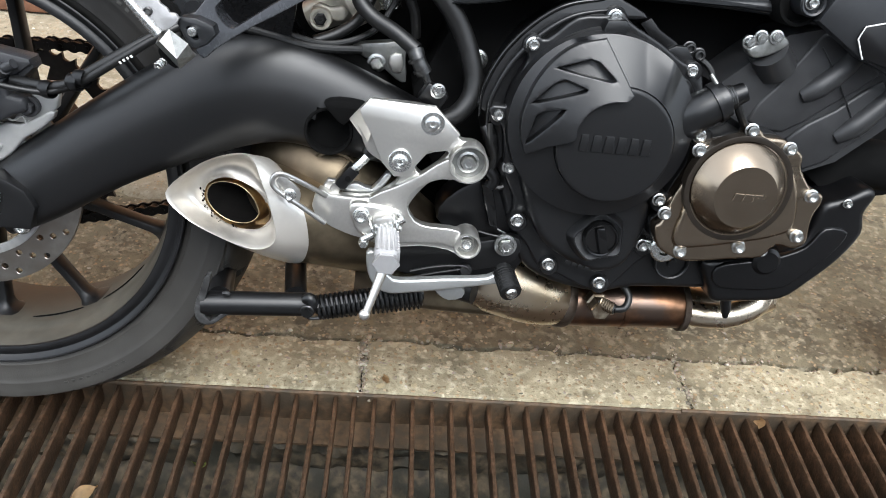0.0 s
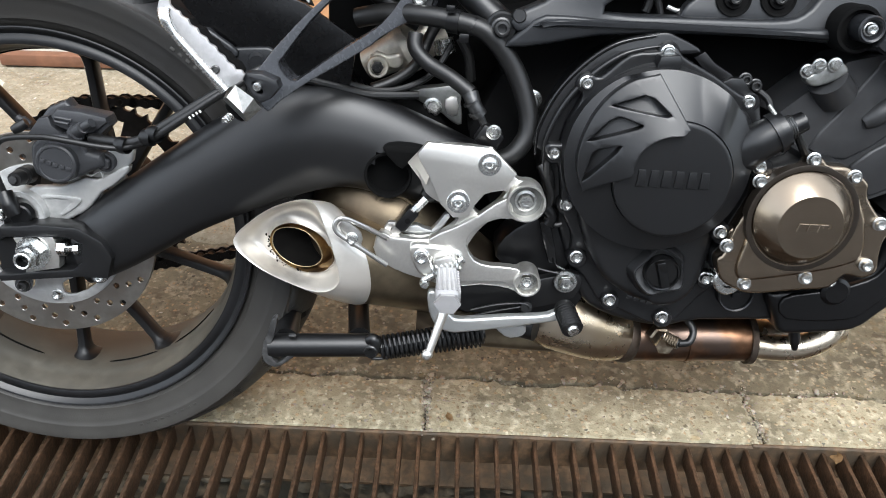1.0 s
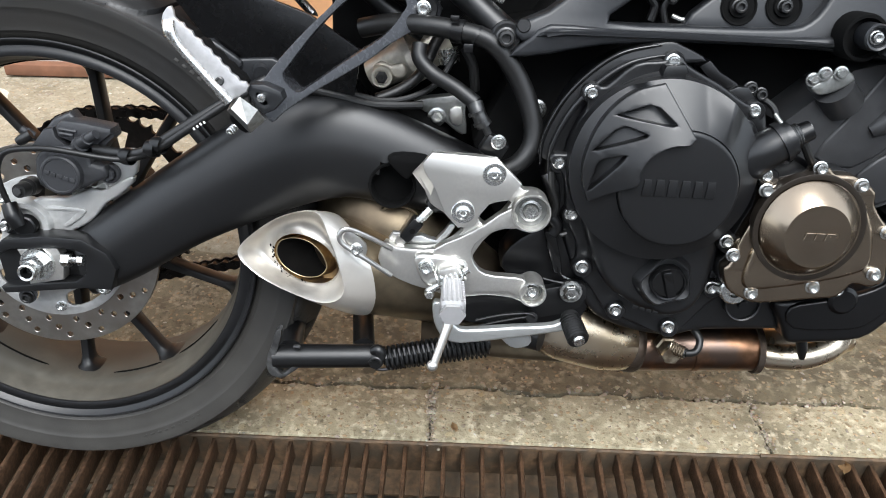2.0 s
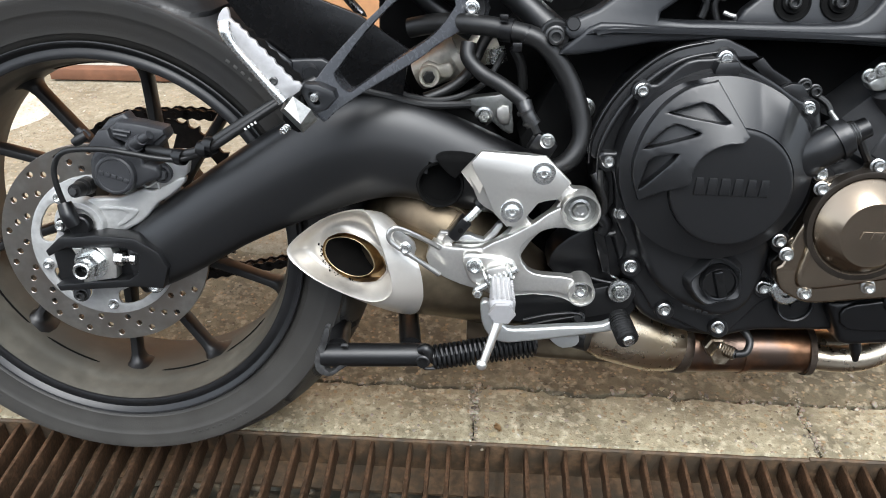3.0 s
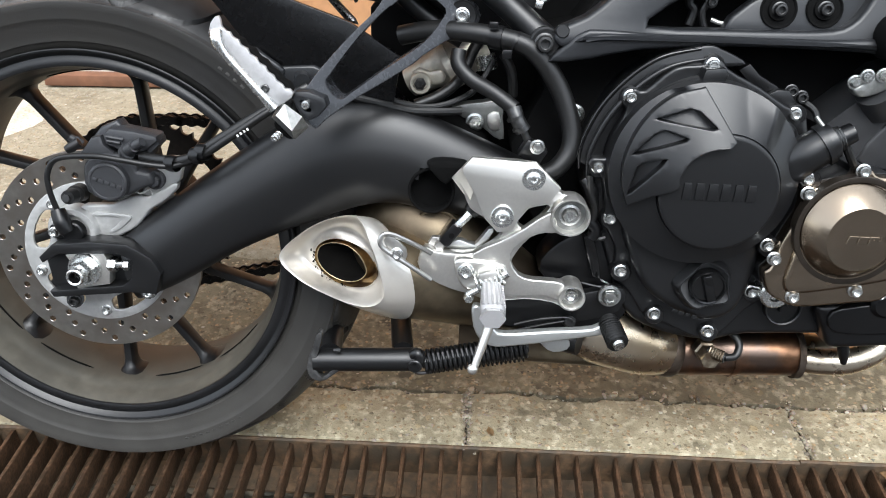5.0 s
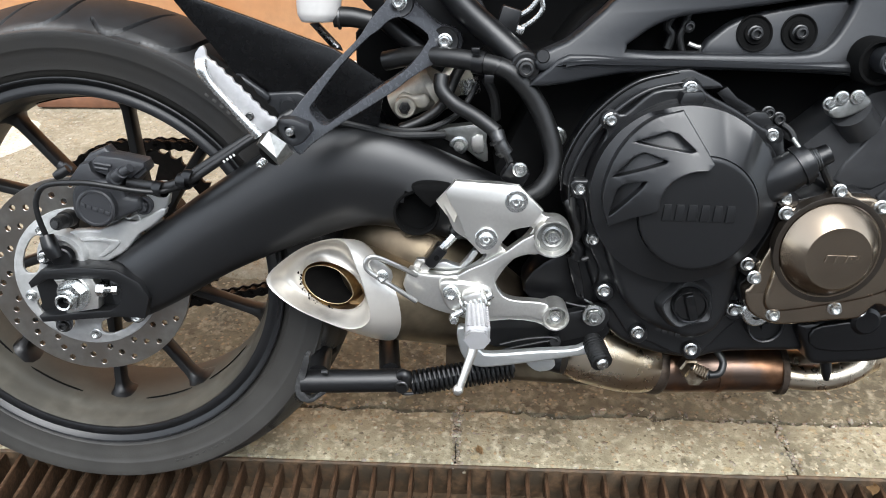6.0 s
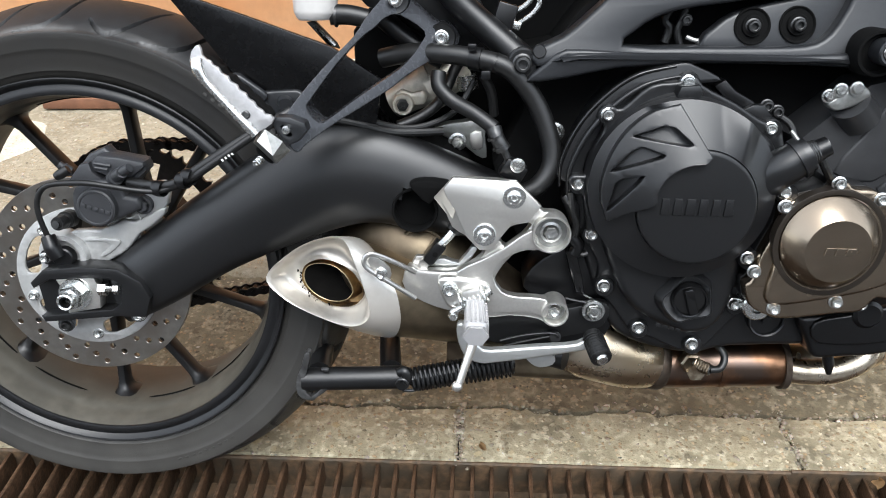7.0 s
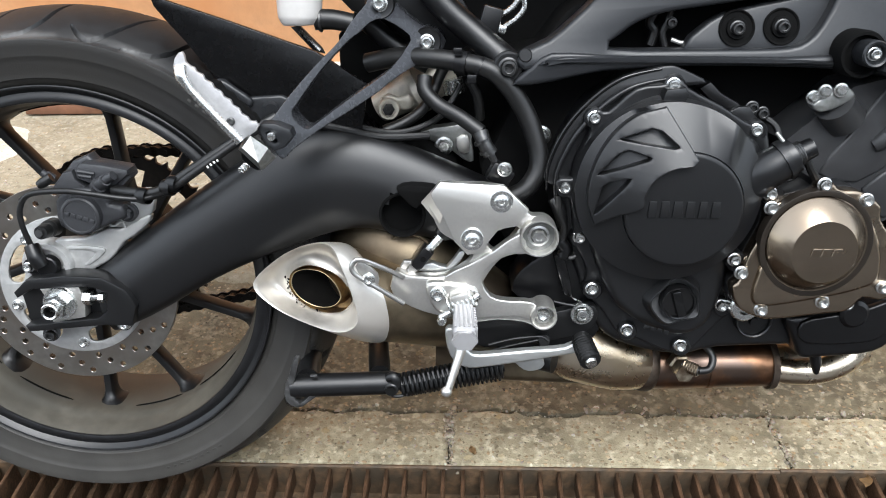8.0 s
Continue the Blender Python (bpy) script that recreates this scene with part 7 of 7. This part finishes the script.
part("clamp_ear", block((0.009, 0.006, 0.006), (0.4502, -0.1050, 0.5937), 0.001), M_PLASTIC, lines)
line2 = put("brake_line", None, bike, "black brake line with crimped metal fitting")
part("hose", tube([(0.4154, -0.0850, 0.5645), (0.4156, -0.0900, 0.5501), (0.4299, -0.0950, 0.5360), (0.4544, -0.1050, 0.5241), (0.4769, -0.1150, 0.5100)], 0.0082, 16), M_RUBBER, line2)
part("crimp", tube([(0.4757, -0.1150, 0.5100), (0.4807, -0.1200, 0.4989), (0.4870, -0.1200, 0.4886)], [0.0088, 0.0078, 0.0085], 16), M_DARKSTEEL, line2)
part("crimp_ring", tube([(0.4770, -0.1190, 0.5029), (0.4783, -0.1190, 0.5005)], 0.0092, 16), M_DARKSTEEL, line2)
part("crimp_ring", tube([(0.4833, -0.1200, 0.4928), (0.4846, -0.1200, 0.4904)], 0.0092, 16), M_DARKSTEEL, line2)
part("metal_pipe", tube([(0.4870, -0.1200, 0.4886), (0.4948, -0.1200, 0.4744), (0.4997, -0.1220, 0.4688)], 0.004, 10), M_DARKSTEEL, line2)
part("banjo", block((0.026, 0.02, 0.022), (0.4982, -0.1180, 0.4658), 0.003, (0, 30, 0)), M_PLASTIC, line2)
bolts([(0.5021, -0.1300, 0.4740)], 0.0060, line2, HEXBOLT)
line3 = put("cable_loom", None, bike, "thin black cables looped over the swingarm")
part("cable", tube([(0.3140, -0.0800, 0.5174), (0.3519, -0.0850, 0.5064), (0.3831, -0.0850, 0.5024), (0.4110, -0.0800, 0.5081), (0.4358, -0.0700, 0.5224), (0.4542, -0.0600, 0.5523)], 0.0035, 10), M_RUBBER, line3)
part("cable", tube([(0.3697, -0.0750, 0.5021), (0.3948, -0.0700, 0.5123), (0.4167, -0.0650, 0.5307), (0.4319, -0.0500, 0.5631), (0.4442, -0.0500, 0.5818)], 0.0062, 12), M_RUBBER, line3)
part("cable", tube([(0.2967, -0.0900, 0.5116), (0.3337, -0.0900, 0.5046), (0.3709, -0.0900, 0.4982), (0.4205, -0.0800, 0.4987)], 0.0045, 10), M_RUBBER, line3)
part("cable", tube([(0.4630, -0.0850, 0.5621), (0.4727, -0.0800, 0.5432), (0.4769, -0.0700, 0.5166)], 0.0055, 10), M_RUBBER, line3)
shock = put("shock_absorber", None, bike, "silver shock absorber eye and body")
part("shock_body", tube([(0.3586, -0.0050, 0.5163), (0.3847, -0.0100, 0.5309), (0.4081, -0.0100, 0.5444), (0.4377, 0.0000, 0.5632)], [0.018, 0.021, 0.026, 0.026], 24), M_SHOCK, shock)
ex_, ey_, ez_ = (0.3725, -0.0400, 0.5205)
part("shock_eye", lathe([(0.0125, -0.015), (0.0125, -0.042), (0.0115, -0.044), (0.0085, -0.044), (0.008, -0.041), (0, -0.041)], ex_, ez_, 28), M_SHOCK, shock)
part("shock_nut", lathe([(0.0068, -0.038), (0.0068, -0.047), (0.005, -0.0485), (0.003, -0.0485), (0.0025, -0.046), (0, -0.046)], ex_, ez_, 6), M_DARKSTEEL, shock)
part("shock_fork", plate([smoothed([(0.3615, 0.5290), (0.3700, 0.5365), (0.3830, 0.5335), (0.3950, 0.5375), (0.4010, 0.5290), (0.3965, 0.5190), (0.3850, 0.5190), (0.3800, 0.5260), (0.3690, 0.5300)], 2)], -0.010, -0.036, 0.004, 3), M_SHOCK, shock, smooth=50)
part("shock_collar", tube([(0.4010, -0.0180, 0.5380), (0.4085, -0.0180, 0.5425)], 0.0285, 28), M_SHOCK, shock)
part("reservoir_band", tube([(0.4446, -0.0300, 0.5542), (0.4481, -0.0300, 0.5382)], 0.012, 16), M_ZINC, shock)
link = put("suspension_link", None, bike, "silver cast suspension link plate")
part("link_plate", plate([smoothed([(0.4094, 0.4955), (0.4454, 0.5026), (0.4663, 0.5043), (0.4688, 0.4844), (0.4713, 0.4608), (0.4593, 0.4627), (0.4425, 0.4759), (0.4226, 0.4837)], 2)], -0.02, -0.042, 0.002, 2), M_FITTING, link)
part("link_recess", plate([smoothed([(0.4509, 0.4885), (0.4639, 0.4920), (0.4657, 0.4721), (0.4538, 0.4719)], 2)], -0.040, -0.045, 0.002), M_SILVER, link)
bolts([(0.4366, -0.0450, 0.4797)], 0.008, link, HEXBOLT)
bolts([(0.5442, -0.0800, 0.5006)], 0.0085, link, HEXBOLT)
# shallow bore; its black floor is painted as the shade of a deep one
part("pivot_tunnel", lathe([(0.0262, -0.100), (0.0260, -0.1160), (0.0252, -0.1174), (0.0232, -0.1172), (0.0226, -0.1160), (0.0226, -0.100), (0, -0.100)], 0.3920, 0.4165, 44), M_DEEP, swing, "shallow pivot bore, painted black in place of deep shade")
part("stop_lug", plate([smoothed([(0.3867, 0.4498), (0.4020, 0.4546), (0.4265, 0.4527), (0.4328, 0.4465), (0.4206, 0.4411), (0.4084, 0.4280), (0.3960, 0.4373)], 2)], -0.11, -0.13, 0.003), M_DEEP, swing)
tank = put("brake_reservoir", None, bike, "white translucent brake fluid reservoir with black cap hose")
part("reservoir_cup", tube([(0.2845, -0.0800, 0.6748), (0.2828, -0.0800, 0.6411), (0.2825, -0.0800, 0.6240), (0.2827, -0.0800, 0.6159)], [0.024, 0.024, 0.023, 0.018], 20), M_WHITE, tank, smooth=60)
part("reservoir_hose", tube([(0.2986, -0.0800, 0.6213), (0.3178, -0.0800, 0.6215), (0.3387, -0.0800, 0.6178)], [0.011, 0.0105, 0.010], 16), M_RUBBER, tank)
part("hose_clip", tube([(0.3034, -0.0800, 0.6208), (0.3058, -0.0800, 0.6208)], 0.0125, 16), M_DARKSTEEL, tank)
part("reservoir_stay", plate([smoothed([(0.2683, 0.6119), (0.2777, 0.6138), (0.3013, 0.5901), (0.3042, 0.5841), (0.2919, 0.5870)], 1)], -0.055, -0.062, 0.001), M_BLACK, tank)
part("stay_stripe", tube([(0.2785, -0.0660, 0.6083), (0.2997, -0.0660, 0.5877)], 0.0025, 6), M_ZINC, tank)
module = put("pressure_sensor", None, bike, "small black connector block with two bright metal pipes")
part("module_body", block((0.022, 0.02, 0.04), (0.4836, -0.0600, 0.6164), 0.002, (0, 15, 0)), M_PLASTIC, module)
part("metal_pipe", tube([(0.4925, -0.0600, 0.6253), (0.5074, -0.0600, 0.6343), (0.5188, -0.0600, 0.6489)], 0.003, 10), M_ZINC, module)
part("metal_pipe", tube([(0.4960, -0.0600, 0.6124), (0.5121, -0.0600, 0.6226), (0.5213, -0.0600, 0.6345), (0.5196, -0.0600, 0.6460)], 0.003, 10), M_ZINC, module)
for p in [(0.4924, -0.0620, 0.6255), (0.4977, -0.0620, 0.6126)]:
    part("pipe_nut", block((0.010, 0.010, 0.009), p, 0.002, (0, 20, 0)), M_ZINC, module)

# fittings beside the clutch cover and inside the frame window
wires = put("wiring", None, bike, "black wires and plugs behind the frame")
part("plug_body", plate([smoothed([(0.7046, 0.5588), (0.7153, 0.5660), (0.7276, 0.5545), (0.7468, 0.5443), (0.7573, 0.5338), (0.7360, 0.5369), (0.7168, 0.5472)], 1)], -0.09, -0.110, 0.002), M_PLASTIC, wires)
part("stay", plate([[(0.7332, 0.5356), (0.7440, 0.5417), (0.7556, 0.5420), (0.7672, 0.5281), (0.7590, 0.5207), (0.7452, 0.5264)]], -0.110, -0.120, 0.0015), M_CAST, wires)
bolts([(0.7610, -0.1120, 0.5399), (0.7725, -0.1120, 0.5342)], 0.0058, wires, DARKBOLT)
part("sensor_cable", tube([(0.7565, -0.1000, 0.5305), (0.7747, -0.1080, 0.5293), (0.7869, -0.1150, 0.5220), (0.7910, -0.1200, 0.5111)], 0.0035, 10), M_RUBBER, wires)
part("window_wire", tube([(0.6736, -0.0750, 0.5947), (0.6682, -0.0750, 0.6111), (0.6717, -0.0750, 0.6228), (0.6758, -0.0750, 0.6400)], 0.004, 10), M_RUBBER, wires)
part("window_wire", tube([(0.6574, -0.0700, 0.5987), (0.6607, -0.0700, 0.6135), (0.6550, -0.0700, 0.6222), (0.6598, -0.0700, 0.6338)], 0.005, 10), M_RUBBER, wires)
bolts([(0.6757, -0.0780, 0.6230)], 0.005, wires, DARKBOLT)
part("window_clip", tube([(0.6777, -0.0780, 0.6056), (0.6877, -0.0800, 0.6024), (0.6953, -0.0800, 0.6037)], 0.0022, 8), M_CARRIER, wires)
part("heat_stub", tube([(0.5561, -0.1200, 0.4400), (0.5641, -0.1220, 0.4280), (0.5695, -0.1200, 0.4080)], [0.006, 0.008, 0.006], 12), M_CAST, wires)
part("loop", tube([(0.5695, -0.1250, 0.3833), (0.5776, -0.1260, 0.3738), (0.5849, -0.1260, 0.3754)], 0.003, 8), M_RUBBER, wires)
part("silver_tab", plate([[(0.5831, 0.3279), (0.5937, 0.3227), (0.5964, 0.3200), (0.5860, 0.3238)]], -0.128, -0.131, 0.0004), M_ZINC, wires)

# ---- tank and seat close the machine above, unseen, added for their shade ----
tank_rings = []
for x, zb, zt, w in ((0.40, 0.74, 0.78, 0.09), (0.46, 0.73, 0.84, 0.11), (0.58, 0.73, 0.92, 0.13), (0.75, 0.73, 0.97, 0.15), (0.90, 0.74, 0.96, 0.15), (1.00, 0.76, 0.88, 0.10)):
    tank_rings.append([(x, w * math.copysign(abs(math.cos(a)) ** 0.7, math.cos(a)), (zb + zt) / 2 + (zt - zb) / 2 * math.copysign(abs(math.sin(a)) ** 0.8, math.sin(a))) for a in (2 * math.pi * k / 28 for k in range(28))])
part("fuel_tank", loft(tank_rings), M_BLACK, bike, smooth=60)
seat_rings = []
for x, zb, zt, w in ((-0.22, 0.86, 0.90, 0.07), (-0.05, 0.80, 0.88, 0.11), (0.12, 0.76, 0.86, 0.13), (0.28, 0.74, 0.82, 0.13), (0.42, 0.73, 0.81, 0.09)):
    seat_rings.append([(x, w * math.copysign(abs(math.cos(a)) ** 0.6, math.cos(a)), (zb + zt) / 2 + (zt - zb) / 2 * math.copysign(abs(math.sin(a)) ** 0.6, math.sin(a))) for a in (2 * math.pi * k / 28 for k in range(28))])
part("seat", loft(seat_rings), M_RUBBER, bike, smooth=60)

cowl = put("radiator_cowl", None, bike, "grey radiator side cowl with a bright edge line")
part("cowl_panel", plate([[(0.8697, 0.5839), (0.8791, 0.6044), (0.8878, 0.6223), (0.9673, 0.6305), (1.0088, 0.5221), (0.9574, 0.5395), (0.9234, 0.5524)]], -0.135, -0.152, 0.003, 2), M_FRAME, cowl)
part("cowl_inset", plate([[(0.9135, 0.5714), (0.9171, 0.5834), (0.9770, 0.5966), (1.0030, 0.5287), (0.9521, 0.5458), (0.9241, 0.5528)]], -0.150, -0.157, 0.002, 2), M_PLASTIC, cowl)
# black filler added beside the guard, where deep shade would be
part("front_shade_backing", plate([[(0.9731, 0.3877), (1.0132, 0.4289), (1.1172, 0.4968), (1.1767, 0.3827), (1.1054, 0.3622), (1.0759, 0.3564), (1.0220, 0.3294)]], 0.0, 0.02, 0.004), M_DEEP, cowl)
part("edge_line", tube([(0.9230, -0.1570, 0.5525), (0.9117, -0.1580, 0.5717), (0.9157, -0.1580, 0.5842), (0.9358, -0.1580, 0.5896), (0.9749, -0.1580, 0.5968)], 0.0008, 6, 1), M_MARK, cowl)

# front wheel, fork and radiator, past the engine: unseen, added for their shade
fore = put("front_wheel", None, bike)
part("tyre", lathe([(0.226, -0.045), (0.25, -0.057), (0.275, -0.058), (0.293, -0.045), (0.301, 0.0), (0.293, 0.045), (0.275, 0.058), (0.25, 0.057), (0.226, 0.045)], 1.53, 0.301, 96, True), M_TYRE, fore)
part("rim", lathe([(0.228, -0.045), (0.205, -0.04), (0.195, 0.0), (0.205, 0.04), (0.228, 0.045)], 1.53, 0.301, 72, True), M_RIM, fore)
part("hub", lathe([(0, -0.05), (0.04, -0.05), (0.04, 0.05), (0, 0.05)], 1.53, 0.301, 28), M_RIM, fore)
for k in range(10):
    a = radians(36 * k)
    part("spoke", tube([(1.53 + 0.03 * math.cos(a), 0, 0.301 + 0.03 * math.sin(a)), (1.53 + 0.2 * math.cos(a), 0, 0.301 + 0.2 * math.sin(a))], 0.010, 8), M_RIM, fore)
fork = put("front_fork", None, bike)
for y in (-0.10, 0.10):
    part("fork_leg", tube([(1.53, y, 0.30), (1.45, y, 0.52), (1.29, y, 0.95)], [0.028, 0.026, 0.025], 18), M_BLACK, fork)
part("radiator", block((0.04, 0.30, 0.26), (1.16, 0.0, 0.62), 0.006, (0, -18, 0)), M_DEEP, fork)

# ---- rear axle stub ties the wheel to the swingarm ----
part("axle", lathe([(0.0, -0.13), (0.011, -0.13), (0.011, 0.13), (0.0, 0.13)], 0, AX, 20), M_ZINC, wheel)

# ---- grating ----
def ragged_bar(section, axis, lo, hi, step, rough, seed, lift=0.0):
    """A corroded bar: a section drawn along an axis, each corner wandering a little."""
    n = max(2, int((hi - lo) / step))
    rings = []
    for i in range(n + 1):
        s = lo + (hi - lo) * i / n
        ring = []
        for j, (u, z) in enumerate(section):
            u += rough * (noise.noise((s * 60, j * 3.1, seed)) + 0.6 * noise.noise((s * 170, j * 5.3, seed)))
            z += rough * (noise.noise((s * 60, j * 3.1, seed + 40)) + 0.8 * noise.noise((s * 190, j * 5.3, seed + 40)))
            ring.append((s, u, z + lift) if axis == 'X' else (u, s, z + lift))
        rings.append(ring)
    return loft(rings)


grate = new("drain_grating")
grate.matrix_basis = pose(0.13, EDGE, 0.0, 0, 0, GRATE_TURN)
tagged(grate, "rusted iron drain grating of close upright bars", "grating", kind="structure")
for a, b, lift in ((-1.4, 0.78, 0.0), (0.777, 1.7, 0.0030)):
    part("edge_angle", ragged_bar([(-0.0025, -0.056), (-0.0024, -0.028), (-0.0022, -0.001), (0.0, 0.0012), (0.0025, 0.0005), (0.0025, -0.056)], 'X', a, b, 0.008, 0.0007, 5 + lift, lift), M_RUSTWALL, grate)
part("edge_ledge", ragged_bar([(-0.045, -0.0600), (-0.045, -0.0560), (-0.020, -0.0555), (0.003, -0.0550), (0.003, -0.0600)], 'X', -1.4, 1.7, 0.02, 0.0012, 9), M_RUSTWALL, grate)
part("edge_angle", block((3.1, 0.005, 0.034), (0.15, -0.318, -0.016), 0.001), M_RUST, grate)
PITCH = 0.0268
prof_bar = [(-0.0030, 0.0), (-0.0020, 0.0014), (0.0020, 0.0014), (0.0030, 0.0), (0.0024, -0.030), (-0.0024, -0.030)]
BARS = [finish(ragged_bar([(x, z - 0.003) for x, z in prof_bar], 'Y', -0.314, -0.004, 0.009, 0.0007, 20 + 7 * k), "grate_bar", M_RUST, 50) for k in range(6)]
for k in range(-40, 52):
    put("grate_bar", BARS[(k * 5 + k // 4) % 6], grate, "", pose(0.017 + PITCH * k + 0.0014 * noise.noise((k * 1.7, 0, 0)), -0.0005, 0.0022 * noise.noise((k * 2.3, 4, 0)), 0, 4.0 * noise.noise((k * 0.9, 8, 0)), 0.6 * noise.noise((k * 3.1, 2, 0))))


def leaf(name, at, size, mat, label):
    """A curled fallen leaf: a bent pointed blade with a midrib."""
    bm = bmesh.new()
    grid = []
    for i in range(9):
        t = i / 8
        w = size * 0.32 * math.sin(math.pi * min(1, t * 1.05 + 0.02)) ** 0.7
        grid.append([bm.verts.new((size * (t - 0.5), w * s, 0.12 * size * (abs(s) ** 1.5) + 0.10 * size * math.sin(3 * t + s))) for s in (-1, -0.5, 0, 0.5, 1)])
    for a, b in zip(grid, grid[1:]):
        for k in range(4):
            bm.faces.new((a[k], b[k], b[k + 1], a[k + 1]))
    bmesh.ops.solidify(bm, geom=bm.faces[:], thickness=0.0004)
    ob = part(name, bm, mat, None, smooth=60)
    ob.matrix_basis = at
    return tagged(ob, label, "leaf")


leaf("leaf", pose(0.134, -0.185, 0.004, 10, -8, 35), 0.030, M_LEAF, "curled pale brown leaf caught on the grating")
leaf("leaf", pose(1.015, -0.038, 0.003, -20, 15, 60), 0.026, M_LEAF, "curled pale brown leaf beside the grating edge")
leaf("leaf", pose(0.249, -0.125, -0.018, 15, 40, 100), 0.030, M_GREENLEAF, "yellow-green leaf fallen between the bars")
leaf("leaf", pose(0.482, 0.018, 0.003, 5, 0, 110), 0.016, M_LEAF, "small brown leaf on the concrete strip")
